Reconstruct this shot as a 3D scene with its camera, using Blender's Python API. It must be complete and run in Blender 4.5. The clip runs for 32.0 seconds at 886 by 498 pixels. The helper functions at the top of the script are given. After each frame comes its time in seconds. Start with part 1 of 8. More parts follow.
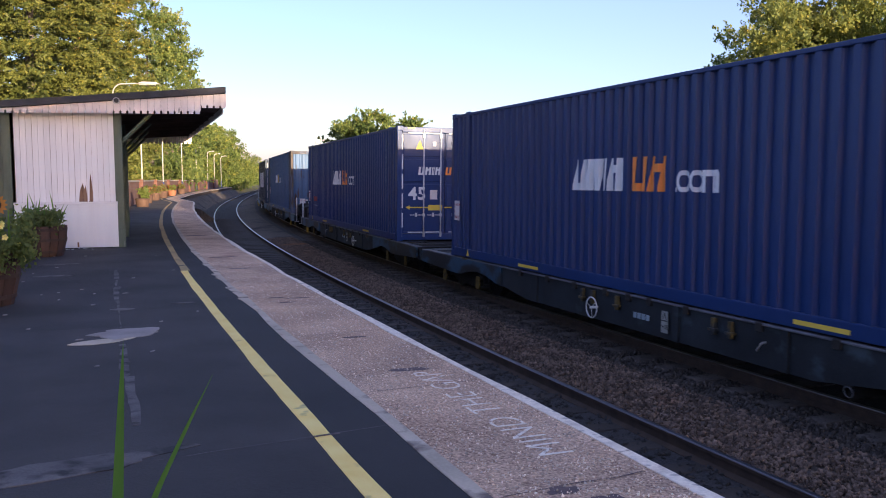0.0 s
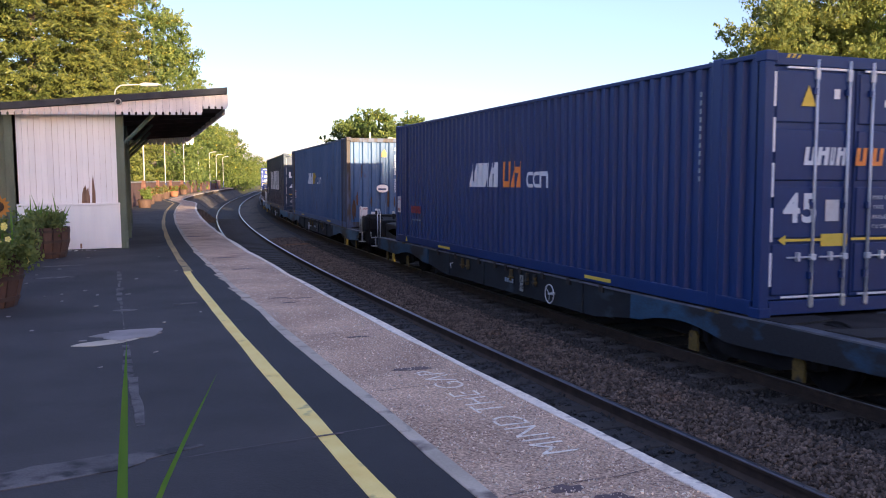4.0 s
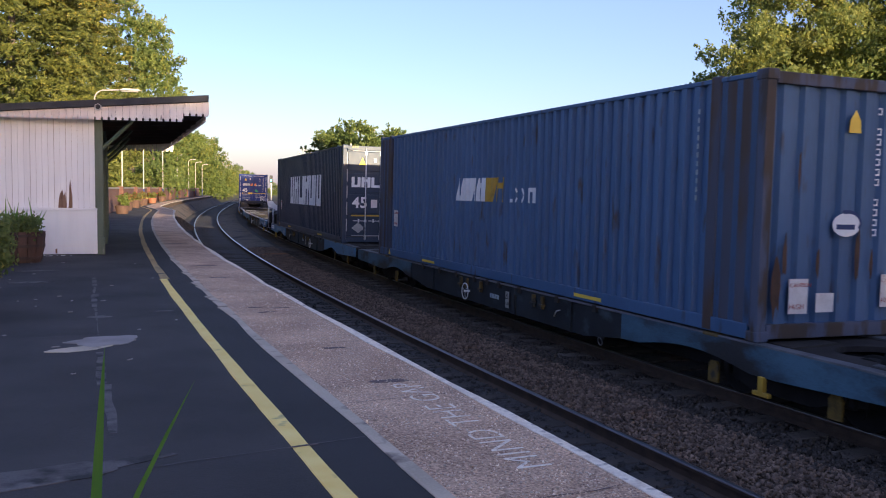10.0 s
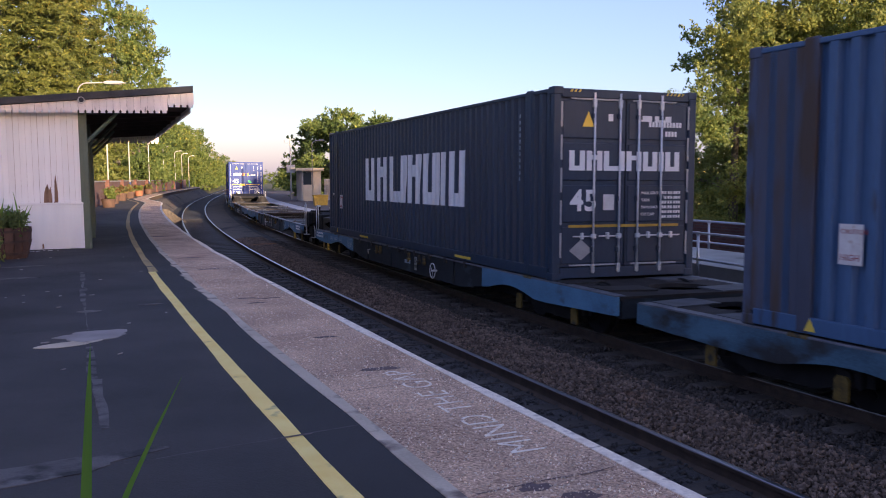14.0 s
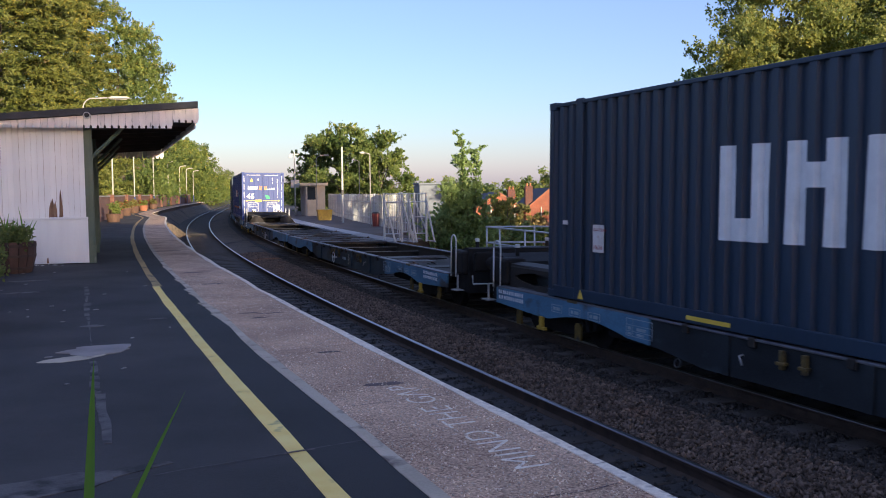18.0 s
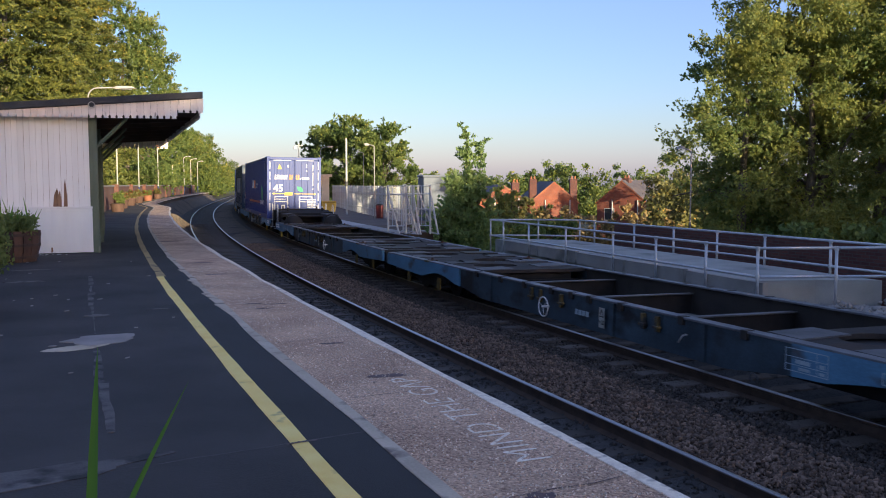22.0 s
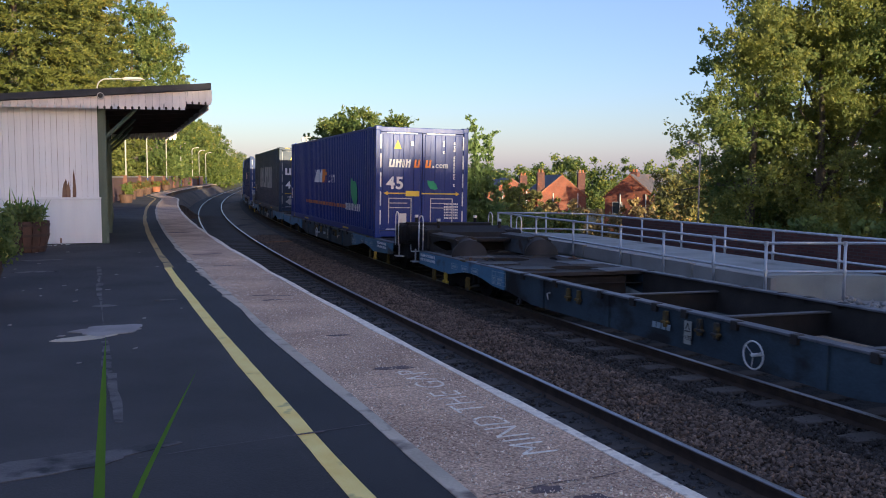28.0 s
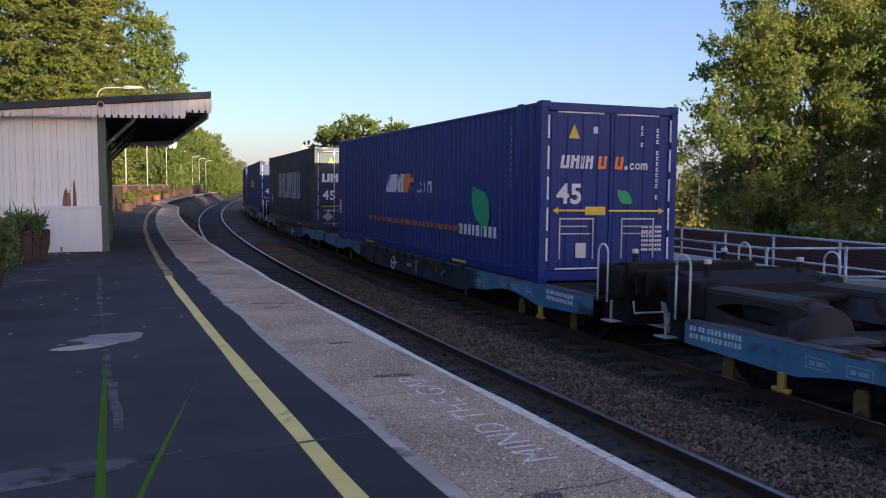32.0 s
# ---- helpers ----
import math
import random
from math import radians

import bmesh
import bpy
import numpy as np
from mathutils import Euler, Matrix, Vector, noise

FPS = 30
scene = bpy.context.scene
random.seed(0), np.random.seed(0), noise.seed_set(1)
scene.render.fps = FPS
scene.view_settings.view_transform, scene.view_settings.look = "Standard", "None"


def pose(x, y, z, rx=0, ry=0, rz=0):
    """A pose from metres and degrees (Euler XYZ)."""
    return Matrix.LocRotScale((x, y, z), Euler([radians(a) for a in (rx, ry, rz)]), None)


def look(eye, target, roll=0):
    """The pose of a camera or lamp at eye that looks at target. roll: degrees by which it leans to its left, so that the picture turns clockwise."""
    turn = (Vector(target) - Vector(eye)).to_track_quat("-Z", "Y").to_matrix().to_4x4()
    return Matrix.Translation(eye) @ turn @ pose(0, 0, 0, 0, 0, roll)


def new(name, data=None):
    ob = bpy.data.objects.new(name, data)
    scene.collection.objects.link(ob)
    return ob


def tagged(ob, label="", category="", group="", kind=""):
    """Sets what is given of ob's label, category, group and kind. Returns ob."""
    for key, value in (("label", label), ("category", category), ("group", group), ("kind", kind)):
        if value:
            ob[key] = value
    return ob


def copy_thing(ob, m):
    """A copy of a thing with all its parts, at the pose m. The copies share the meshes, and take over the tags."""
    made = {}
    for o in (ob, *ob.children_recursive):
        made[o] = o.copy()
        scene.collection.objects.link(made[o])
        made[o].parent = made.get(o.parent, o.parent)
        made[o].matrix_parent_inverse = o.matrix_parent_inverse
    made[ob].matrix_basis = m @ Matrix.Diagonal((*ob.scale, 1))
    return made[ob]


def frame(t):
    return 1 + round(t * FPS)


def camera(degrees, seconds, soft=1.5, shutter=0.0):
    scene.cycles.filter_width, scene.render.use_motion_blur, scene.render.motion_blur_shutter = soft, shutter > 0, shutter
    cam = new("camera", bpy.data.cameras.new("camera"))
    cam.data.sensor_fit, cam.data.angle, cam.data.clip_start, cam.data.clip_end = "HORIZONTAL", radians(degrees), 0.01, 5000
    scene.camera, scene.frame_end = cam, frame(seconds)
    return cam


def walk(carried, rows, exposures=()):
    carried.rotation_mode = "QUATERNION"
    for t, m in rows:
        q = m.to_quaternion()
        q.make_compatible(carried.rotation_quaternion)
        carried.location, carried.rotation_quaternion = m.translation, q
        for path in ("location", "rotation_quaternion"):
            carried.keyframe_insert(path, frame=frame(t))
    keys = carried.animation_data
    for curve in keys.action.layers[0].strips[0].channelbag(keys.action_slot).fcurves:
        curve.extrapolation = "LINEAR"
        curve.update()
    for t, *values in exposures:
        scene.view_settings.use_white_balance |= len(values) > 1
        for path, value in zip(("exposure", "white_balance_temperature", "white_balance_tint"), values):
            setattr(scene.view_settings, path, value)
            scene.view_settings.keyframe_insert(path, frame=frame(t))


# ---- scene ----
# ---------------------------------------------------------------- camera
EYE_Z = 1.29
cam = camera(53.65, 32.0, soft=1.0, shutter=0.3)
# seconds, turn to the left, tilt up, roll (degrees): a phone held at one spot
TURNS = [
    (0, 1.59, -4.54, -0.31), (0.5, 1.65, -4.62, -0.39), (1, 1.64, -4.74, -0.46), (1.5, 1.72, -4.81, -0.48),
    (2, 1.64, -4.94, -0.42), (2.5, 1.60, -4.97, -0.47), (3, 1.71, -4.85, -0.45), (3.5, 1.75, -4.71, -0.57),
    (5.5, 1.77, -4.39, -0.75), (6, 1.85, -4.39, -0.77), (6.5, 1.85, -4.41, -0.72), (7, 1.73, -4.37, -0.79),
    (7.5, 1.59, -4.22, -0.84), (8, 1.57, -4.04, -0.81), (8.5, 1.44, -3.84, -0.68), (9, 1.32, -3.67, -0.45),
    (9.5, 1.34, -3.67, -0.10), (10, 0.35, -3.74, 0.65), (10.5, -1.04, -4.25, 0.63), (11, -1.24, -4.87, 0.09),
    (11.5, -1.02, -5.22, -0.23), (12, -0.62, -5.16, -0.35), (12.5, -0.42, -4.92, -0.21), (13, -0.18, -4.82, -0.17),
    (13.5, -0.25, -4.72, -0.47), (14, -0.34, -4.64, -0.60), (14.5, -0.30, -4.50, -0.61), (16.5, 0.10, -3.93, -0.86),
    (17, -0.06, -3.86, -0.89), (17.5, -0.14, -3.78, -0.73), (18, -0.10, -3.66, -0.56), (18.5, 0.06, -3.63, -0.54),
    (19, 0.36, -3.71, -0.42), (19.5, 0.52, -3.87, -0.29), (20, 0.58, -4.10, -0.18), (20.5, 0.43, -4.23, -0.16),
    (21, 0.21, -4.19, -0.20), (21.5, 0.09, -4.05, -0.21), (22, 0.14, -4.15, -0.10), (22.5, 0.10, -4.51, 0.06),
    (23, 0.00, -4.85, 0.12), (23.5, 0.06, -4.88, 0.10), (24, 0.13, -4.86, 0.03), (24.5, 0.07, -4.93, 0.08),
    (25, 0.15, -4.99, 0.13), (25.5, 0.21, -4.96, 0.05), (27.5, 0.54, -4.72, 0.16), (28, 0.62, -4.62, 0.22),
    (28.5, 0.66, -4.61, 0.18), (29, 0.70, -4.55, 0.30), (29.5, 0.73, -4.42, 0.35), (30, 0.70, -4.38, 0.27),
    (30.5, 0.75, -4.28, 0.14), (31, 0.72, -4.20, 0.04), (31.5, 0.60, -4.21, -0.13), (32, 0.64, -4.16, -0.04)]


def aim(eye, yaw, tilt, roll):
    return Matrix.Translation(eye) @ pose(0, 0, 0, 90 + tilt, 0, yaw) @ pose(0, 0, 0, 0, 0, roll)


# the holder leans back a few centimetres for a moment
LEAN = ((0, 0, 0), (7.5, 0, 0), (8.5, -0.004, -0.028), (9.5, -0.004, -0.028), (10.5, 0, 0), (32, 0, 0))


def lean(t):
    ts = [r[0] for r in LEAN]
    return Vector((float(np.interp(t, ts, [r[1] for r in LEAN])), float(np.interp(t, ts, [r[2] for r in LEAN])), EYE_Z))


walk(cam, [(t, aim(lean(t), a, b, c)) for t, a, b, c in TURNS],
     exposures=[(0, 2.02, 6550, 15), (0.8, 2.23, 6600, 14), (5.8, 2.23, 6600, 13), (7, 2.02, 6550, 13), (9, 1.86, 6500, 11), (13, 1.88, 6600, 18), (17, 1.84, 6450, 15), (18.7, 1.60, 6250, 6), (25, 1.64, 6300, 6), (32, 1.58, 6250, 7)])

# ---------------------------------------------------------------- light
SUN_EL, SUN_TURN = 7.0, 33.0          # low evening sun, behind the camera and to its right
sun_way = Vector((math.sin(radians(SUN_TURN)) * math.cos(radians(SUN_EL)), -math.cos(radians(SUN_TURN)) * math.cos(radians(SUN_EL)), math.sin(radians(SUN_EL))))
world = bpy.data.worlds.new("evening_sky")
scene.world = world
world.use_nodes = True
wn = world.node_tree.nodes
sky = wn.new("ShaderNodeTexSky")
sky.sky_type, sky.sun_disc = "NISHITA", False
sky.sun_elevation, sky.sun_rotation = radians(SUN_EL), math.atan2(sun_way.x, sun_way.y)
sky.altitude, sky.air_density, sky.dust_density, sky.ozone_density = 50, 1.0, 0.9, 2.0
wn["Background"].inputs["Strength"].default_value = 0.15
# thin evening haze: a paler, more even dome, with the bright glow of the sun's side kept
haze = wn.new("ShaderNodeGamma")
haze.inputs["Gamma"].default_value = 0.70
glow = wn.new("ShaderNodeGamma")
glow.inputs["Gamma"].default_value = 2.0
for gamma in (haze, glow):
    world.node_tree.links.new(sky.outputs[0], gamma.inputs["Color"])


def blended(blend, a, b):
    mix = wn.new("ShaderNodeMix")
    mix.data_type, mix.blend_type, mix.clamp_result = "RGBA", blend, False
    mix.inputs["Factor"].default_value = 1.0
    for socket, value in ((mix.inputs["A"], a), (mix.inputs["B"], b)):
        if isinstance(value, tuple):
            socket.default_value = (*value, 1)
        else:
            world.node_tree.links.new(value, socket)
    return mix.outputs["Result"]


dome = blended("MULTIPLY", haze.outputs["Color"], (0.285, 0.248, 0.535))
dome = blended("ADD", dome, (0.31, 0.412, 0.57))
dome = blended("ADD", dome, blended("MULTIPLY", glow.outputs["Color"], (0.066, 0.058, 0.044)))
world.node_tree.links.new(dome, wn["Background"].inputs["Color"])
sun = new("sun", bpy.data.lights.new("sun", "SUN"))
sun.data.energy, sun.data.angle, sun.data.color = 3.3, radians(0.6), (1.0, 0.82, 0.57)
sun.matrix_world = look(sun_way * 200, (0, 0, 0))

# ---------------------------------------------------------------- the line of the railway
PSI0, D0, K0, K1 = 0.41643, 7.9366, 3.0635e-3, -2.19637e-5
RAIL_Z, SPACING, GAUGE, CANT, RISE = -1.035, 3.809, 0.7525, 0.86, 0.00113
_S = np.arange(-160.0, 420.0, 0.25)
_K = np.where(_S < 0, K0, np.maximum(K0 + K1 * _S, 0))
_I0 = int(np.searchsorted(_S, 0))


def _sum(v):
    out = np.concatenate([[0], np.cumsum((v[1:] + v[:-1]) / 2 * 0.25)])
    return out - out[_I0]


_P = PSI0 - _sum(_K)
_X = _sum(-np.sin(_P)) + D0 * math.cos(PSI0)
_Y = _sum(np.cos(_P)) + D0 * math.sin(PSI0)


def line(s, o=0.0):
    """The place and heading (radians) s metres along the far track and o metres to its right."""
    x, y, p = (float(np.interp(s, _S, c)) for c in (_X, _Y, _P))
    return x + o * math.cos(p), y + o * math.sin(p), p


def rise(s):
    return RISE * max(s, 0.0)


def on_line(s, o, z=0.0, turn=0.0):
    x, y, p = line(s, o)
    return pose(x, y, z + rise(s), 0, 0, math.degrees(p) + turn)


# ---------------------------------------------------------------- materials
def shader(name):
    m = bpy.data.materials.new(name)
    m.use_nodes = True
    return m, m.node_tree.nodes, m.node_tree.links, m.node_tree.nodes["Principled BSDF"]


def surface(name, dark, light, scale=4.0, rough=0.8, metal=0.0, fine=60.0, bump=0.3, depth=0.01, spread=0.35, stain=None, stain_scale=1.2, stain_at=0.62, per=0.0, stretch=(1, 1, 1), spec=0.4, world_space=False, coarse=1.0):
    """A mottled surface: two colours over two scales of noise, stains with a shape of their own, fine relief; per: variation from piece to piece."""
    m, n, l, b = shader(name)
    tc = n.new("ShaderNodeTexCoord")
    mp = n.new("ShaderNodeMapping")
    mp.inputs["Scale"].default_value = stretch
    if world_space:
        geo = n.new("ShaderNodeNewGeometry")
        l.new(geo.outputs["Position"], mp.inputs["Vector"])
    else:
        l.new(tc.outputs["Object"], mp.inputs["Vector"])
    big = n.new("ShaderNodeTexNoise")
    big.inputs["Scale"].default_value, big.inputs["Detail"].default_value = scale, 6
    small = n.new("ShaderNodeTexNoise")
    small.inputs["Scale"].default_value, small.inputs["Detail"].default_value = fine, 3
    for t in (big, small):
        l.new(mp.outputs[0], t.inputs["Vector"])
    mix = n.new("ShaderNodeMath")
    mix.operation = "MULTIPLY_ADD"
    l.new(small.outputs["Fac"], mix.inputs[0])
    mix.inputs[1].default_value = 0.45
    part_big = n.new("ShaderNodeMath")
    part_big.operation = "MULTIPLY"
    part_big.inputs[1].default_value = coarse
    l.new(big.outputs["Fac"], part_big.inputs[0])
    l.new(part_big.outputs[0], mix.inputs[2])
    ramp = n.new("ShaderNodeMapRange")
    ramp.inputs["From Min"].default_value, ramp.inputs["From Max"].default_value = 0.225 + 0.5 * coarse - spread, 0.225 + 0.5 * coarse + spread
    l.new(mix.outputs[0], ramp.inputs["Value"])
    col = n.new("ShaderNodeMix")
    col.data_type = "RGBA"
    col.inputs["A"].default_value, col.inputs["B"].default_value = (*dark, 1), (*light, 1)
    l.new(ramp.outputs[0], col.inputs["Factor"])
    out = col.outputs["Result"]
    if stain:
        sn = n.new("ShaderNodeTexNoise")
        sn.inputs["Scale"].default_value, sn.inputs["Detail"].default_value = stain_scale, 8
        l.new(mp.outputs[0], sn.inputs["Vector"])
        sr = n.new("ShaderNodeMapRange")
        sr.inputs["From Min"].default_value, sr.inputs["From Max"].default_value = stain_at, stain_at + 0.12
        l.new(sn.outputs["Fac"], sr.inputs["Value"])
        sm = n.new("ShaderNodeMix")
        sm.data_type = "RGBA"
        sm.inputs["B"].default_value = (*stain, 1)
        l.new(out, sm.inputs["A"])
        l.new(sr.outputs[0], sm.inputs["Factor"])
        out = sm.outputs["Result"]
    if per:
        oi = n.new("ShaderNodeObjectInfo")
        gi = n.new("ShaderNodeNewGeometry")
        add = n.new("ShaderNodeMath")
        add.operation = "ADD"
        l.new(oi.outputs["Random"], add.inputs[0])
        l.new(gi.outputs["Random Per Island"], add.inputs[1])
        fr = n.new("ShaderNodeMath")
        fr.operation = "FRACT"
        l.new(add.outputs[0], fr.inputs[0])
        pr = n.new("ShaderNodeMapRange")
        pr.inputs["To Min"].default_value, pr.inputs["To Max"].default_value = 1 - per, 1 + per
        l.new(fr.outputs[0], pr.inputs["Value"])
        hs = n.new("ShaderNodeHueSaturation")
        l.new(pr.outputs[0], hs.inputs["Value"])
        l.new(out, hs.inputs["Color"])
        out = hs.outputs["Color"]
    l.new(out, b.inputs["Base Color"])
    rr = n.new("ShaderNodeMapRange")
    rr.inputs["To Min"].default_value, rr.inputs["To Max"].default_value = max(rough - 0.12, 0.05), min(rough + 0.1, 1)
    l.new(small.outputs["Fac"], rr.inputs["Value"])
    l.new(rr.outputs[0], b.inputs["Roughness"])
    b.inputs["Metallic"].default_value = metal
    b.inputs["Specular IOR Level"].default_value = spec
    if bump:
        bp = n.new("ShaderNodeBump")
        bp.inputs["Strength"].default_value, bp.inputs["Distance"].default_value = bump, depth
        l.new(small.outputs["Fac"], bp.inputs["Height"])
        l.new(bp.outputs[0], b.inputs["Normal"])
    return m


def foliage(name, dark, light, glow=0.35):
    """Leaves: a colour for each leaf, some light let through."""
    m, n, l, b = shader(name)
    gi = n.new("ShaderNodeNewGeometry")
    oi = n.new("ShaderNodeObjectInfo")
    ns = n.new("ShaderNodeTexNoise")
    ns.inputs["Scale"].default_value = 0.35
    l.new(gi.outputs["Position"], ns.inputs["Vector"])
    ad = n.new("ShaderNodeMath")
    ad.operation = "MULTIPLY_ADD"
    l.new(gi.outputs["Random Per Island"], ad.inputs[0])
    ad.inputs[1].default_value = 0.36
    l.new(ns.outputs["Fac"], ad.inputs[2])
    rg = n.new("ShaderNodeMapRange")
    rg.inputs["From Min"].default_value, rg.inputs["From Max"].default_value = 0.36, 0.98
    l.new(ad.outputs[0], rg.inputs["Value"])
    col = n.new("ShaderNodeMix")
    col.data_type = "RGBA"
    col.inputs["A"].default_value, col.inputs["B"].default_value = (*dark, 1), (*light, 1)
    l.new(rg.outputs[0], col.inputs["Factor"])
    l.new(col.outputs["Result"], b.inputs["Base Color"])
    b.inputs["Roughness"].default_value = 0.53
    b.inputs["Specular IOR Level"].default_value = 0.25
    tr = n.new("ShaderNodeBsdfTranslucent")
    l.new(col.outputs["Result"], tr.inputs["Color"])
    ms = n.new("ShaderNodeMixShader")
    ms.inputs["Fac"].default_value = glow
    l.new(b.outputs[0], ms.inputs[1])
    l.new(tr.outputs[0], ms.inputs[2])
    l.new(ms.outputs[0], n["Material Output"].inputs["Surface"])
    return m


def brickwork(name, a, b2, mortar, scale=1.0):
    m, n, l, b = shader(name)
    tc = n.new("ShaderNodeTexCoord")
    mp = n.new("ShaderNodeMapping")
    l.new(tc.outputs["UV"], mp.inputs["Vector"])
    bk = n.new("ShaderNodeTexBrick")
    bk.inputs["Color1"].default_value, bk.inputs["Color2"].default_value, bk.inputs["Mortar"].default_value = (*a, 1), (*b2, 1), (*mortar, 1)
    bk.inputs["Scale"].default_value = scale
    bk.inputs["Brick Width"].default_value, bk.inputs["Row Height"].default_value, bk.inputs["Mortar Size"].default_value = 0.225, 0.075, 0.008
    l.new(mp.outputs[0], bk.inputs["Vector"])
    ns = n.new("ShaderNodeTexNoise")
    ns.inputs["Scale"].default_value, ns.inputs["Detail"].default_value = 1.3, 8
    l.new(tc.outputs["UV"], ns.inputs["Vector"])
    mx = n.new("ShaderNodeMix")
    mx.data_type, mx.blend_type = "RGBA", "MULTIPLY"
    mx.inputs["Factor"].default_value = 0.5
    l.new(bk.outputs["Color"], mx.inputs["A"])
    l.new(ns.outputs["Fac"], mx.inputs["B"])
    l.new(mx.outputs["Result"], b.inputs["Base Color"])
    b.inputs["Roughness"].default_value = 0.9
    bp = n.new("ShaderNodeBump")
    bp.inputs["Strength"].default_value, bp.inputs["Distance"].default_value = 0.5, 0.01
    bp.invert = True
    l.new(bk.outputs["Fac"], bp.inputs["Height"])
    l.new(bp.outputs[0], b.inputs["Normal"])
    return m


def glowing(name, colour, power):
    m, n, l, b = shader(name)
    b.inputs["Base Color"].default_value = (*colour, 1)
    b.inputs["Emission Color"].default_value = (*colour, 1)
    b.inputs["Emission Strength"].default_value = power
    return m


def pane(name):
    m, n, l, b = shader(name)
    b.inputs["Base Color"].default_value = (0.03, 0.04, 0.05, 1)
    b.inputs["Roughness"].default_value = 0.08
    return m


ASPHALT = surface("asphalt", (0.0185, 0.0165, 0.0165), (0.058, 0.051, 0.050), scale=0.9, rough=0.84, fine=110, bump=0.6, depth=0.006, spread=0.20, coarse=0.9, stain=(0.068, 0.056, 0.054), stain_scale=0.5, stain_at=0.62, world_space=True)
ASPHALT_DARK = surface("fresh_asphalt", (0.0145, 0.014, 0.015), (0.038, 0.0355, 0.037), scale=0.9, rough=0.85, fine=140, bump=0.6, depth=0.006, spread=0.3, world_space=True)
PATCH = surface("cement_patch", (0.19, 0.165, 0.155), (0.38, 0.335, 0.31), scale=3, rough=0.9, fine=90, world_space=True)
WORN = surface("worn_scuff", (0.050, 0.045, 0.044), (0.17, 0.15, 0.145), scale=4, rough=0.9, fine=90, spread=0.25, stain=(0.028, 0.026, 0.027), stain_scale=6, stain_at=0.50, world_space=True)
YELLOW = surface("yellow_line_paint", (0.88, 0.58, 0.14), (1.0, 0.80, 0.29), scale=5, rough=0.75, fine=110, stain=(0.12, 0.11, 0.08), stain_scale=4, stain_at=0.63, world_space=True)
YELLOW_WORN = surface("worn_yellow_line", (0.26, 0.17, 0.08), (0.56, 0.38, 0.15), scale=3, rough=0.8, fine=80, stain=(0.07, 0.06, 0.05), stain_scale=2.5, stain_at=0.56, world_space=True)
CEMENT = surface("cement_joint", (0.36, 0.30, 0.23), (0.64, 0.54, 0.42), scale=2.2, rough=0.9, fine=70, stain=(0.17, 0.13, 0.11), stain_scale=4.5, stain_at=0.55, world_space=True)
WHITE_EDGE = surface("worn_white_edge", (0.60, 0.50, 0.40), (0.99, 0.88, 0.72), scale=9, rough=0.85, fine=60, spread=0.24, stain=(0.26, 0.20, 0.165), stain_scale=9, stain_at=0.585, world_space=True)
TEXT_WHITE = surface("worn_white_lettering", (0.74, 0.65, 0.55), (0.98, 0.90, 0.78), scale=22, rough=0.85, fine=90, spread=0.25, stain=(0.46, 0.33, 0.25), stain_scale=14, stain_at=0.57, world_space=True)
DARK_STAIN = surface("dark_stain", (0.08, 0.05, 0.05), (0.17, 0.115, 0.11), scale=12, rough=0.8, world_space=True)
BALLAST = surface("ballast", (0.048, 0.038, 0.031), (0.185, 0.145, 0.115), scale=9, rough=0.95, fine=34, bump=1.0, depth=0.05, spread=0.3, stain=(0.03, 0.028, 0.028), stain_scale=0.6, stain_at=0.55, world_space=True)
STONES = surface("ballast_stone", (0.054, 0.037, 0.028), (0.25, 0.172, 0.125), scale=5, rough=0.95, fine=50, per=0.6, stain=(0.26, 0.11, 0.045), stain_scale=0.55, stain_at=0.63, world_space=True)
OILY_SHADED_STONES = surface("oily_shaded_ballast_stone", (0.022, 0.018, 0.016), (0.10, 0.08, 0.066), scale=5, rough=0.9, fine=50, per=0.5, world_space=True)
CESS = surface("oily_and_shaded_ballast", (0.022, 0.022, 0.024), (0.07, 0.066, 0.062), scale=6, rough=0.9, fine=40, bump=1.0, depth=0.04, world_space=True)
RAIL_TOP = surface("polished_rail_head", (0.22, 0.21, 0.21), (0.36, 0.35, 0.34), scale=6, rough=0.33, metal=1.0, fine=40, bump=0.05)
RAIL_RUST = surface("rusty_rail_web", (0.035, 0.025, 0.02), (0.10, 0.065, 0.045), scale=7, rough=0.9, fine=60)
GRASS_EARTH = surface("rough_ground", (0.05, 0.055, 0.025), (0.15, 0.14, 0.07), scale=0.6, rough=0.95, fine=14, bump=1.0, depth=0.05, world_space=True)
CONCRETE = surface("weathered_concrete", (0.20, 0.19, 0.175), (0.38, 0.36, 0.335), scale=1.4, rough=0.9, fine=60, stain=(0.15, 0.15, 0.14), stain_scale=1.1, stain_at=0.6, world_space=True)
WALL_CONC = surface("platform_face", (0.045, 0.03, 0.02), (0.16, 0.10, 0.065), scale=1.5, rough=0.92, fine=40, world_space=True)
GALV = surface("galvanised_steel", (0.40, 0.42, 0.45), (0.62, 0.64, 0.67), scale=6, rough=0.5, metal=0.7, fine=40, bump=0.1)
WHITE_BOARD = surface("white_painted_boards", (0.77, 0.775, 0.775), (0.88, 0.885, 0.88), scale=1.6, rough=0.6, fine=30, bump=0.25, depth=0.006, spread=0.45, per=0.05, stretch=(6, 6, 0.8), stain=(0.62, 0.56, 0.53), stain_scale=2.0, stain_at=0.70)
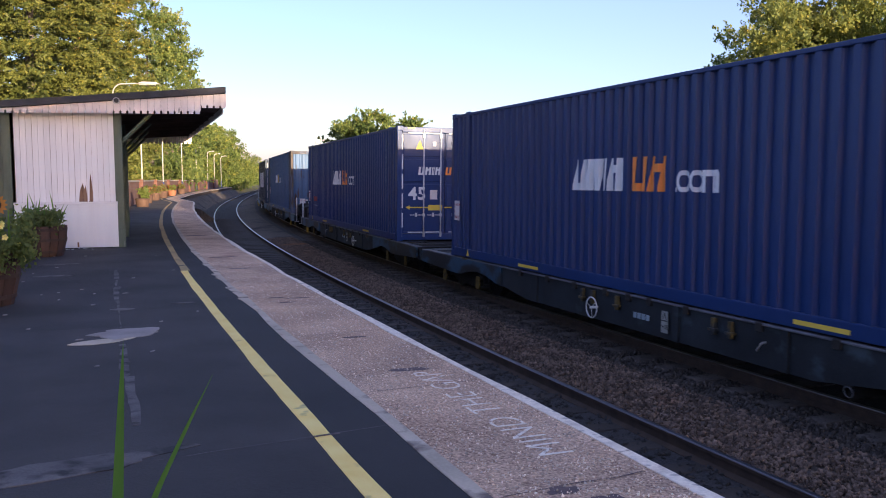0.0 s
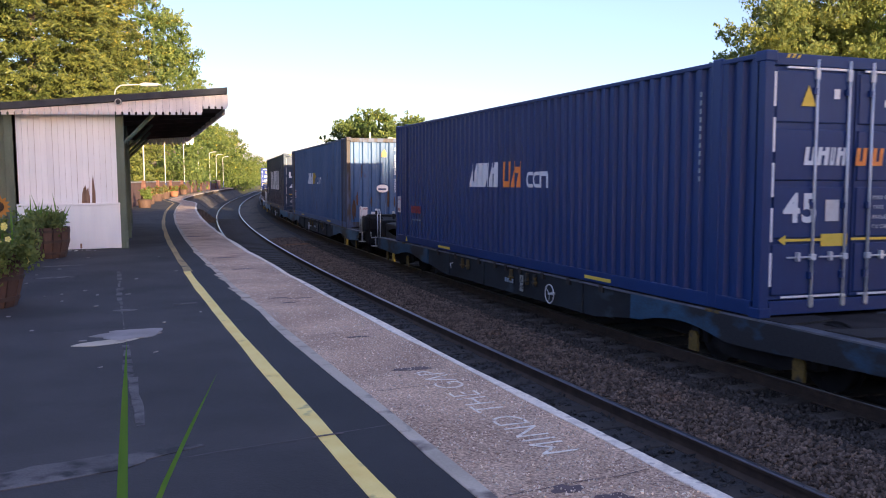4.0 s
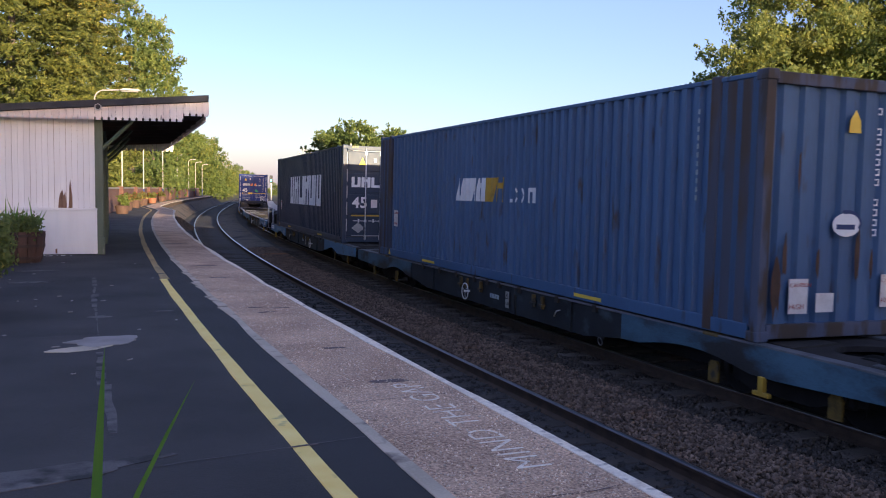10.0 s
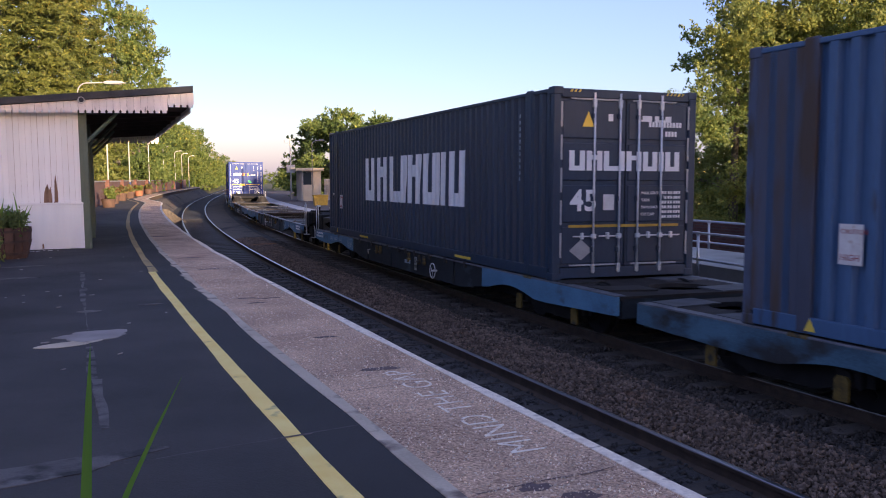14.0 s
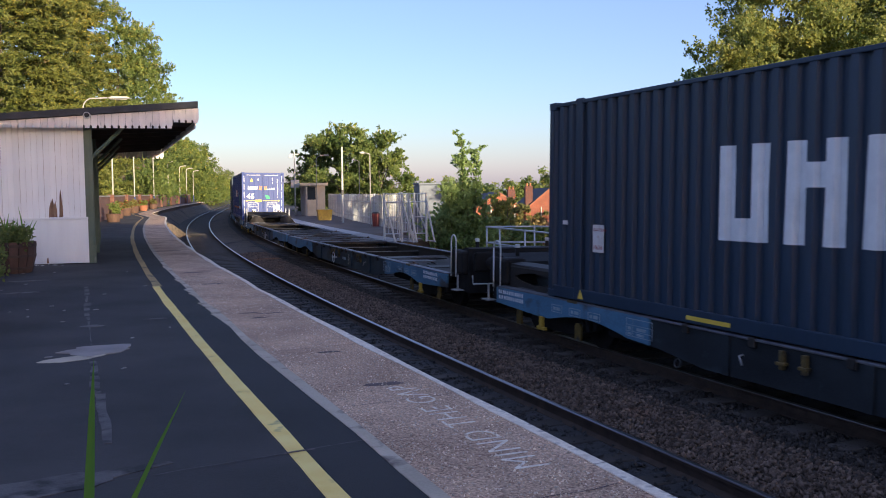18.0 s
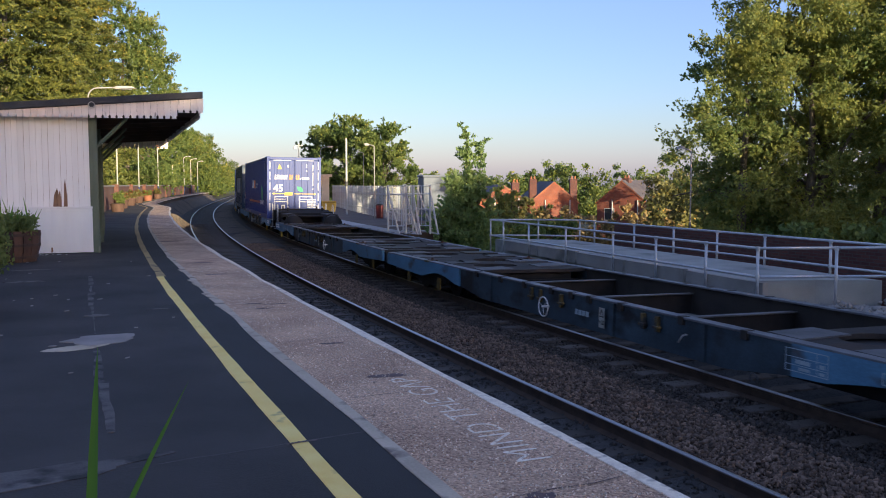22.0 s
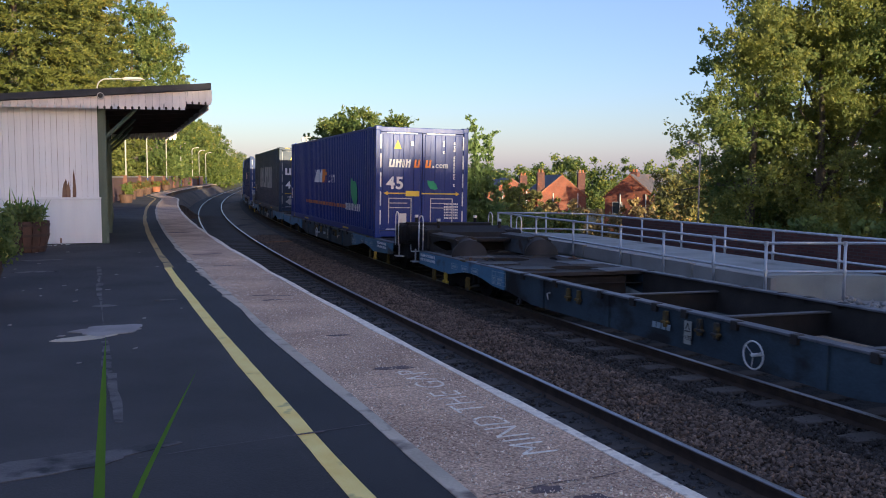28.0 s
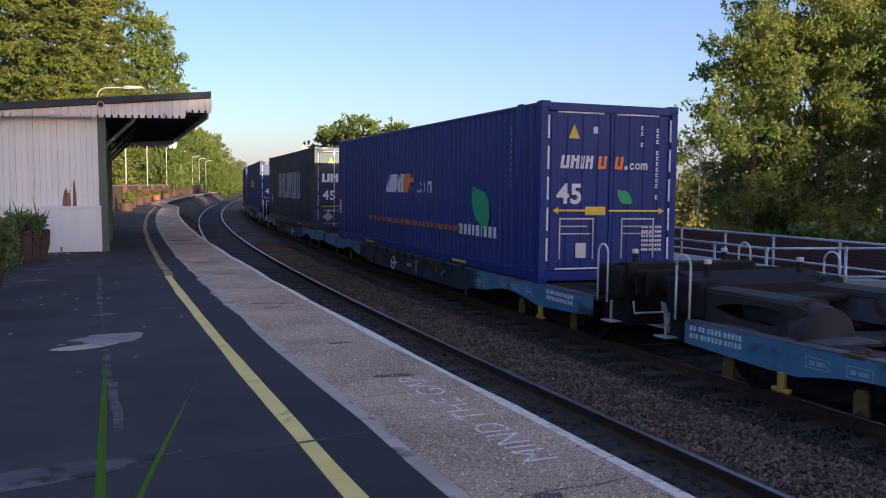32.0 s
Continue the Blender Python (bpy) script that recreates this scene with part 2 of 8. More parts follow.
VALANCE = surface("peeling_valance_paint", (0.74, 0.66, 0.62), (0.95, 0.87, 0.82), scale=2, rough=0.65, fine=30, per=0.07, stretch=(5, 5, 1.2), stain=(0.20, 0.18, 0.17), stain_scale=3.0, stain_at=0.63)
ROT = surface("rotten_wood", (0.10, 0.06, 0.04), (0.36, 0.22, 0.14), scale=6, rough=0.95, fine=40, stretch=(3, 3, 0.6))
GREEN_PAINT = surface("green_painted_timber", (0.065, 0.09, 0.06), (0.15, 0.19, 0.14), scale=2, rough=0.6, fine=40, stretch=(3, 3, 0.7), stain=(0.3, 0.3, 0.26), stain_scale=4, stain_at=0.68)
ROOF_FELT = surface("roof_felt", (0.03, 0.03, 0.033), (0.09, 0.09, 0.095), scale=3, rough=0.9, fine=50)
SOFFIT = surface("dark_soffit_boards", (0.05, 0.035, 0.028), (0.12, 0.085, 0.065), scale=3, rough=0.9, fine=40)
BLACK_PLASTIC = surface("black_plastic", (0.015, 0.015, 0.016), (0.04, 0.04, 0.042), rough=0.5)
LAMP_WHITE = surface("white_lamp_paint", (0.44, 0.43, 0.40), (0.60, 0.58, 0.54), scale=2, rough=0.5, bump=0.05)
LAMP_BLUE = surface("dark_blue_lamp_paint", (0.03, 0.04, 0.10), (0.06, 0.08, 0.18), scale=2, rough=0.5, bump=0.05)
LAMP_GREY = surface("weathered_lamp_paint", (0.28, 0.265, 0.25), (0.42, 0.40, 0.38), scale=3, rough=0.6)
BROWN_SLEEPER = surface("stained_sleeper", (0.050, 0.040, 0.033), (0.125, 0.103, 0.085), scale=4, rough=0.92, fine=50, per=0.25, stain=(0.03, 0.025, 0.022), stain_scale=4, stain_at=0.55)
OILY_SLEEPER = surface("oily_sleeper", (0.028, 0.024, 0.021), (0.072, 0.060, 0.050), scale=4, rough=0.9, fine=50, per=0.2)
LENS = surface("lamp_lens", (0.22, 0.21, 0.19), (0.32, 0.30, 0.27), rough=0.4, bump=0)
BRICK_RED = brickwork("red_brick", (0.10, 0.036, 0.030), (0.16, 0.058, 0.046), (0.11, 0.085, 0.078))
BRICK_ORANGE = brickwork("orange_brick", (0.24, 0.062, 0.035), (0.31, 0.09, 0.048), (0.26, 0.16, 0.12))
# orange brick darkened: the shade on the low platform wall is in the colour
BRICK_SHADED = brickwork("shaded_brick", (0.15, 0.055, 0.040), (0.22, 0.085, 0.058), (0.16, 0.115, 0.095))
SLATE = surface("slate_roof", (0.05, 0.045, 0.05), (0.12, 0.11, 0.12), scale=2, rough=0.8, fine=20, world_space=True)
PIER_WHITE = surface("white_masonry_paint", (0.72, 0.71, 0.70), (0.85, 0.84, 0.82), scale=3, rough=0.7, fine=60)
PIER_ORANGE = surface("orange_masonry_paint", (0.55, 0.17, 0.07), (0.68, 0.24, 0.11), scale=3, rough=0.7, fine=60)
BARREL = surface("weathered_barrel", (0.055, 0.03, 0.022), (0.14, 0.078, 0.055), scale=3, rough=0.85, fine=40, per=0.18, stretch=(3, 3, 0.8))
HOOP = surface("rusty_hoop", (0.05, 0.035, 0.03), (0.13, 0.085, 0.065), scale=5, rough=0.75, metal=0.4)
TERRACOTTA = surface("terracotta", (0.22, 0.08, 0.042), (0.32, 0.13, 0.07), scale=3, rough=0.85)
SOIL = surface("potting_soil", (0.02, 0.015, 0.01), (0.06, 0.045, 0.03), scale=9, rough=1.0, bump=1.0, depth=0.02)
BARK = surface("bark", (0.08, 0.065, 0.05), (0.20, 0.165, 0.125), scale=4, rough=0.95, fine=30, bump=1.0, depth=0.03, stretch=(3, 3, 0.7))
LEAF_CONIFER = foliage("conifer_foliage", (0.040, 0.062, 0.016), (0.18, 0.188, 0.044), 0.25)
LEAF_BROAD = foliage("broad_foliage", (0.070, 0.12, 0.036), (0.22, 0.265, 0.075), 0.45)
LEAF_SYCAMORE = foliage("sycamore_foliage", (0.125, 0.20, 0.070), (0.38, 0.37, 0.10), 0.6)
LEAF_YOUNG = foliage("young_foliage", (0.13, 0.22, 0.075), (0.30, 0.38, 0.14), 0.5)
LEAF_HEDGE = foliage("hedge_foliage", (0.055, 0.095, 0.022), (0.20, 0.235, 0.058), 0.4)
LEAF_OLIVE = foliage("olive_foliage", (0.05, 0.06, 0.02), (0.24, 0.22, 0.07), 0.35)
LEAF_DRY = foliage("dry_scrub", (0.14, 0.10, 0.04), (0.36, 0.26, 0.11), 0.3)
BLADE = foliage("grass_blade", (0.09, 0.20, 0.03), (0.16, 0.31, 0.055), 0.4)
PETAL = surface("yellow_petal", (0.7, 0.6, 0.12), (0.85, 0.78, 0.3), rough=0.6, bump=0)
SUNFLOWER = surface("sunflower_petal", (0.30, 0.12, 0.02), (0.55, 0.27, 0.04), rough=0.6, bump=0)
# train
WAGON_BLUE = surface("grimy_blue_wagon_paint", (0.028, 0.060, 0.090), (0.068, 0.150, 0.215), scale=1.1, rough=0.55, fine=26, spread=0.22, stain=(0.026, 0.027, 0.030), stain_scale=1.3, stain_at=0.50, stretch=(1, 1, 2.2))
WAGON_GREY = surface("grimy_wagon_frame", (0.006, 0.008, 0.010), (0.024, 0.031, 0.038), scale=1.3, rough=0.75, fine=26, spread=0.25, stain=(0.050, 0.070, 0.082), stain_scale=1.7, stain_at=0.60, stretch=(1, 1, 1.6))
DECK = surface("worn_wagon_deck", (0.014, 0.0125, 0.012), (0.064, 0.054, 0.050), scale=2.5, rough=0.8, fine=30, stain=(0.052, 0.036, 0.03), stain_scale=1.8, stain_at=0.6, spec=0.15)
DECK_EDGE = surface("worn_bright_flange", (0.05, 0.055, 0.068), (0.22, 0.22, 0.235), scale=3, rough=0.6, metal=0.3, fine=30)
UNDERGEAR = surface("greasy_running_gear", (0.008, 0.0075, 0.0075), (0.026, 0.0235, 0.023), scale=4, rough=0.75, fine=40, spec=0.2)
WHITE_STEEL = surface("white_painted_bar", (0.55, 0.55, 0.54), (0.78, 0.78, 0.76), scale=6, rough=0.5, fine=40, stain=(0.25, 0.22, 0.2), stain_scale=6, stain_at=0.66)
YELLOW_STEEL = surface("yellow_painted_steel", (0.34, 0.20, 0.03), (0.6, 0.38, 0.05), scale=6, rough=0.55, fine=40, stain=(0.12, 0.08, 0.04), stain_scale=5, stain_at=0.62)
MARK_WHITE = surface("white_marking", (0.66, 0.67, 0.69), (0.82, 0.82, 0.83), scale=6, rough=0.55, bump=0.05)
MARK_DIM = surface("faded_white_marking", (0.10, 0.16, 0.21), (0.36, 0.43, 0.49), scale=6, rough=0.6, bump=0.05)
MARK_PALE = surface("pale_lettering", (0.20, 0.27, 0.31), (0.40, 0.47, 0.52), scale=6, rough=0.6, bump=0.05)
ROD_STEEL = surface("zinc_rod_steel", (0.50, 0.52, 0.55), (0.72, 0.73, 0.75), scale=6, rough=0.5, metal=0.3, fine=40, bump=0.1)
PLATE_CREAM = surface("cream_plate", (0.24, 0.24, 0.21), (0.42, 0.42, 0.37), scale=6, rough=0.6, bump=0.05)
MARK_ORANGE = surface("orange_marking", (0.84, 0.24, 0.04), (0.95, 0.33, 0.08), scale=6, rough=0.55, bump=0.05)
MARK_YELLOW = surface("yellow_marking", (0.72, 0.48, 0.05), (0.84, 0.6, 0.1), scale=6, rough=0.55, bump=0.05)
MARK_GREEN = surface("green_marking", (0.02, 0.30, 0.12), (0.05, 0.46, 0.2), scale=6, rough=0.55, bump=0.05)
MARK_GREY = surface("grey_marking", (0.25, 0.26, 0.27), (0.4, 0.41, 0.42), scale=6, rough=0.55, bump=0.05)
MARK_RED = surface("faded_red_marking", (0.25, 0.03, 0.03), (0.4, 0.06, 0.06), scale=6, rough=0.6, bump=0.05)
PAPER = surface("weathered_label", (0.55, 0.5, 0.48), (0.75, 0.72, 0.70), scale=9, rough=0.7, stain=(0.4, 0.2, 0.12), stain_scale=7, stain_at=0.62)


def box_paint(name, dark, light, rust_at=0.72, rough=0.42):
    return surface(name, dark, light, scale=0.7, rough=rough, fine=18, bump=0.12, depth=0.01, spread=0.42, stain=(0.055, 0.041, 0.035), stain_scale=6.5, stain_at=rust_at, stretch=(1, 1, 0.22), spec=0.32)


NAVY = box_paint("navy_container_paint", (0.0065, 0.024, 0.100), (0.015, 0.049, 0.170))
ROYAL = box_paint("royal_blue_container_paint", (0.008, 0.027, 0.15), (0.016, 0.047, 0.235), 0.78)
WORN_BLUE = box_paint("worn_blue_container_paint", (0.034, 0.078, 0.160), (0.076, 0.155, 0.295), 0.62, 0.5)
DARK_NAVY = box_paint("dark_navy_container_paint", (0.013, 0.026, 0.048), (0.033, 0.058, 0.099), 0.74, 0.45)
WORN_FRAME = box_paint("worn_container_frame", (0.05, 0.065, 0.11), (0.10, 0.12, 0.18), 0.46, 0.6)

# ---------------------------------------------------------------- mesh helpers
def to_mesh(bm, name, material, smooth=False):
    bm.normal_update()
    me = bpy.data.meshes.new(name)
    bm.to_mesh(me)
    bm.free()
    me.materials.append(material)
    if smooth:
        me.polygons.foreach_set("use_smooth", [True] * len(me.polygons))
    return me


def part(name, bm, material, parent=None, label="", smooth=False, at=None):
    """Links a bmesh as one mesh object, under a thing or a part."""
    me = to_mesh(bm, name, material, smooth)
    return placed(name, me, parent, label, at)


def placed(name, me, parent=None, label="", at=None):
    ob = new(name, me)
    if parent is not None:
        ob.parent = parent
    if at is not None:
        ob.matrix_basis = at
    if label:
        tagged(ob, label)
    return ob


def thing(name, label, category, m=None, group="", kind=""):
    ob = new(name)
    ob.empty_display_size = 0.1
    if m is not None:
        ob.matrix_basis = m
    return tagged(ob, label, category, group, kind)


def box(bm, x0, x1, y0, y1, z0, z1, bevel=0.0):
    m = Matrix.Translation(((x0 + x1) / 2, (y0 + y1) / 2, (z0 + z1) / 2)) @ Matrix.Diagonal((abs(x1 - x0), abs(y1 - y0), abs(z1 - z0), 1))
    got = bmesh.ops.create_cube(bm, size=1, matrix=m)
    if bevel:
        edges = list({e for v in got["verts"] for e in v.link_edges})
        bmesh.ops.bevel(bm, geom=edges, offset=bevel, segments=2, affect="EDGES", profile=0.5)
    return bm


def solid(x0, x1, y0, y1, z0, z1, bevel=0.0):
    return box(bmesh.new(), x0, x1, y0, y1, z0, z1, bevel)


def rod(bm, a, b, r, seg=10, r2=None):
    a, b = Vector(a), Vector(b)
    d = b - a
    m = Matrix.Translation((a + b) / 2) @ d.to_track_quat("Z", "Y").to_matrix().to_4x4()
    bmesh.ops.create_cone(bm, cap_ends=True, segments=seg, radius1=r, radius2=r if r2 is None else r2, depth=d.length, matrix=m)
    return bm


def bent(bm, pts, r, seg=8):
    """A bent bar through the points."""
    pts = [Vector(p) for p in pts]
    rings = []
    for i, p in enumerate(pts):
        d = (pts[min(i + 1, len(pts) - 1)] - pts[max(i - 1, 0)]).normalized()
        q = d.to_track_quat("Z", "Y")
        rings.append([bm.verts.new(p + q @ Vector((r * math.cos(k * math.tau / seg), r * math.sin(k * math.tau / seg), 0))) for k in range(seg)])
    for a, b in zip(rings, rings[1:]):
        for k in range(seg):
            bm.faces.new((a[k], a[(k + 1) % seg], b[(k + 1) % seg], b[k]))
    bm.faces.new(list(reversed(rings[0])))
    bm.faces.new(rings[-1])
    return bm


def arc(c, u, v, r, a0, a1, n=8):
    c, u, v = Vector(c), Vector(u), Vector(v)
    return [c + u * r * math.cos(radians(a0 + (a1 - a0) * k / n)) + v * r * math.sin(radians(a0 + (a1 - a0) * k / n)) for k in range(n + 1)]


def ring(bm, c, axis, r, w, seg=28, tube=8):
    q = Vector(axis).to_track_quat("Z", "Y")
    vs = []
    for i in range(seg):
        a = i * math.tau / seg
        o = Vector((math.cos(a), math.sin(a), 0))
        vs.append([bm.verts.new(Vector(c) + q @ (o * (r + w * math.cos(k * math.tau / tube)) + Vector((0, 0, w * math.sin(k * math.tau / tube))))) for k in range(tube)])
    for i in range(seg):
        a, b = vs[i], vs[(i + 1) % seg]
        for k in range(tube):
            bm.faces.new((a[k], b[k], b[(k + 1) % tube], a[(k + 1) % tube]))
    return bm


def plate(pts, at, u, v, depth, bm=None):
    """A flat plate: its outline in the plane of u and v through at, its depth along u x v."""
    bm = bm or bmesh.new()
    at, u, v = Vector(at), Vector(u), Vector(v)
    n = u.cross(v) * depth
    lo = [bm.verts.new(at + u * a + v * b) for a, b in pts]
    hi = [bm.verts.new(w.co + n) for w in lo]
    bm.faces.new(list(reversed(lo)))
    bm.faces.new(hi)
    for i in range(len(lo)):
        j = (i + 1) % len(lo)
        bm.faces.new((lo[i], lo[j], hi[j], hi[i]))
    bmesh.ops.recalc_face_normals(bm, faces=bm.faces)
    return bm


def sweep(stations, section, closed=True, uv=False):
    """A section of (o, z) points carried along the line; stations are s, or (s, shift of o, shift of z)."""
    bm = bmesh.new()
    layer = bm.loops.layers.uv.new() if uv else None
    rows = []
    for st in stations:
        s, do, dz = st if isinstance(st, tuple) else (st, 0.0, 0.0)
        row = []
        for o, z in section:
            x, y, _ = line(s, o + do)
            row.append(bm.verts.new((x, y, z + dz + rise(s))))
        rows.append((s, row))
    run = [0.0]
    for a, b in zip(section, section[1:]):
        run.append(run[-1] + math.hypot(b[0] - a[0], b[1] - a[1]))
    n = len(section)
    for (s0, a), (s1, b) in zip(rows, rows[1:]):
        for k in range(n if closed else n - 1):
            j = (k + 1) % n
            f = bm.faces.new((a[k], b[k], b[j], a[j]))
            if uv:
                rk, rj = run[k], run[j] if j else run[-1] + 0.3
                for lp, c in zip(f.loops, ((s0, rk), (s1, rk), (s1, rj), (s0, rj))):
                    lp[layer].uv = c
    if closed:
        bm.faces.new(rows[0][1])
        bm.faces.new(list(reversed(rows[-1][1])))
    bmesh.ops.recalc_face_normals(bm, faces=bm.faces)
    return bm


def spaced(a, b, step):
    n = max(1, round((b - a) / step))
    return [a + (b - a) * i / n for i in range(n + 1)]


def wall_uv(bm):
    """Brick-sized coordinates on upright and sloping faces."""
    layer = bm.loops.layers.uv.verify()
    for f in bm.faces:
        n = f.normal
        for lp in f.loops:
            c = lp.vert.co
            lp[layer].uv = (c.x if abs(n.y) > abs(n.x) else c.y, c.z) if abs(n.z) < 0.8 else (c.x, c.y)
    return bm


def from_arrays(name, verts, faces, material, smooth=False):
    """A mesh from numpy arrays: verts (n, 3), faces (m, k)."""
    me = bpy.data.meshes.new(name)
    m, k = faces.shape
    me.vertices.add(len(verts))
    me.vertices.foreach_set("co", np.ascontiguousarray(verts, dtype=np.float32).ravel())
    me.loops.add(m * k)
    me.loops.foreach_set("vertex_index", np.ascontiguousarray(faces, dtype=np.int32).ravel())
    me.polygons.add(m)
    me.polygons.foreach_set("loop_start", np.arange(0, m * k, k, dtype=np.int32))
    if smooth:
        me.polygons.foreach_set("use_smooth", [True] * m)
    me.update(calc_edges=True)
    me.materials.append(material)
    return me


def bars(bm, at, u, v, words, height, gap=0.18, slant=0.0, depth=0.004):
    """Plain bars in place of writing: words is a list of widths along u, height along v."""
    x = 0.0
    for w in words:
        plate([(x, 0), (x + w, 0), (x + w + slant * height, height), (x + slant * height, height)], at, u, v, depth, bm)
        x += w + gap * height
    return bm


# ---------------------------------------------------------------- plants
rng = np.random.default_rng(7)


def leaf_cloud(centres, radii, count, size, flat=1.0, droop=0.0, shell=0.55, long=1.6):
    """Many small bent leaves in and on the given blobs: arrays of vertices and faces."""
    centres, radii = np.asarray(centres, float), np.asarray(radii, float)
    if radii.ndim == 1:
        radii = np.repeat(radii[:, None], 3, 1)
    w = radii.prod(1) ** (2 / 3)
    pick = rng.choice(len(centres), count, p=w / w.sum())
    d = rng.normal(size=(count, 3))
    d /= np.linalg.norm(d, axis=1)[:, None]
    r = shell + (1 - shell) * rng.random(count) ** 0.7
    r *= np.clip(np.abs(1 + 0.3 * rng.normal(size=count)), 0, 1.45)
    pos = centres[pick] + d * r[:, None] * radii[pick]
    nrm = d + 0.9 * rng.normal(size=(count, 3))
    nrm[:, 2] = nrm[:, 2] * flat + 0.25
    nrm /= np.linalg.norm(nrm, axis=1)[:, None]
    tip = rng.normal(size=(count, 3))
    tip[:, 2] -= droop
    tip -= nrm * (tip * nrm).sum(1)[:, None]
    tip /= np.linalg.norm(tip, axis=1)[:, None] + 1e-9
    side = np.cross(nrm, tip)
    sz = size * (0.6 + 0.8 * rng.random(count))[:, None]
    a, b, c = pos - tip * sz * long / 2, pos + side * sz / 2 - nrm * sz * 0.12, pos + tip * sz * long / 2
    e = pos - side * sz / 2 - nrm * sz * 0.12
    verts = np.stack([a, b, c, e], 1).reshape(-1, 3)
    return verts, np.arange(count * 4).reshape(-1, 4)


def spray_cloud(base, dirs, length, width, per, size, long=2.0, sag=0.0):
    """Leafy sprays: leaves strung along twigs that run out from the base points, thinning to the tip."""
    n = len(base)
    pick = np.repeat(np.arange(n), per)
    u = rng.random(n * per) ** 0.85
    d = dirs[pick]
    w = width[pick] * (1.05 - 0.8 * u)
    pos = base[pick] + d * (length[pick] * u)[:, None] + rng.normal(size=(n * per, 3)) * (w * 0.55)[:, None]
    pos[:, 2] -= sag * length[pick] * u * u
    tip = d + 0.75 * rng.normal(size=d.shape)
    tip /= np.linalg.norm(tip, axis=1)[:, None]
    nrm = rng.normal(size=d.shape)
    nrm[:, 2] += 0.35
    nrm -= tip * (nrm * tip).sum(1)[:, None]
    nrm /= np.linalg.norm(nrm, axis=1)[:, None] + 1e-9
    side = np.cross(nrm, tip)
    sz = size * (0.6 + 0.8 * rng.random(n * per))[:, None]
    a, c = pos - tip * sz * long / 2, pos + tip * sz * long / 2
    b, e = pos + side * sz / 2 - nrm * sz * 0.12, pos - side * sz / 2 - nrm * sz * 0.12
    return np.stack([a, b, c, e], 1).reshape(-1, 3), np.arange(n * per * 4).reshape(-1, 4)


def trunk_mesh(name, height, r, limbs, lean_by=0.0):
    bm = bmesh.new()
    pts = [Vector((lean_by * (k / 6) ** 1.5 + random.uniform(-0.06, 0.06) * r * 6, random.uniform(-0.3, 0.3) * r, height * k / 6)) for k in range(7)]
    for k, (a, b) in enumerate(zip(pts, pts[1:])):
        rod(bm, a, b, r * (1 - 0.13 * k), 9, r * (1 - 0.13 * (k + 1)))
    for to in limbs:
        to = Vector(to)
        start = pts[min(5, max(2, int(6 * 0.55 * to.z / max(height, 0.1))))]
        mid = start.lerp(to, 0.5) + Vector((0, 0, 0.12 * (to - start).length))
        rod(bm, start, mid, r * 0.42, 7, r * 0.28)
        rod(bm, mid, to, r * 0.28, 6, r * 0.1)
    return to_mesh(bm, name, BARK, True)


def broad_tree(name, label, m, height, spread, leaves, leaf, material, stems=1, low=0.25, seed=1, group="", blobs=26, squash=1.0):
    """A broad-leaved tree: trunk with limbs, and a crown of many leaves in uneven clumps."""
    random.seed(seed)
    t = thing(name, label, "tree", m, group)
    cs, rs = [], []
    for _ in range(blobs):
        u = random.random() ** 0.9
        z = height * (low + (0.97 - low) * u)
        wide = spread * (0.30 + 0.75 * math.sin(math.pi * min(1, 0.18 + 0.78 * u))) * math.sqrt(random.uniform(0.05, 1.0))
        a = random.uniform(0, math.tau)
        cs.append((wide * math.cos(a) * squash, wide * math.sin(a), z))
        rr = random.uniform(0.5, 1.3) * spread * 1.35 / blobs ** 0.42
        rs.append((rr * 1.25, rr * 1.25, rr * random.uniform(0.55, 0.9)))
    per = 24
    cc, rr3 = np.array(cs), np.array(rs)
    pick = rng.choice(len(cs), leaves // per, p=rr3[:, 0] ** 2 / (rr3[:, 0] ** 2).sum())
    out = cc[pick] - np.array([0, 0, height * 0.30])
    out /= np.linalg.norm(out, axis=1)[:, None]
    way = 0.75 * out + 0.55 * rng.normal(size=out.shape) + np.array([0, 0, 0.12])
    way /= np.linalg.norm(way, axis=1)[:, None]
    base = cc[pick] + rng.normal(size=out.shape) * rr3[pick] * 0.42
    ln = rr3[pick, 0] * rng.uniform(0.55, 1.35, len(pick))
    v, f = spray_cloud(base, way, ln, ln * 0.30, per, leaf, 1.8, 0.25)
    limbs = [c for c in cs if random.random() < 10 / blobs and c[2] < 0.8 * height]
    for k in range(stems):
        off = (0, 0) if stems == 1 else (random.uniform(-0.5, 0.5) * spread, random.uniform(-0.4, 0.4) * spread)
        me = trunk_mesh("trunk", height * 0.72, max(0.09, height * 0.019), limbs if k == 0 else limbs[k::3])
        placed("trunk", me, t, at=Matrix.Translation((*off, 0)))
    placed("crown", from_arrays("crown", v, f, material), t)
    return t


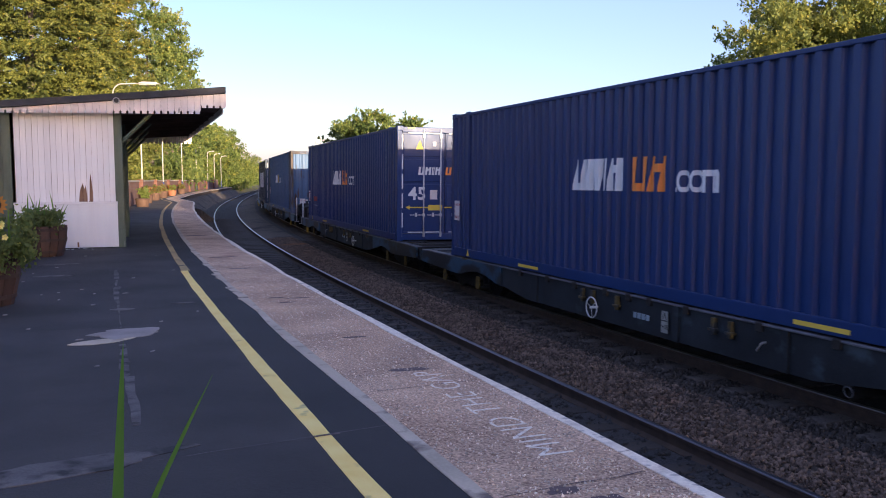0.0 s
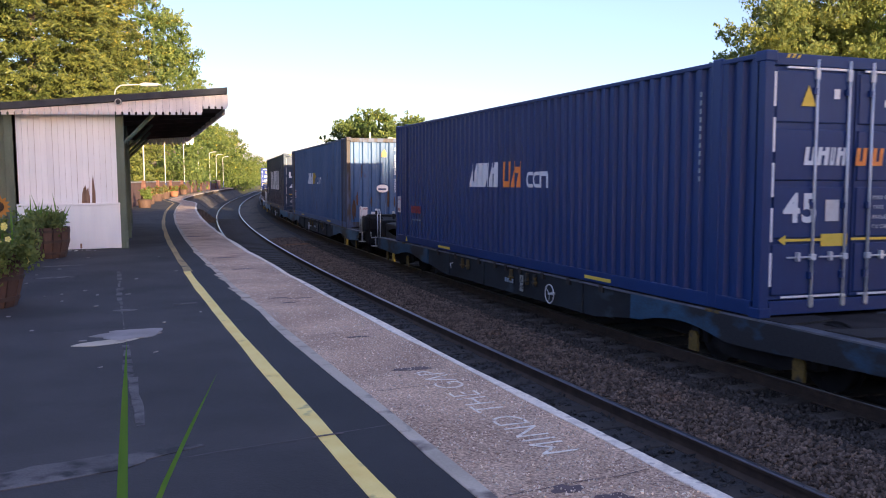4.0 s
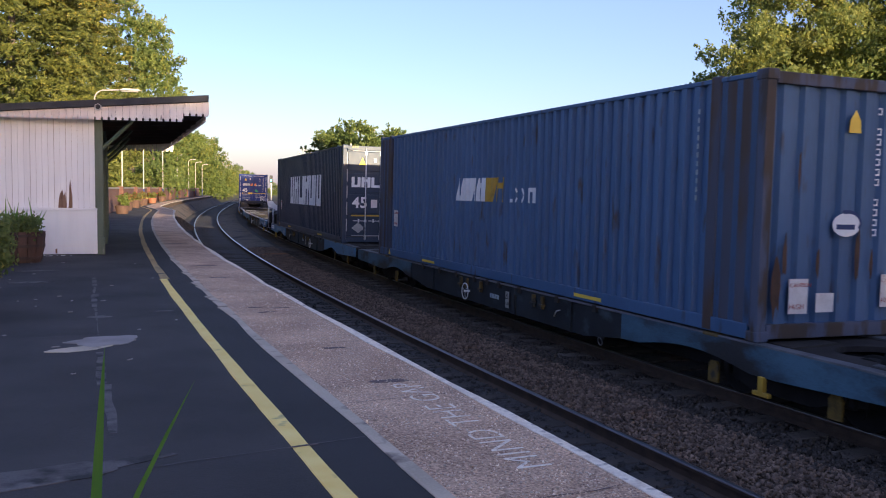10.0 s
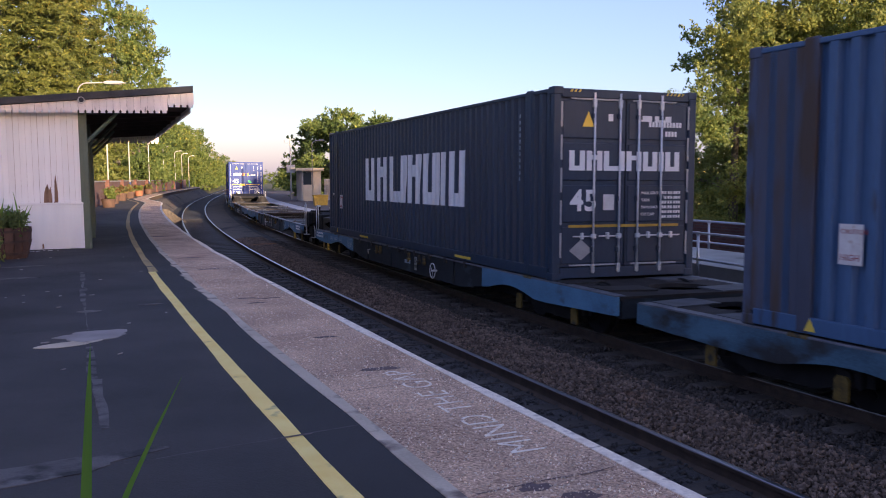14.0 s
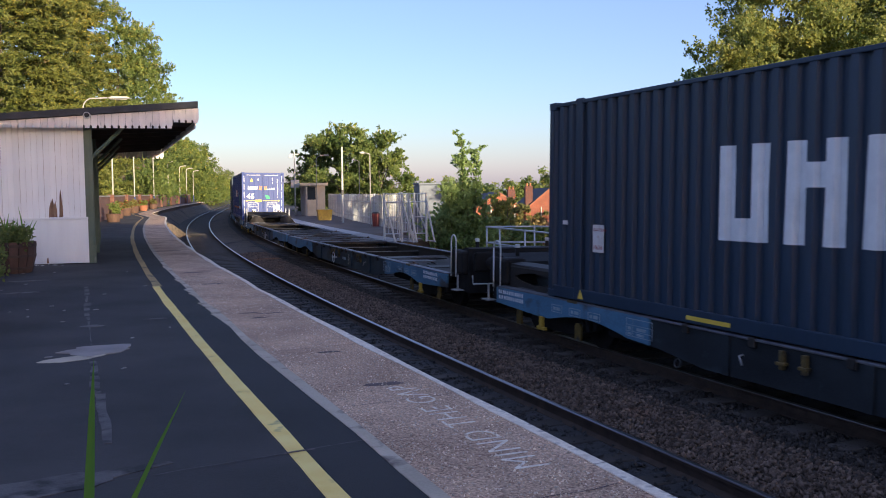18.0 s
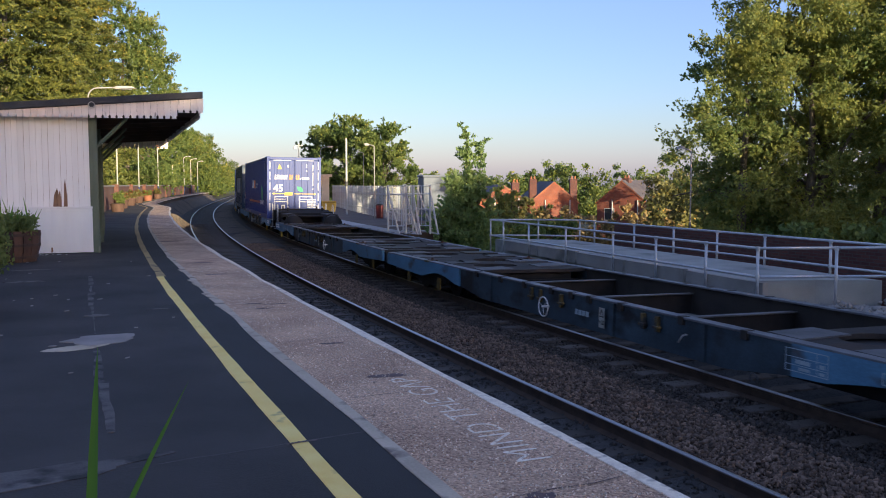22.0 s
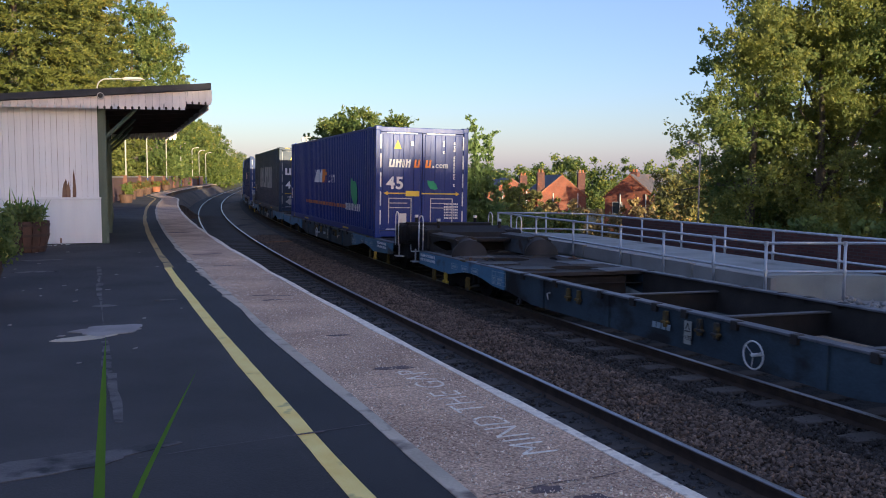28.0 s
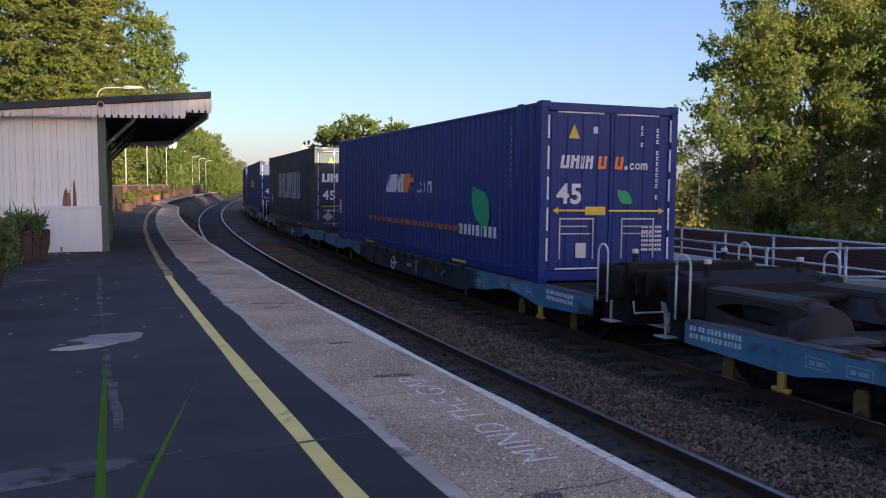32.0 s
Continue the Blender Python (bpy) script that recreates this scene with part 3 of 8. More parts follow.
def conifer(name, label, m, height, spread, boughs, leaf, seed=1, group=""):
    """A tall cypress: boughs all the way up, each a feathery fan of sprays, with dark gaps between them."""
    random.seed(seed)
    t = thing(name, label, "tree", m, group)
    u = (np.arange(boughs) + rng.random(boughs)) / boughs
    a = rng.random(boughs) * math.tau
    wide = spread * (1 - 0.82 * u ** 2.4) * rng.uniform(0.72, 1.06, boughs)
    out = np.stack([np.cos(a), np.sin(a), np.zeros(boughs)], 1)
    side = np.stack([-np.sin(a), np.cos(a), np.zeros(boughs)], 1)
    lift = rng.uniform(0.10, 0.42, boughs)
    per = 22
    pick = np.repeat(np.arange(boughs), per)
    w = 0.38 + 0.62 * rng.random(boughs * per) ** 0.75
    base = out[pick] * (wide[pick] * w)[:, None]
    base[:, 2] = height * (0.02 + 0.95 * u[pick]) + wide[pick] * (lift[pick] * w - 0.10 * w * w)
    hand = rng.choice((-1.0, 1.0), boughs * per) * rng.uniform(0.15, 1.0, boughs * per)
    base += side[pick] * (hand * 0.16 * wide[pick] * (1.15 - w))[:, None]
    way = out[pick] * 0.75 + side[pick] * hand[:, None] * 0.8 + np.array([0, 0, 0.10]) + 0.22 * rng.normal(size=base.shape)
    way /= np.linalg.norm(way, axis=1)[:, None]
    ln = 0.13 * spread * rng.uniform(0.6, 1.3, boughs * per)
    v, f = spray_cloud(base, way, ln, ln * 0.26, 9, leaf, 3.4, 0.35)
    placed("trunk", trunk_mesh("trunk", height * 0.9, height * 0.02, []), t)
    placed("crown", from_arrays("crown", v, f, LEAF_CONIFER), t)
    return t


# ---------------------------------------------------------------- ground, platforms, track bed
STA = spaced(-60, 60, 1.0) + spaced(60, 330, 5.0)[1:]
BED_Z = RAIL_Z - 0.17
EDGE, YEL, JOINT = -5.60, -6.87, -6.48


def edge_shift(s):
    u = min(1.0, max(0.0, (s - 50) / 14))
    return -1.3 * u * u * (3 - 2 * u)


def ground_sheet():
    """One sheet to the horizon: level beside the line, falling to the lower town on the right."""
    bm = bmesh.new()
    offs = [-1500, -500, -160, -60, -30, -14, -9.2, -8.5, 3.2, 4.6, 9, 12, 16, 24, 40, 90, 250, 700, 1600]
    def level(o):
        base = BED_Z - 0.35
        if o > 9:
            base -= 4.6 * min(1.0, (o - 9) / 28) ** 0.8
        return base
    ss = [-1400, -500, -160] + spaced(-100, 320, 10) + [420 - 1]
    rows = []
    for s in ss:
        s_in = min(max(s, -159), 418)
        x0, y0, p = line(s_in)
        row = []
        for o in offs:
            k = s - s_in
            lim = 300 if o > 300 else o
            oo = o if abs(o) < 260 else o
            if abs(oo) > 280:
                # far away the sheet spreads straight from the camera's heading
                x = oo * math.cos(0.25) - s * math.sin(0.25)
                y = oo * math.sin(0.25) + s * math.cos(0.25)
            else:
                x = x0 + oo * math.cos(p) - k * math.sin(p)
                y = y0 + oo * math.sin(p) + k * math.cos(p)
            row.append(bm.verts.new((x, y, level(o))))
        rows.append(row)
    far = []
    for v in rows[-1]:
        far.append(bm.verts.new((v.co.x * 3.2 - 250, v.co.y + 2400, v.co.z)))
    rows.append(far)
    for a, b in zip(rows, rows[1:]):
        for k in range(len(offs) - 1):
            bm.faces.new((a[k], a[k + 1], b[k + 1], b[k]))
    ob = part("ground", bm, GRASS_EARTH)
    tagged(ob, "rough grassy ground falling away beside the railway", "ground", kind="structure")


ground_sheet()

bed = part("track_bed", sweep(STA, [(-5.75, BED_Z - 0.6), (-5.75, BED_Z + 0.02), (-5.3, BED_Z + 0.0), (-4.6, BED_Z + 0.0), (-3.0, BED_Z + 0.0), (-2.4, BED_Z + 0.07), (-1.7, BED_Z + 0.06), (-1.2, BED_Z + 0.0), (1.2, BED_Z + 0.0), (2.0, BED_Z + 0.02), (3.3, BED_Z - 0.38), (3.3, BED_Z - 0.6)]), BALLAST)
tagged(bed, "brown-grey stone ballast bed under two railway tracks", "track bed", kind="structure")
# far track: oil and the train's shade both put into the dark colour
part("oily_strip", sweep(STA, [(-1.55, BED_Z + 0.052), (-1.2, BED_Z + 0.006), (1.3, BED_Z + 0.006), (1.3, BED_Z - 0.03), (-1.55, BED_Z - 0.0)]), CESS, bed)
cess = part("oily_strip", sweep(STA, [(-5.72, BED_Z + 0.03), (-4.6, BED_Z + 0.012), (-3.05, BED_Z + 0.012), (-3.05, BED_Z - 0.03), (-5.72, BED_Z + 0.0)]), CESS, bed)


def stones(name, count, s0, s1, o0, o1, size, z, mat=None):
    """Loose ballast stones, each with its own shape."""
    u = rng.random(count)
    s = s0 + (s1 - s0) * u ** 1.5
    o = o0 + (o1 - o0) * rng.random(count)
    px = np.interp(s, _S, _X) + o * np.cos(np.interp(s, _S, _P))
    py = np.interp(s, _S, _Y) + o * np.sin(np.interp(s, _S, _P))
    pz = z + RISE * s + 0.02 * rng.random(count) + np.interp(o, [-3.0, -2.4, -1.7, -1.2], [0.0, 0.055, 0.05, 0.0])
    base = np.array([(1, 0, 0), (-1, 0, 0), (0, 1, 0), (0, -1, 0), (0, 0, 1), (0, 0, -1)], float)
    v = base[None] * (0.55 + 0.7 * rng.random((count, 6, 1)))
    v = v + 0.18 * rng.normal(size=v.shape)
    q = rng.normal(size=(count, 4))
    q /= np.linalg.norm(q, axis=1)[:, None]
    w, x, y, zz = q.T
    rot = np.stack([1 - 2 * (y * y + zz * zz), 2 * (x * y - zz * w), 2 * (x * zz + y * w), 2 * (x * y + zz * w), 1 - 2 * (x * x + zz * zz), 2 * (y * zz - x * w), 2 * (x * zz - y * w), 2 * (y * zz + x * w), 1 - 2 * (x * x + y * y)], 1).reshape(-1, 3, 3)
    v = np.einsum("nij,nkj->nki", rot, v) * (size * (0.4 + 1.0 * rng.random(count) ** 1.6))[:, None, None]
    v = v + np.stack([px, py, pz], 1)[:, None]
    tri = np.array([(0, 2, 4), (2, 1, 4), (1, 3, 4), (3, 0, 4), (2, 0, 5), (1, 2, 5), (3, 1, 5), (0, 3, 5)])
    f = (np.arange(count)[:, None, None] * 6 + tri[None]).reshape(-1, 3)
    ob = placed(name, from_arrays(name, v.reshape(-1, 3), f, mat or STONES), body if name == "coping_gravel" else bed)
    ob["kind"] = "stuff"
    return ob


stones("loose_ballast", 44000, 1.0, 36.0, -2.85, -1.75, 0.025, BED_Z + 0.018)
# darker stones beside and below the train carry its shade in their colour
stones("loose_ballast", 22000, 1.0, 34.0, -1.95, -0.85, 0.027, BED_Z + 0.012, OILY_SHADED_STONES)
stones("loose_ballast", 9000, 1.0, 30.0, -0.65, 1.9, 0.034, BED_Z - 0.03, CESS)
stones("loose_ballast", 5000, 1.0, 26.0, -4.4, -3.1, 0.034, BED_Z + 0.0, CESS)
stones("loose_ballast", 2600, 1.0, 26.0, -5.5, -4.6, 0.03, BED_Z + 0.015, CESS)


bank = part("spoil_bank", sweep([(s, edge_shift(s), 0.0) for s in spaced(52, 150, 2.0)], [(EDGE - 0.12, BED_Z - 0.3), (EDGE - 0.12, -0.32), (EDGE + 0.35, -0.42), (EDGE + 0.9, -0.85), (EDGE + 1.4, BED_Z + 0.03), (EDGE + 1.4, BED_Z - 0.3)]), BALLAST)
tagged(bank, "dark bank of spoil and weeds against the platform foot", "bank", kind="structure")


def rail_pair(name, centre, lean_z, wood):
    t = thing(name, "steel railway track on concrete sleepers in brown ballast", "railway track", kind="structure")
    for side in (-1, 1):
        c, z = centre + side * GAUGE, RAIL_Z - side * GAUGE * math.sin(radians(CANT)) * lean_z
        web = [(c - 0.07, z - 0.155), (c - 0.07, z - 0.14), (c - 0.012, z - 0.115), (c - 0.012, z - 0.045), (c - 0.034, z - 0.034), (c - 0.034, z - 0.012), (c + 0.034, z - 0.012), (c + 0.034, z - 0.034), (c + 0.012, z - 0.045), (c + 0.012, z - 0.115), (c + 0.07, z - 0.14), (c + 0.07, z - 0.155)]
        part("rail_web", sweep(STA, web), RAIL_RUST, t)
        head = [(c - 0.033, z - 0.0125), (c - 0.031, z - 0.004), (c - 0.018, z), (c + 0.018, z), (c + 0.031, z - 0.004), (c + 0.033, z - 0.0125)]
        part("rail_head", sweep(STA, head), RAIL_TOP, t, "polished rail head")
    bm = bmesh.new()
    box(bm, -1.27, 1.27, -0.13, 0.13, -0.2, -0.0, 0.02)
    me = to_mesh(bm, "sleeper", wood)
    for k in range(-8, 86):
        s = k * 0.66
        x, y, p = line(s, centre)
        ob = placed("sleeper", me, t, at=pose(x, y, RAIL_Z - 0.140 + rise(s), 0, CANT * lean_z, math.degrees(p) + random.uniform(-0.4, 0.4)))
    return t


rail_pair("railway_track", 0.0, 1.0, BROWN_SLEEPER)
rail_pair("railway_track", -SPACING, 1.0, OILY_SLEEPER)

# near platform: body, asphalt, yellow line, cement joint, gravelled coping, white edge
PST = [(s, 0.0, 0.0) for s in spaced(-30, 50, 0.8)] + [(s, edge_shift(s), 0.0) for s in spaced(50, 150, 2.0)[1:]]
body = part("platform_body", sweep(PST, [(-9.4, -2.0), (-9.4, -0.02), (EDGE - 0.10, -0.02), (EDGE - 0.10, -2.0)]), WALL_CONC)
tagged(body, "station platform with a stained masonry face", "platform", kind="structure")


def strip(name, o0, o1, z0, z1, mat, label, wob=0.0, s0=-30, s1=150, step=0.4, lift=0.0, parent=body):
    """A long strip along the platform with slightly uneven sides."""
    bm = bmesh.new()
    rows = []
    for s in spaced(s0, s1, step if s1 - s0 < 80 else 0.8):
        sh = edge_shift(s)
        a = o0 + sh + wob * noise.noise((s * 0.9, o0 * 7, 0)) + 0.6 * wob * noise.noise((s * 3.3, o0 * 5, 4))
        b = o1 + sh + wob * noise.noise((s * 0.9, o1 * 7, 9)) + 0.6 * wob * noise.noise((s * 3.3, o1 * 5, 2))
        lo, hi = line(s, a), line(s, b)
        z = rise(s)
        rows.append([bm.verts.new((lo[0], lo[1], z0 + z)), bm.verts.new((lo[0], lo[1], z1 + z)), bm.verts.new((hi[0], hi[1], z1 + z)), bm.verts.new((hi[0], hi[1], z0 + z))])
    for a, b in zip(rows, rows[1:]):
        for k in range(3):
            bm.faces.new((a[k], b[k], b[k + 1], a[k + 1]))
    bm.faces.new(rows[0])
    bm.faces.new(list(reversed(rows[-1])))
    bmesh.ops.recalc_face_normals(bm, faces=bm.faces)
    return part(name, bm, mat, parent, label)


COPING = surface("gravel_coping", (0.19, 0.104, 0.070), (0.84, 0.59, 0.41), scale=1.3, coarse=0.22, rough=0.92, fine=78, bump=1.0, depth=0.012, spread=0.105, stain=(0.27, 0.15, 0.11), stain_scale=0.9, stain_at=0.64, world_space=True)
asph = part("asphalt_surface", sweep(PST, [(-9.4, -0.02), (-9.4, 0.0), (JOINT, 0.0), (JOINT, -0.02)]), ASPHALT, body, "dark asphalt walking surface")
strip("dark_asphalt_strip", YEL + 0.03, JOINT - 0.03, -0.004, 0.002, ASPHALT_DARK, "darker newer asphalt beside the joint", 0.01, s1=40)
strip("yellow_line", YEL - 0.068, YEL + 0.026, -0.005, 0.004, YELLOW, "worn yellow safety line", 0.008, s1=12.6, step=0.15)
strip("yellow_line", YEL - 0.05, YEL + 0.05, -0.005, 0.004, YELLOW_WORN, "dull worn stretch of the yellow line", 0.02, s0=12.6, s1=110)
strip("cement_joint", JOINT - 0.055, JOINT + 0.02, -0.006, 0.007, CEMENT, "pale cement joint", 0.030, s1=110)
strip("gravel_coping", JOINT - 0.005, EDGE - 0.03, -0.02, 0.003, COPING, "pinkish exposed-gravel coping", 0.0)
strip("white_edge", EDGE - 0.07, EDGE, -0.03, 0.008, WHITE_EDGE, "worn white platform edge", 0.04, step=0.12)


GRAVEL = surface("coping_aggregate", (0.40, 0.27, 0.20), (0.98, 0.84, 0.68), scale=9, rough=0.85, fine=60, per=0.4, spread=0.3, world_space=True)
stones("coping_gravel", 20000, 2.2, 14.0, JOINT + 0.03, EDGE - 0.08, 0.0062, -0.0105, GRAVEL)


def blot(name, s, o, ls, lo, mat, label, turn=0.0, seed=0, z=0.004, rough=0.3, n=28, parent=body):
    """A flat patch with an uneven outline lying on the platform."""
    pts = []
    for k in range(n):
        a = k * math.tau / n
        r = 1 + rough * noise.noise((math.cos(a) * 1.6 + seed * 3.1, math.sin(a) * 1.6, seed * 1.7)) + 0.5 * rough * noise.noise((math.cos(a) * 5 + seed, math.sin(a) * 5, 3.3))
        pts.append((lo * r * math.cos(a), ls * r * math.sin(a)))
    bm = plate(pts, (0, 0, -0.003), (1, 0, 0), (0, 1, 0), 0.003 + z)
    return part(name, bm, mat, parent, label, at=on_line(s, o, 0, turn))


blot("cement_patch", 7.62, -7.73, 0.24, 0.28, PATCH, "grey cement patch", 12, 1, 0.006, 0.35)
blot("cement_patch", 7.28, -7.93, 0.11, 0.26, CEMENT, "grey cement patch", 22, 2, 0.0045, 0.35)
for k, (s0, s1, o) in enumerate(((4.7, 5.9, -7.745), (5.9, 7.1, -7.765), (7.9, 10.0, -7.78), (10.0, 13.1, -7.785))):
    strip("filled_crack", o - 0.017, o + 0.017, -0.003, 0.004, WORN, "grey filled crack", 0.035, s0, s1, 0.1)
blot("filled_crack", 9.05, -7.74, 0.09, 0.11, WORN, "", 0, 5)
blot("filled_crack", 10.9, -7.78, 0.25, 0.045, WORN, "", 0, 15)
blot("worn_patch", 4.1, -8.1, 0.14, 0.55, WORN, "scuffed pale patch", 8, 6, 0.004, 0.5)
blot("worn_patch", 14.3, -8.65, 0.09, 0.3, WORN, "scuffed pale patch", 6, 7, 0.004, 0.5)
blot("worn_patch", 12.6, -8.58, 0.09, 0.3, WORN, "scuffed pale patch", 4, 8, 0.004, 0.5)
blot("worn_patch", 9.3, -7.15, 0.04, 0.12, WORN, "scuffed pale patch", 4, 9, 0.004, 0.5)
for k in range(26):
    blot("litter_speck", random.uniform(4.2, 16), random.uniform(-9.0, -7.0), random.uniform(0.008, 0.02), random.uniform(0.012, 0.035), PATCH, "", random.uniform(0, 90), 20 + k, 0.006, 0.4, 9)
for s, o, a, b in ((5.4, -5.98, 0.05, 0.13), (2.85, -6.06, 0.06, 0.10), (3.02, -6.16, 0.04, 0.07), (8.9, -6.12, 0.03, 0.10), (9.3, -6.16, 0.03, 0.10), (9.2, -5.95, 0.03, 0.12), (6.7, -6.0, 0.03, 0.09), (12.6, -6.1, 0.06, 0.16), (14.6, -6.15, 0.06, 0.22), (20.5, -6.2, 0.1, 0.3)):
    blot("dark_stain", s, o, a, b, DARK_STAIN, "dark spilt stain", random.uniform(-10, 10), int(s * 10), 0.005, 0.5)


for k in range(16):
    blot("paint_flake", 17.40 + random.uniform(-0.12, 0.06), random.uniform(-9.4, -8.2), random.uniform(0.008, 0.02), random.uniform(0.012, 0.035), WHITE_BOARD, "", random.uniform(0, 90), 60 + k, 0.006, 0.4, 9)


def cross_crack(s, o0, o1, tilt, width, mat, z=0.006):
    """A thin crack or joint running across the platform."""
    bm = bmesh.new()
    up, dn = [], []
    for k in range(25):
        u = k / 24
        o = o0 + (o1 - o0) * u
        ss = s + tilt * u + 0.025 * noise.noise((o * 4, s, 0))
        for lst, d in ((up, width), (dn, -width)):
            x, y, _ = line(ss + d * (0.6 + 0.5 * noise.noise((o * 9, s, 2))), o)
            lst.append(bm.verts.new((x, y, z + rise(s))))
    for k in range(24):
        bm.faces.new((up[k], up[k + 1], dn[k + 1], dn[k]))
    return part("crack", bm, mat, body)


cross_crack(4.05, -7.7, -6.5, 0.15, 0.006, WORN, 0.0055)
cross_crack(4.13, -6.96, -6.80, 0.02, 0.012, DARK_STAIN, 0.0065)
cross_crack(7.9, -9.0, -6.6, 0.1, 0.004, WORN, 0.0055)
for s in (3.05, 4.9, 6.9, 9.0, 11.2, 13.6, 16.2, 19.0, 22.0, 25.0):
    cross_crack(s, -6.42, -5.72, 0.04, 0.006, DARK_STAIN, 0.0062)
# chipped pale edging stones along the joint farther on
for k in range(15):
    s = 9.2 + 0.52 * k
    a, b = 0.22 + 0.03 * math.sin(k * 2.1), 0.032 + 0.012 * math.sin(k * 1.7)
    j = [random.uniform(-0.02, 0.02) for _ in range(8)]
    pts = [(-b + j[0], -a + j[1]), (b + j[2], -a * 0.8 + j[3]), (b * 0.7 + j[4], a + j[5]), (-b * 1.2 + j[6], a * 0.9 + j[7])]
    part("edging_stone", plate(pts, (0, 0, -0.003), (1, 0, 0), (0, 1, 0), 0.012), CEMENT, body, at=on_line(s, JOINT - 0.02 + 0.018 * math.sin(k * 2.3), 0, random.uniform(-5, 5)))

# lettering painted on the coping, to be read from the trains
cur = bpy.data.curves.new("platform_lettering", "FONT")
cur.body, cur.size, cur.extrude = "MIND THE GAP", 0.27, 0.0006
cur.space_character, cur.offset = 1.04, -0.0035
tmp = bpy.data.objects.new("tmp", cur)
scene.collection.objects.link(tmp)
bpy.context.view_layer.update()
text_mesh = bpy.data.meshes.new_from_object(tmp.evaluated_get(bpy.context.evaluated_depsgraph_get()))
bpy.data.objects.remove(tmp)
text_mesh.materials.append(TEXT_WHITE)
text_w = max(v.co.x for v in text_mesh.vertices)
x, y, p = line(3.42, -5.855)
lettering = placed("lettering", text_mesh, body, "worn white lettering MIND THE GAP", at=pose(x, y, 0.0095, 0, 0, math.degrees(p) + 90 - 1.0) @ pose(0, 0, 0, 0, -0.065, 0) @ Matrix.Diagonal((1.9 / text_w, 1, 1, 1)))

# ---------------------------------------------------------------- shelter on the near platform
SHED_S, SHED_O = 17.55, -7.81
SHED = on_line(SHED_S, SHED_O)          # x across towards the track, y along the platform


def shelter():
    t = thing("platform_shelter", "white boarded platform shelter with green posts and a sawtooth-valanced canopy", "shelter", SHED)
    L, back = 10.0, -4.6
    # end wall in upright boards above a plain panelled dado
    n = 17
    for k in range(n):
        x1 = -0.012 - 1.73 * k / n
        x0 = x1 - 1.73 / n + random.choice((0.002, 0.003, 0.005))
        z0 = 0.86
        if k in (4, 5, 6):
            lo = {4: ((0.0, 0.86), (0.35, 0.9), (0.5, 1.30), (0.7, 1.42), (1.0, 1.10)), 5: ((0.0, 1.16), (0.3, 1.24), (0.55, 1.12), (0.8, 1.2), (1.0, 1.02)), 6: ((0.0, 0.86), (0.55, 0.87), (0.7, 1.06), (1.0, 1.18))}[k]
            pts = [(x0 + (x1 - x0) * f, z) for f, z in lo] + [(x1, 2.62), (x0, 2.62)]
            part("wall_board", plate(pts, (0, 0.035, 0), (1, 0, 0), (0, 0, 1), 0.035), WHITE_BOARD, t, "white board rotted away at its foot")
            continue
        bm = solid(x0, x1, 0.0, 0.035 + random.uniform(-0.003, 0.004), z0, 2.62, 0.003)
        part("wall_board", bm, WHITE_BOARD, t)
    part("wall_backing", solid(-1.75, -0.03, 0.03, 0.07, 0.02, 2.62), ROT, t, "rotten brown wood showing through a hole")
    for x0, x1 in ((-0.57, -0.535), (-0.535, -0.50), (-0.68, -0.63)):
        part("rotten_splinter", plate([(x0, 0.87), (x1, 0.87), (x1 - 0.005, 0.87 + 0.30 * random.random() + 0.1), ((x0 + x1) / 2, 1.22), (x0, 1.0)], (0, 0.03, 0), (1, 0, 0), (0, 0, 1), 0.008), ROT, t)
    part("dado_panel", solid(-1.78, 0.015, -0.035, 0.06, 0.015, 0.86, 0.006), WHITE_BOARD, t, "white painted dado panel")
    part("dado_rail", solid(-1.79, 0.02, -0.055, 0.05, 0.84, 0.885, 0.008), WHITE_BOARD, t, "white dado rail")
    part("side_wall", solid(-0.10, -0.03, 0.07, L, 0.0, 2.6), GREEN_PAINT, t, "green painted side wall")
    part("rear_wall", solid(back, back + 0.1, 0.0, L, 0.0, 2.6), GREEN_PAINT, t)
    part("inner_wall", solid(back + 0.1, -1.95, 0.06, 0.14, 0.0, 2.55), GREEN_PAINT, t)
    part("far_wall", solid(back + 0.1, -0.1, L - 0.1, L, 0.0, 2.6), GREEN_PAINT, t)
    for x, y in ((0.06, 0.06), (0.10, 3.3), (0.10, 6.6), (0.10, 9.9), (-1.87, 0.04)):
        p = part("post", solid(x - 0.075, x + 0.075, y - 0.075, y + 0.075, 0.0, 2.6, 0.012), GREEN_PAINT, t, "faded green timber post")
        if x > 0:
            part("post_plinth", solid(x - 0.088, x + 0.088, y - 0.088, y + 0.088, 0.0, 0.34, 0.01), GREEN_PAINT, p)
            bm = bmesh.new()
            bent(bm, [(x + 0.06, y, 2.02), (x + 0.25, y, 2.2), (x + 0.55, y, 2.5), (x + 0.62, y, 2.58)], 0.04, 6)
            part("brace", bm, GREEN_PAINT, p, "slanting green brace")
    # roof rising gently towards the track
    def roof_z(x):
        return 2.80 + 0.09 * x
    rf = [(-5.0, roof_z(-5.0) - 0.02), (2.06, roof_z(2.06) - 0.02), (2.06, roof_z(2.06) + 0.07), (-5.0, roof_z(-5.0) + 0.07)]
    part("roof", plate(rf, (0, -0.30, 0), (1, 0, 0), (0, 0, 1), -(L + 0.7)), ROOF_FELT, t, "dark felt roof")
    part("gutter_edge", plate([(a, b + (0.0 if k < 2 else 0.03)) for k, (a, b) in enumerate(rf)], (0, -0.34, 0), (1, 0, 0), (0, 0, 1), -0.045), ROOF_FELT, t, "dark roof edge")
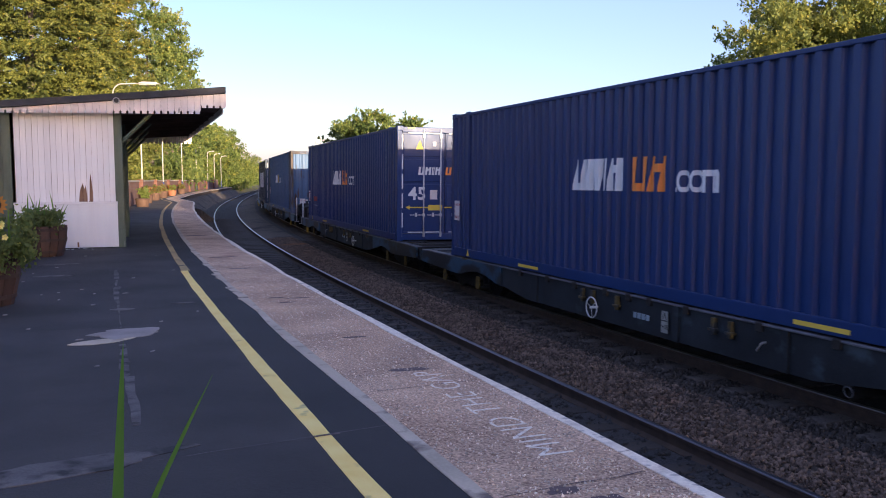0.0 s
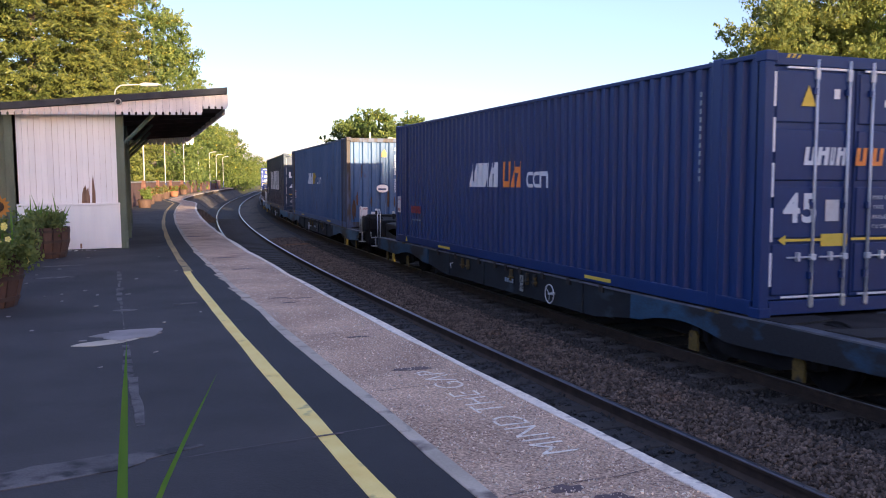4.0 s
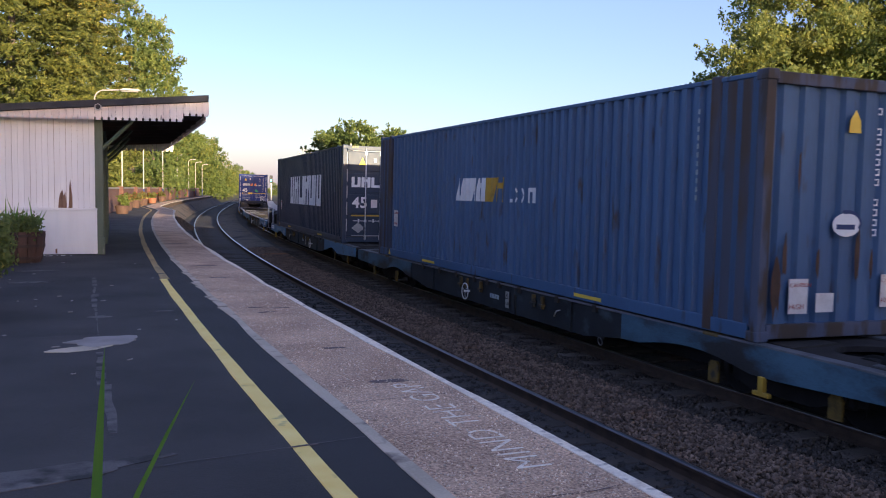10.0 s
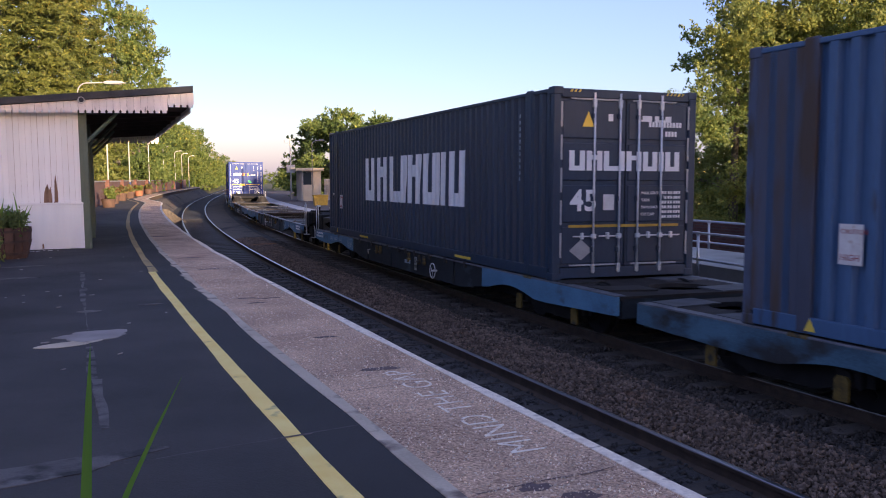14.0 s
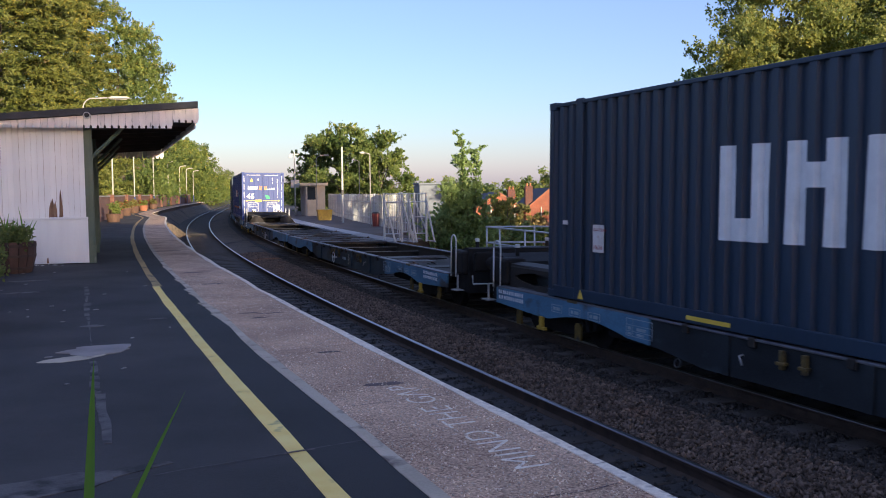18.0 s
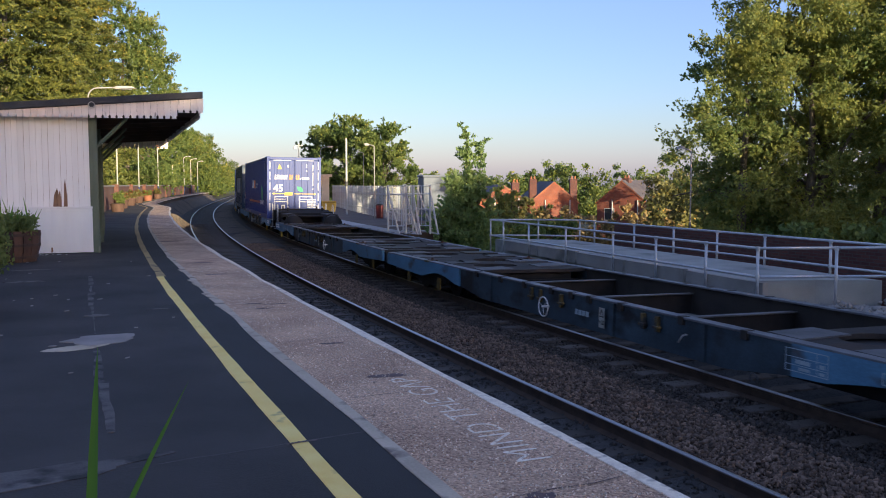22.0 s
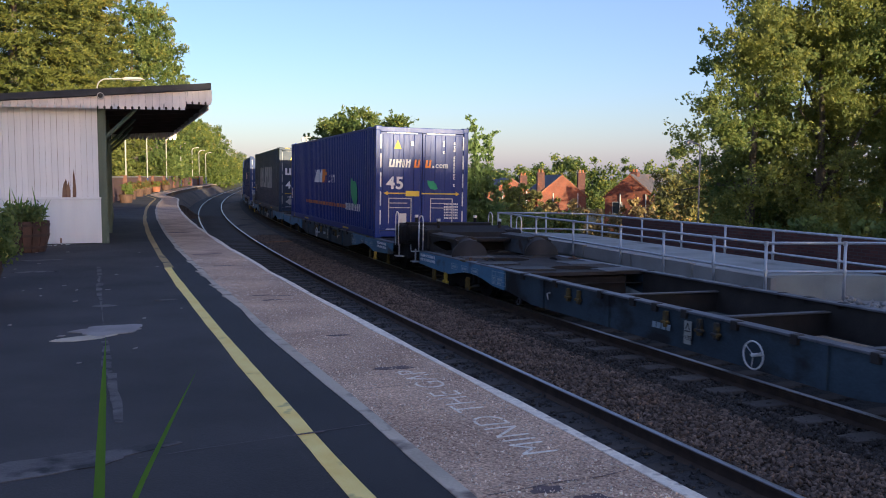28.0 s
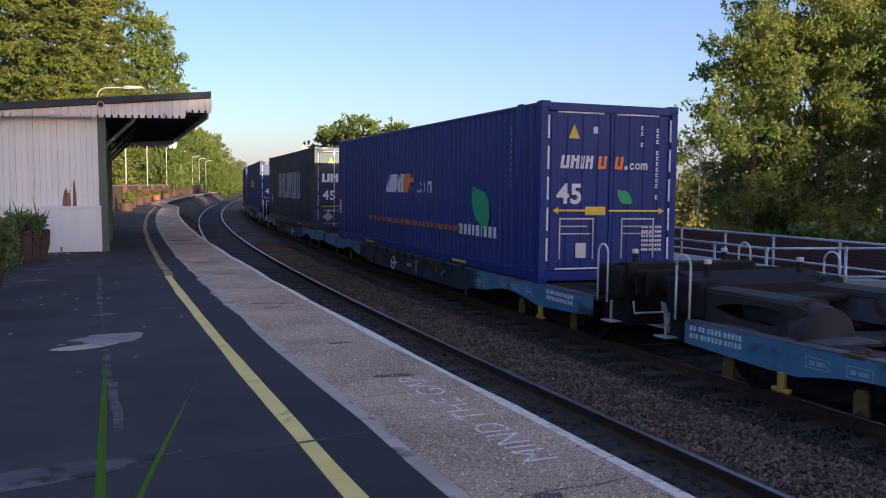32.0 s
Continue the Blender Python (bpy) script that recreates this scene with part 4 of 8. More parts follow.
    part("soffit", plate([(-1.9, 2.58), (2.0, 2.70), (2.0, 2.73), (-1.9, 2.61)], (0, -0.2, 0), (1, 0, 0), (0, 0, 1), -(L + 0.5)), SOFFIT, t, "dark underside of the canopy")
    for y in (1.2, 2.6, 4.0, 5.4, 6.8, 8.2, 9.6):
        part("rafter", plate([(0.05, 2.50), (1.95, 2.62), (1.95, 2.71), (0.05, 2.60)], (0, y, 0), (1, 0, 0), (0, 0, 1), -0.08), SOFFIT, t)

    def tooth(x0, x1, y, drop, along_x=True, top=None):
        """One valance board: square top, pierced and pointed foot."""
        w = x1 - x0
        return [(0, 0.012), (0.014, 0.0), (0.02, -0.018), (0.014, -0.045), (w - 0.014, -0.045), (w - 0.02, -0.018), (w - 0.014, 0.0), (w, 0.012)]
    # end valance (facing along the platform) and front valance
    step = 0.122
    k = 0
    x = -1.95
    while x < 2.0:
        top = roof_z(x) - 0.03
        foot = 2.585 + 0.012 * x if x < 1.52 else 2.72
        pts = [(x + 0.0015 + a, foot + b) for a, b in tooth(0, step - 0.003, 0, 0)] + [(x + step - 0.0015, top + 0.01), (x + 0.0015, top)]
        part("valance_board", plate(pts, (0, -0.27 + random.uniform(-0.004, 0.004), 0), (1, 0, 0), (0, 0, 1), -0.02), VALANCE, t)
        x += step
    for k in range(int(10.4 / step)):
        y = -0.2 + k * step
        pts = [(y + 0.004 + a, 2.62 + b) for a, b in tooth(0, step - 0.008, 0, 0)] + [(y + step - 0.004, 3.0), (y + 0.004, 3.0)]
        part("valance_board", plate(pts, (2.0, 0, 0), (0, 1, 0), (0, 0, 1), 0.02), VALANCE, t)
        if k % 2 == 0 and k < 32:
            pts = [(0.1 + k / 2 * step + a, 2.45 + b) for a, b in tooth(0, step - 0.008, 0, 0)] + [(0.1 + k / 2 * step + step - 0.004, 2.72), (0.1 + k / 2 * step + 0.004, 2.72)]
            part("valance_board", plate(pts, (0, L + 0.2, 0), (1, 0, 0), (0, 0, 1), -0.02), VALANCE, t)
    bm = bmesh.new()
    rod(bm, (0.06, -0.29, 2.77), (0.06, -0.33, 2.77), 0.055, 18)
    eye = part("speaker_disc", bm, BLACK_PLASTIC, t, "round black fitting with a pale rim")
    part("disc_rim", ring(bmesh.new(), (0.06, -0.33, 2.77), (0, 1, 0), 0.055, 0.012, 18, 6), LAMP_WHITE, eye)
    part("hasp", solid(-0.72, -0.69, -0.045, -0.035, 0.03, 0.12), ROT, t)
    return t


shelter()


def uv_prism(s0, s1, step, sec, mat, name, label, cat="wall"):
    ob = part(name, sweep(spaced(s0, s1, step), sec, True, True), mat)
    return tagged(ob, label, cat, kind="structure")


# low brick wall along the back of the near platform, and a bit of brick wall beside the shelter
uv_prism(31, 142, 1.5, [(-8.95, -0.3), (-8.95, 1.2), (-8.62, 1.2), (-8.62, -0.3)], BRICK_SHADED, "brick_wall", "low orange brick wall along the back of the platform")
cop = uv_prism(31, 142, 1.5, [(-8.99, 1.2), (-8.99, 1.27), (-8.58, 1.27), (-8.58, 1.2)], CONCRETE, "wall_coping", "weathered coping on the low brick wall")
uv_prism(9.6, 17.5, 1.0, [(-10.2, -0.1), (-10.2, 0.92), (-9.95, 0.92), (-9.95, -0.1)], BRICK_RED, "garden_wall", "faded red brick wall beside the shelter")
for k in range(9):
    s = 40 + k * 11.5
    x, y, p = line(s, -8.55)
    part("brick_pier", wall_uv(solid(-0.18, 0.16, -0.22, 0.22, -0.1, 1.32, 0.01)), BRICK_SHADED, cop, at=pose(x, y, rise(s), 0, 0, math.degrees(p)))

# wider ground behind the near platform
lawn = part("verge", sweep(STA, [(-40, -0.4), (-9.4, -0.05), (-9.4, -0.6), (-40, -0.9)]), GRASS_EARTH)
tagged(lawn, "rough earth verge behind the platform", "verge", kind="structure")


def street_lamp(m, height, reach, group, label, swan=True, blue=True):
    """A platform lamp: post with a coloured foot, swan neck and a flat lantern pointing along -x or +x."""
    t = thing("street_lamp", label, "lamp post", m, group)
    if blue:
        part("post_foot", rod(bmesh.new(), (0, 0, 0), (0, 0, 1.15), 0.075, 14), LAMP_BLUE, t, "dark blue lower post", True)
    bm = bmesh.new()
    d = 1 if reach > 0 else -1
    ra = 0.35 if abs(reach) > 0.6 else 0.12
    pts = [(0, 0, 1.15 if blue else 0.0), (0, 0, height - ra - 0.1)] + [tuple(p) for p in arc((d * ra, 0, height - ra - 0.05), (-d, 0, 0), (0, 0, 1), ra, 0, 80, 6)] + [(reach * 0.55, 0, height - 0.02)]
    bent(bm, pts, 0.042 if blue else 0.024, 10)
    part("post", bm, LAMP_WHITE if blue else LAMP_GREY, t, "", True)
    bm = bmesh.new()
    pl = [(reach * 0.55, -0.03), (reach * 0.66, 0.045), (reach * 1.0, 0.04), (reach * 1.08, -0.03)]
    plate(pl, (0, -0.09, height), (1, 0, 0), (0, 0, 1), -0.18, bm)
    hd = part("lantern", bm, LAMP_GREY if not blue else LAMP_WHITE, t, "flat lantern head")
    part("lens", solid(min(reach * 0.6, reach * 1.0), max(reach * 0.6, reach * 1.0), -0.09, 0.09, height - 0.075, height - 0.052), LENS, hd)
    return t


for s in (52.7, 70.2, 89.3, 106.5, 122.7, 134.2, 147.6):
    street_lamp(on_line(s, -8.54), 5.15, 0.9, "platform lamps", "white platform lamp post with a dark blue foot")
street_lamp(on_line(34.7, -8.5), 4.95, 1.55, "platform lamps", "pale swan-necked lamp rising behind the shelter roof", blue=False)

# ---------------------------------------------------------------- ramp with railings beyond the far track
RA, RB, RC = Vector((1.52, 29.2, 0)), Vector((5.64, 15.76, 0)), Vector((7.09, 15.83, 0))
BA, BB = Vector((4.4, 28.6, 0)), Vector((8.35, 16.4, 0))
RTOP, SLAB = 0.15, -0.50


SLAB_TOP = surface("grey_ramp_surface", (0.20, 0.208, 0.20), (0.37, 0.38, 0.36), scale=1.2, rough=0.85, fine=70, stain=(0.09, 0.095, 0.09), stain_scale=0.9, stain_at=0.58, world_space=True)


def slab():
    t = thing("concrete_ramp", "pale grey concrete ramp slab with a chipped side", "ramp")
    off = Vector((0.16, 0.05, 0))
    pts = [(v.x, v.y) for v in (RA + off, Vector((3.2, 29.2, 0)), BA - off, BB - off, Vector((7.0, 16.5, 0)), RB + off + Vector((0, 0.5, 0)))]
    part("slab", plate(pts, (0, 0, SLAB - 1.0), (1, 0, 0), (0, 1, 0), 1.0), SLAB_TOP, t)
    e = (RB - RA).normalized()
    for k in range(5):
        a = RA + e * (1.2 + k * 2.6)
        part("edge_block", plate([(0, 0), (2.5, 0), (2.5, 0.30 + 0.02 * (k % 2)), (0, 0.30)], a + Vector((0.08, 0.02, SLAB - 0.28)), e, (0, 0, 1), -0.12), CONCRETE, t, "pale concrete edge block")


slab()


def railing(name, label, pts, posts, mid=0.52):
    """A two-rail tube railing along corner points, with posts set along each length."""
    t = thing(name, label, "railing", group="ramp railings")
    for a, b in zip(pts, pts[1:]):
        for dz in (0.0, -mid):
            part("rail", rod(bmesh.new(), a + Vector((0, 0, RTOP + dz)), b + Vector((0, 0, RTOP + dz)), 0.026, 10), GALV, t, "", True)
    for p in posts:
        q = part("post", rod(bmesh.new(), (p.x, p.y, RTOP), (p.x, p.y, RTOP - 1.15), 0.028, 10), GALV, t, "", True)
        part("clamp", rod(bmesh.new(), (p.x, p.y, RTOP - mid - 0.04), (p.x, p.y, RTOP - mid + 0.04), 0.04, 10), GALV, q)
        part("clamp", rod(bmesh.new(), (p.x, p.y, RTOP - 0.05), (p.x, p.y, RTOP + 0.03), 0.04, 10), GALV, q)
    return t


u = RB - RA
railing("tube_railing", "galvanised two-rail tube railing along the ramp beside the track", [RA, RB, RC, RC + Vector((3.2, 0.15, 0))], [RA + u * f for f in (0, 0.085, 0.235, 0.42, 0.61, 0.75, 0.885, 1.0)] + [RC, RC + Vector((1.8, 0.1, 0))])
u = BB - BA
railing("tube_railing", "galvanised two-rail tube railing along the back of the ramp", [RA, Vector((3.1, 29.1, 0)), BA, BB, BB + Vector((1.4, -3.6, 0))], [Vector((3.1, 29.1, 0)), BA] + [BA + u * f for f in (0.08, 0.27, 0.43, 0.58, 0.72, 0.88, 1.0)])
# dark red brick wall behind the ramp
bm = bmesh.new()
wa, wb = Vector((5.0, 28.9, 0)), Vector((11.0, 11.5, 0))
e = (wb - wa).normalized()
plate([(0, -1.9), ((wb - wa).length, -1.9), ((wb - wa).length, 0.0), (0, 0.0)], wa + Vector((0.6, 0.1, 0)), e, (0, 0, 1), -0.25, bm)
tagged(part("parapet_wall", wall_uv(bm), BRICK_RED), "dark red brick parapet wall behind the ramp", "wall", kind="structure")
blot_rubble = thing("rubble_heap", "spread of pale broken stone and mortar on the ground", "rubble")
v, f = [], []
for k in range(420):
    c = np.array([7.2 + rng.normal() * 0.9, 15.0 + rng.normal() * 0.5, -0.93 + 0.05 * rng.random()])
    base = np.array([(1, 0, 0), (-1, 0, 0), (0, 1, 0), (0, -1, 0), (0, 0, 0.7), (0, 0, -0.7)]) * 0.055 * (0.5 + rng.random())
    f += [(a + k * 6, b + k * 6, d + k * 6) for a, b, d in ((0, 2, 4), (2, 1, 4), (1, 3, 4), (3, 0, 4), (2, 0, 5), (1, 2, 5), (3, 1, 5), (0, 3, 5))]
    v += list(c + base + 0.012 * rng.normal(size=(6, 3)))
rb = placed("rubble", from_arrays("rubble", np.array(v), np.array(f), CONCRETE), blot_rubble)
rb["kind"] = "stuff"
part("rubble_bed", plate([(5.6, 14.2), (9.4, 14.0), (9.8, 15.6), (7.4, 16.3), (5.9, 15.7)], (0, 0, -1.5), (1, 0, 0), (0, 1, 0), 0.55), CONCRETE, blot_rubble)

lamp_m = pose(7.55, 27.0, -1.2, 0, 0, 8)
street_lamp(lamp_m, 3.62, -0.42, "", "galvanised lamp post with a small flat lantern", blue=False)

# ---------------------------------------------------------------- far platform with fence, shelter, masts
P2 = -0.52
p2st = spaced(37, 130, 2.0)
p2 = part("far_platform", sweep(p2st, [(1.75, -1.6), (1.75, P2), (8.6, P2 + 0.02), (8.6, -1.6)]), surface("brown_platform_surface", (0.085, 0.062, 0.052), (0.17, 0.13, 0.11), scale=1.2, rough=0.9, fine=40, world_space=True))
tagged(p2, "brown-surfaced far platform with a pale edge strip", "platform", kind="structure")
part("white_edge", sweep(p2st, [(1.72, P2 - 0.1), (1.72, P2 + 0.012), (2.75, P2 + 0.016), (2.75, P2 - 0.1)]), surface("pale_paving", (0.36, 0.35, 0.34), (0.58, 0.56, 0.54), scale=1.2, rough=0.9, fine=40, world_space=True), p2, "pale paved edge strip")
part("platform_end", sweep(spaced(30.5, 37, 1.0), [(1.75, -1.6), (1.75, P2 + 0.01), (2.0, P2 + 0.012), (3.9, P2 + 0.012), (3.9, -1.6)]), WALL_CONC, p2, "narrow weathered end of the far platform")
part("white_edge", sweep(spaced(30.5, 37, 1.0), [(1.72, P2 - 0.1), (1.72, P2 + 0.022), (2.75, P2 + 0.026), (2.75, P2 - 0.1)]), CONCRETE, p2, "pale paved edge strip")
fence = thing("palisade_fence", "pale grey steel palisade fence behind the far platform", "fence")
pale = bmesh.new()
plate([(-0.035, 0), (0.035, 0), (0.035, 1.62), (0.0, 1.75), (-0.035, 1.62)], (0, 0, 0), (1, 0, 0), (0, 0, 1), -0.02, pale)
PALE = surface("pale_palisade_steel", (0.36, 0.36, 0.36), (0.6, 0.59, 0.57), scale=5, rough=0.6, per=0.2)
pale = to_mesh(pale, "pale", PALE)
for k in range(135):
    s = 38.5 + 0.28 * k
    o = 5.0 + 0.055 * (s - 38.5)
    placed("pale", pale, fence, at=on_line(s, o, P2, 90))
for a in range(38, 76, 3):
    for z in (0.45, 1.35):
        p0, p1 = line(a, 5.0 + 0.055 * (a - 38.5)), line(a + 3, 5.0 + 0.055 * (a - 35.5))
        part("fence_rail", rod(bmesh.new(), (p0[0], p0[1], P2 + z), (p1[0], p1[1], P2 + z), 0.025, 6), GALV, fence)
    part("fence_post", rod(bmesh.new(), (p0[0], p0[1], P2), (p0[0], p0[1], P2 + 1.8), 0.04, 6), GALV, fence)


def barrier(m):
    """A leaning tubular steel barrier panel with upright bars."""
    t = thing("steel_barrier", "pale steel barrier panel propped on raking stays", "barrier", m, "barriers on the far platform")
    for x in (-0.32, 0.32):
        part("upright", rod(bmesh.new(), (x, 0, 0), (x, 0, 1.78), 0.04, 8), PALE, t)
        part("stay", rod(bmesh.new(), (x, 0, 1.55), (x + 0.36, -0.55, 0.0), 0.034, 8), PALE, t)
        part("foot", rod(bmesh.new(), (x, 0.2, 0.03), (x + 0.40, -0.65, 0.03), 0.022, 8), GALV, t)
    for z in (0.3, 0.9, 1.45, 1.74):
        part("bar", rod(bmesh.new(), (-0.32, 0, z), (0.32, 0, z), 0.018, 8), GALV, t)
    for k in range(3):
        part("bar", rod(bmesh.new(), (-0.16 + 0.16 * k, 0, 0.3), (-0.16 + 0.16 * k, 0, 1.74), 0.012, 6), GALV, t)
    return t


b0 = barrier(pose(-1.74, 31.7, P2 + 0.05, 0, 0, 8))
copy_thing(b0, pose(-0.86, 32.0, P2 + 0.05, 0, 0, -6))
copy_thing(b0, pose(-1.30, 33.3, P2 + 0.05, 0, 0, 30))


def cabin():
    t = thing("waiting_shelter", "small cream waiting shelter with a flat roof and glazed front", "shelter", on_line(71.0, 4.4, P2))
    CREAM = surface("cream_cladding", (0.55, 0.46, 0.33), (0.72, 0.62, 0.46), scale=3, rough=0.6)
    part("rear_wall", solid(1.4, 1.5, -2.2, 2.2, 0, 2.4), CREAM, t)
    for y in (-2.2, 2.1):
        part("end_wall", solid(0.1, 1.4, y, y + 0.1, 0, 1.3), CREAM, t)
        part("end_wall", solid(0.75, 1.4, y, y + 0.1, 1.3, 2.4), CREAM, t)
        for x in (0.0, 0.8):
            part("post", solid(x, x + 0.1, y, y + 0.1, 0.9, 2.4), LAMP_WHITE, t)
        gl = part("window_pane", solid(0.1, 0.75, y + 0.04, y + 0.05, 1.3, 2.3), pane("shelter_glass"), t)
    for k in range(5):
        part("post", solid(-0.02, 0.08, -2.2 + 1.07 * k, -2.1 + 1.07 * k, 0, 2.4), LAMP_WHITE, t)
    part("roof", solid(-0.5, 1.7, -2.5, 2.5, 2.4, 2.62, 0.03), CREAM, t, "flat cream roof")
    part("bench", solid(0.8, 1.3, -1.8, 1.8, 0.4, 0.48), GREEN_PAINT, t)


cabin()
for s, o, h, r in ((44.0, 4.6, 3.9, -0.5), (66.0, 4.9, 4.7, 0.9), (57.0, 6.6, 4.0, -0.4)):
    street_lamp(on_line(s, o, P2), h, r, "far platform lamps", "pale lamp post on the far platform", blue=False)
mast = thing("cctv_mast", "pale steel mast with a camera head", "mast", on_line(74.0, 4.0, P2))
part("pole", rod(bmesh.new(), (0, 0, 0), (0, 0, 5.3), 0.07, 10, 0.05), LAMP_WHITE, mast)
part("cross_arm", rod(bmesh.new(), (-0.35, 0, 5.1), (0.35, 0, 5.1), 0.035, 8), LAMP_WHITE, mast)
part("camera_head", solid(-0.45, -0.2, -0.12, 0.12, 4.8, 5.05, 0.03), LAMP_WHITE, mast)
part("sign_board", solid(-0.35, 0.35, -0.03, 0.03, 2.3, 2.95, 0.01), LAMP_WHITE, mast, "plain white sign board")
pole2 = thing("telegraph_pole", "tall slim pale pole", "pole", on_line(52.0, 4.6, P2))
part("pole", rod(bmesh.new(), (0, 0, 0), (0, 0, 4.6), 0.07, 10, 0.05), LAMP_WHITE, pole2)
part("fitting", solid(-0.08, 0.08, -0.08, 0.08, 1.7, 2.0, 0.01), BLACK_PLASTIC, pole2)
TANK_GREY = surface("pale_grey_cabinet_paint", (0.10, 0.12, 0.15), (0.17, 0.19, 0.225), scale=2, rough=0.6, fine=30)
tank = thing("equipment_cabinet", "pale grey upright equipment cabinet", "cabinet", pose(-0.62, 44.0, -1.5, 0, 0, 15))
part("body", solid(-0.62, 0.62, -0.6, 0.6, 0, 3.2, 0.05), TANK_GREY, tank)
part("lid", solid(-0.66, 0.66, -0.64, 0.64, 3.2, 3.3, 0.03), TANK_GREY, tank)
part("door", solid(-0.45, 0.45, -0.63, -0.6, 0.2, 2.9, 0.01), TANK_GREY, tank)
bin1 = thing("grit_bin", "yellow plastic grit bin", "grit bin", on_line(57.5, 4.3, P2))
bm = bmesh.new()
plate([(-0.4, 0), (0.4, 0), (0.48, 0.6), (-0.48, 0.6)], (0, -0.3, 0), (1, 0, 0), (0, 0, 1), -0.6, bm)
part("body", bm, YELLOW_STEEL, bin1)
part("lid", solid(-0.5, 0.5, -0.34, 0.34, 0.6, 0.72, 0.04), YELLOW_STEEL, bin1)
BIN_RED = surface("dark_red_bin_plastic", (0.10, 0.015, 0.015), (0.17, 0.03, 0.03), scale=6, rough=0.55, bump=0.05)
bin2 = thing("litter_bin", "dark red round litter bin", "bin", on_line(45.0, 5.1, P2))
part("body", rod(bmesh.new(), (0, 0, 0), (0, 0, 0.70), 0.18, 16, 0.21), BIN_RED, bin2)
part("lid", rod(bmesh.new(), (0, 0, 0.70), (0, 0, 0.79), 0.22, 16, 0.14), BLACK_PLASTIC, bin2)
sig = thing("railway_signal", "railway signal post showing green", "signal", on_line(175, 2.6, -1.0))
part("post", rod(bmesh.new(), (0, 0, 0), (0, 0, 4.6), 0.09, 10), GALV, sig)
hd = part("signal_head", solid(-0.3, 0.3, -0.1, 0.12, 3.4, 4.9, 0.04), BLACK_PLASTIC, sig)
part("green_aspect", rod(bmesh.new(), (0, -0.1, 3.9), (0, -0.16, 3.9), 0.16, 14), glowing("green_aspect", (0.05, 1.0, 0.45), 6.0), hd, "glowing green light")

# ---------------------------------------------------------------- houses in the lower town
def house(m, w, d, eaves, ridge, label, chim=((-0.42, 0.35), (0.42, 0.3)), windows=()):
    """A brick house with its gable towards -y."""
    t = thing("house", label, "house", m, "brick houses beyond the line")
    gable = [(-w / 2, 0), (w / 2, 0), (w / 2, eaves), (0, ridge), (-w / 2, eaves)]
    part("wall", wall_uv(plate(gable, (0, 0, 0), (1, 0, 0), (0, 0, 1), -d)), BRICK_ORANGE, t, "orange-red brick wall")
    for k in (-1, 1):
        a, b = Vector((k * (w / 2 + 0.25), 0, eaves - 0.22)), Vector((0, 0, ridge + 0.06))
        pts = [(a.x, a.z), (b.x, b.z), (b.x, b.z + 0.14), (a.x, a.z + 0.14)]
        part("roof_slope", plate(pts, (0, 0.02, 0), (1, 0, 0), (0, 0, 1), -(d + 0.02)), SLATE, t, "dark slate roof")
        part("barge_board", plate([(p[0], p[1] - 0.06) for p in pts], (0, -0.06, 0), (1, 0, 0), (0, 0, 1), -0.07), TERRACOTTA, t)
    for x, y in chim:
        z = eaves + (ridge - eaves) * (1 - abs(x) * 2)
        c = part("chimney", wall_uv(solid(x * w - 0.45, x * w + 0.45, y, y + 0.75, z - 0.7, ridge + 0.45, 0.02)), BRICK_RED, t, "brick chimney stack")
        for k in (-0.2, 0.2):
            part("chimney_pot", rod(bmesh.new(), (x * w + k, y + 0.37, ridge + 0.45), (x * w + k, y + 0.37, ridge + 0.78), 0.13, 10, 0.1), TERRACOTTA, c)
    for x, z, ww, hh in windows:
        wn1 = part("window", solid(x - ww / 2, x + ww / 2, -0.04, 0.02, z, z + hh), LAMP_WHITE, t, "white framed window")
        part("pane", solid(x - ww / 2 + 0.07, x + ww / 2 - 0.07, -0.05, -0.041, z + 0.07, z + hh - 0.07), pane("window_glass") if "window_glass" not in bpy.data.materials else bpy.data.materials["window_glass"], wn1)
        part("sill", solid(x - ww / 2 - 0.1, x + ww / 2 + 0.1, -0.1, 0.0, z - 0.1, z), CONCRETE, wn1)
    for x in (-0.18 * w, 0.33 * w):
        part("downpipe", rod(bmesh.new(), (x, -0.09, 0.5), (x, -0.09, eaves + 0.3), 0.07, 8), LAMP_WHITE, t, "white downpipe")
    return t


house(pose(13.4, 108, -5.4, 0, 0, 4), 6.0, 11, 4.6, 7.0, "red brick house gable with two chimneys and white downpipes", windows=((-1.6, 1.0, 1.0, 1.5), (1.3, 2.6, 0.9, 1.3)))
house(pose(21.3, 106, -5.2, 0, 0, -38), 6.6, 9, 4.4, 6.9, "red brick house with a dark slate roof", chim=((0.0, 1.0),), windows=((-1.6, 2.2, 1.3, 1.5),))
house(pose(6.9, 104, -5.4, 0, 0, 6), 5.6, 10, 4.9, 6.6, "red brick house half hidden by bushes", chim=((0.3, 1.0),), windows=((-0.9, 2.4, 1.1, 1.4), (1.2, 2.4, 1.1, 1.4)))

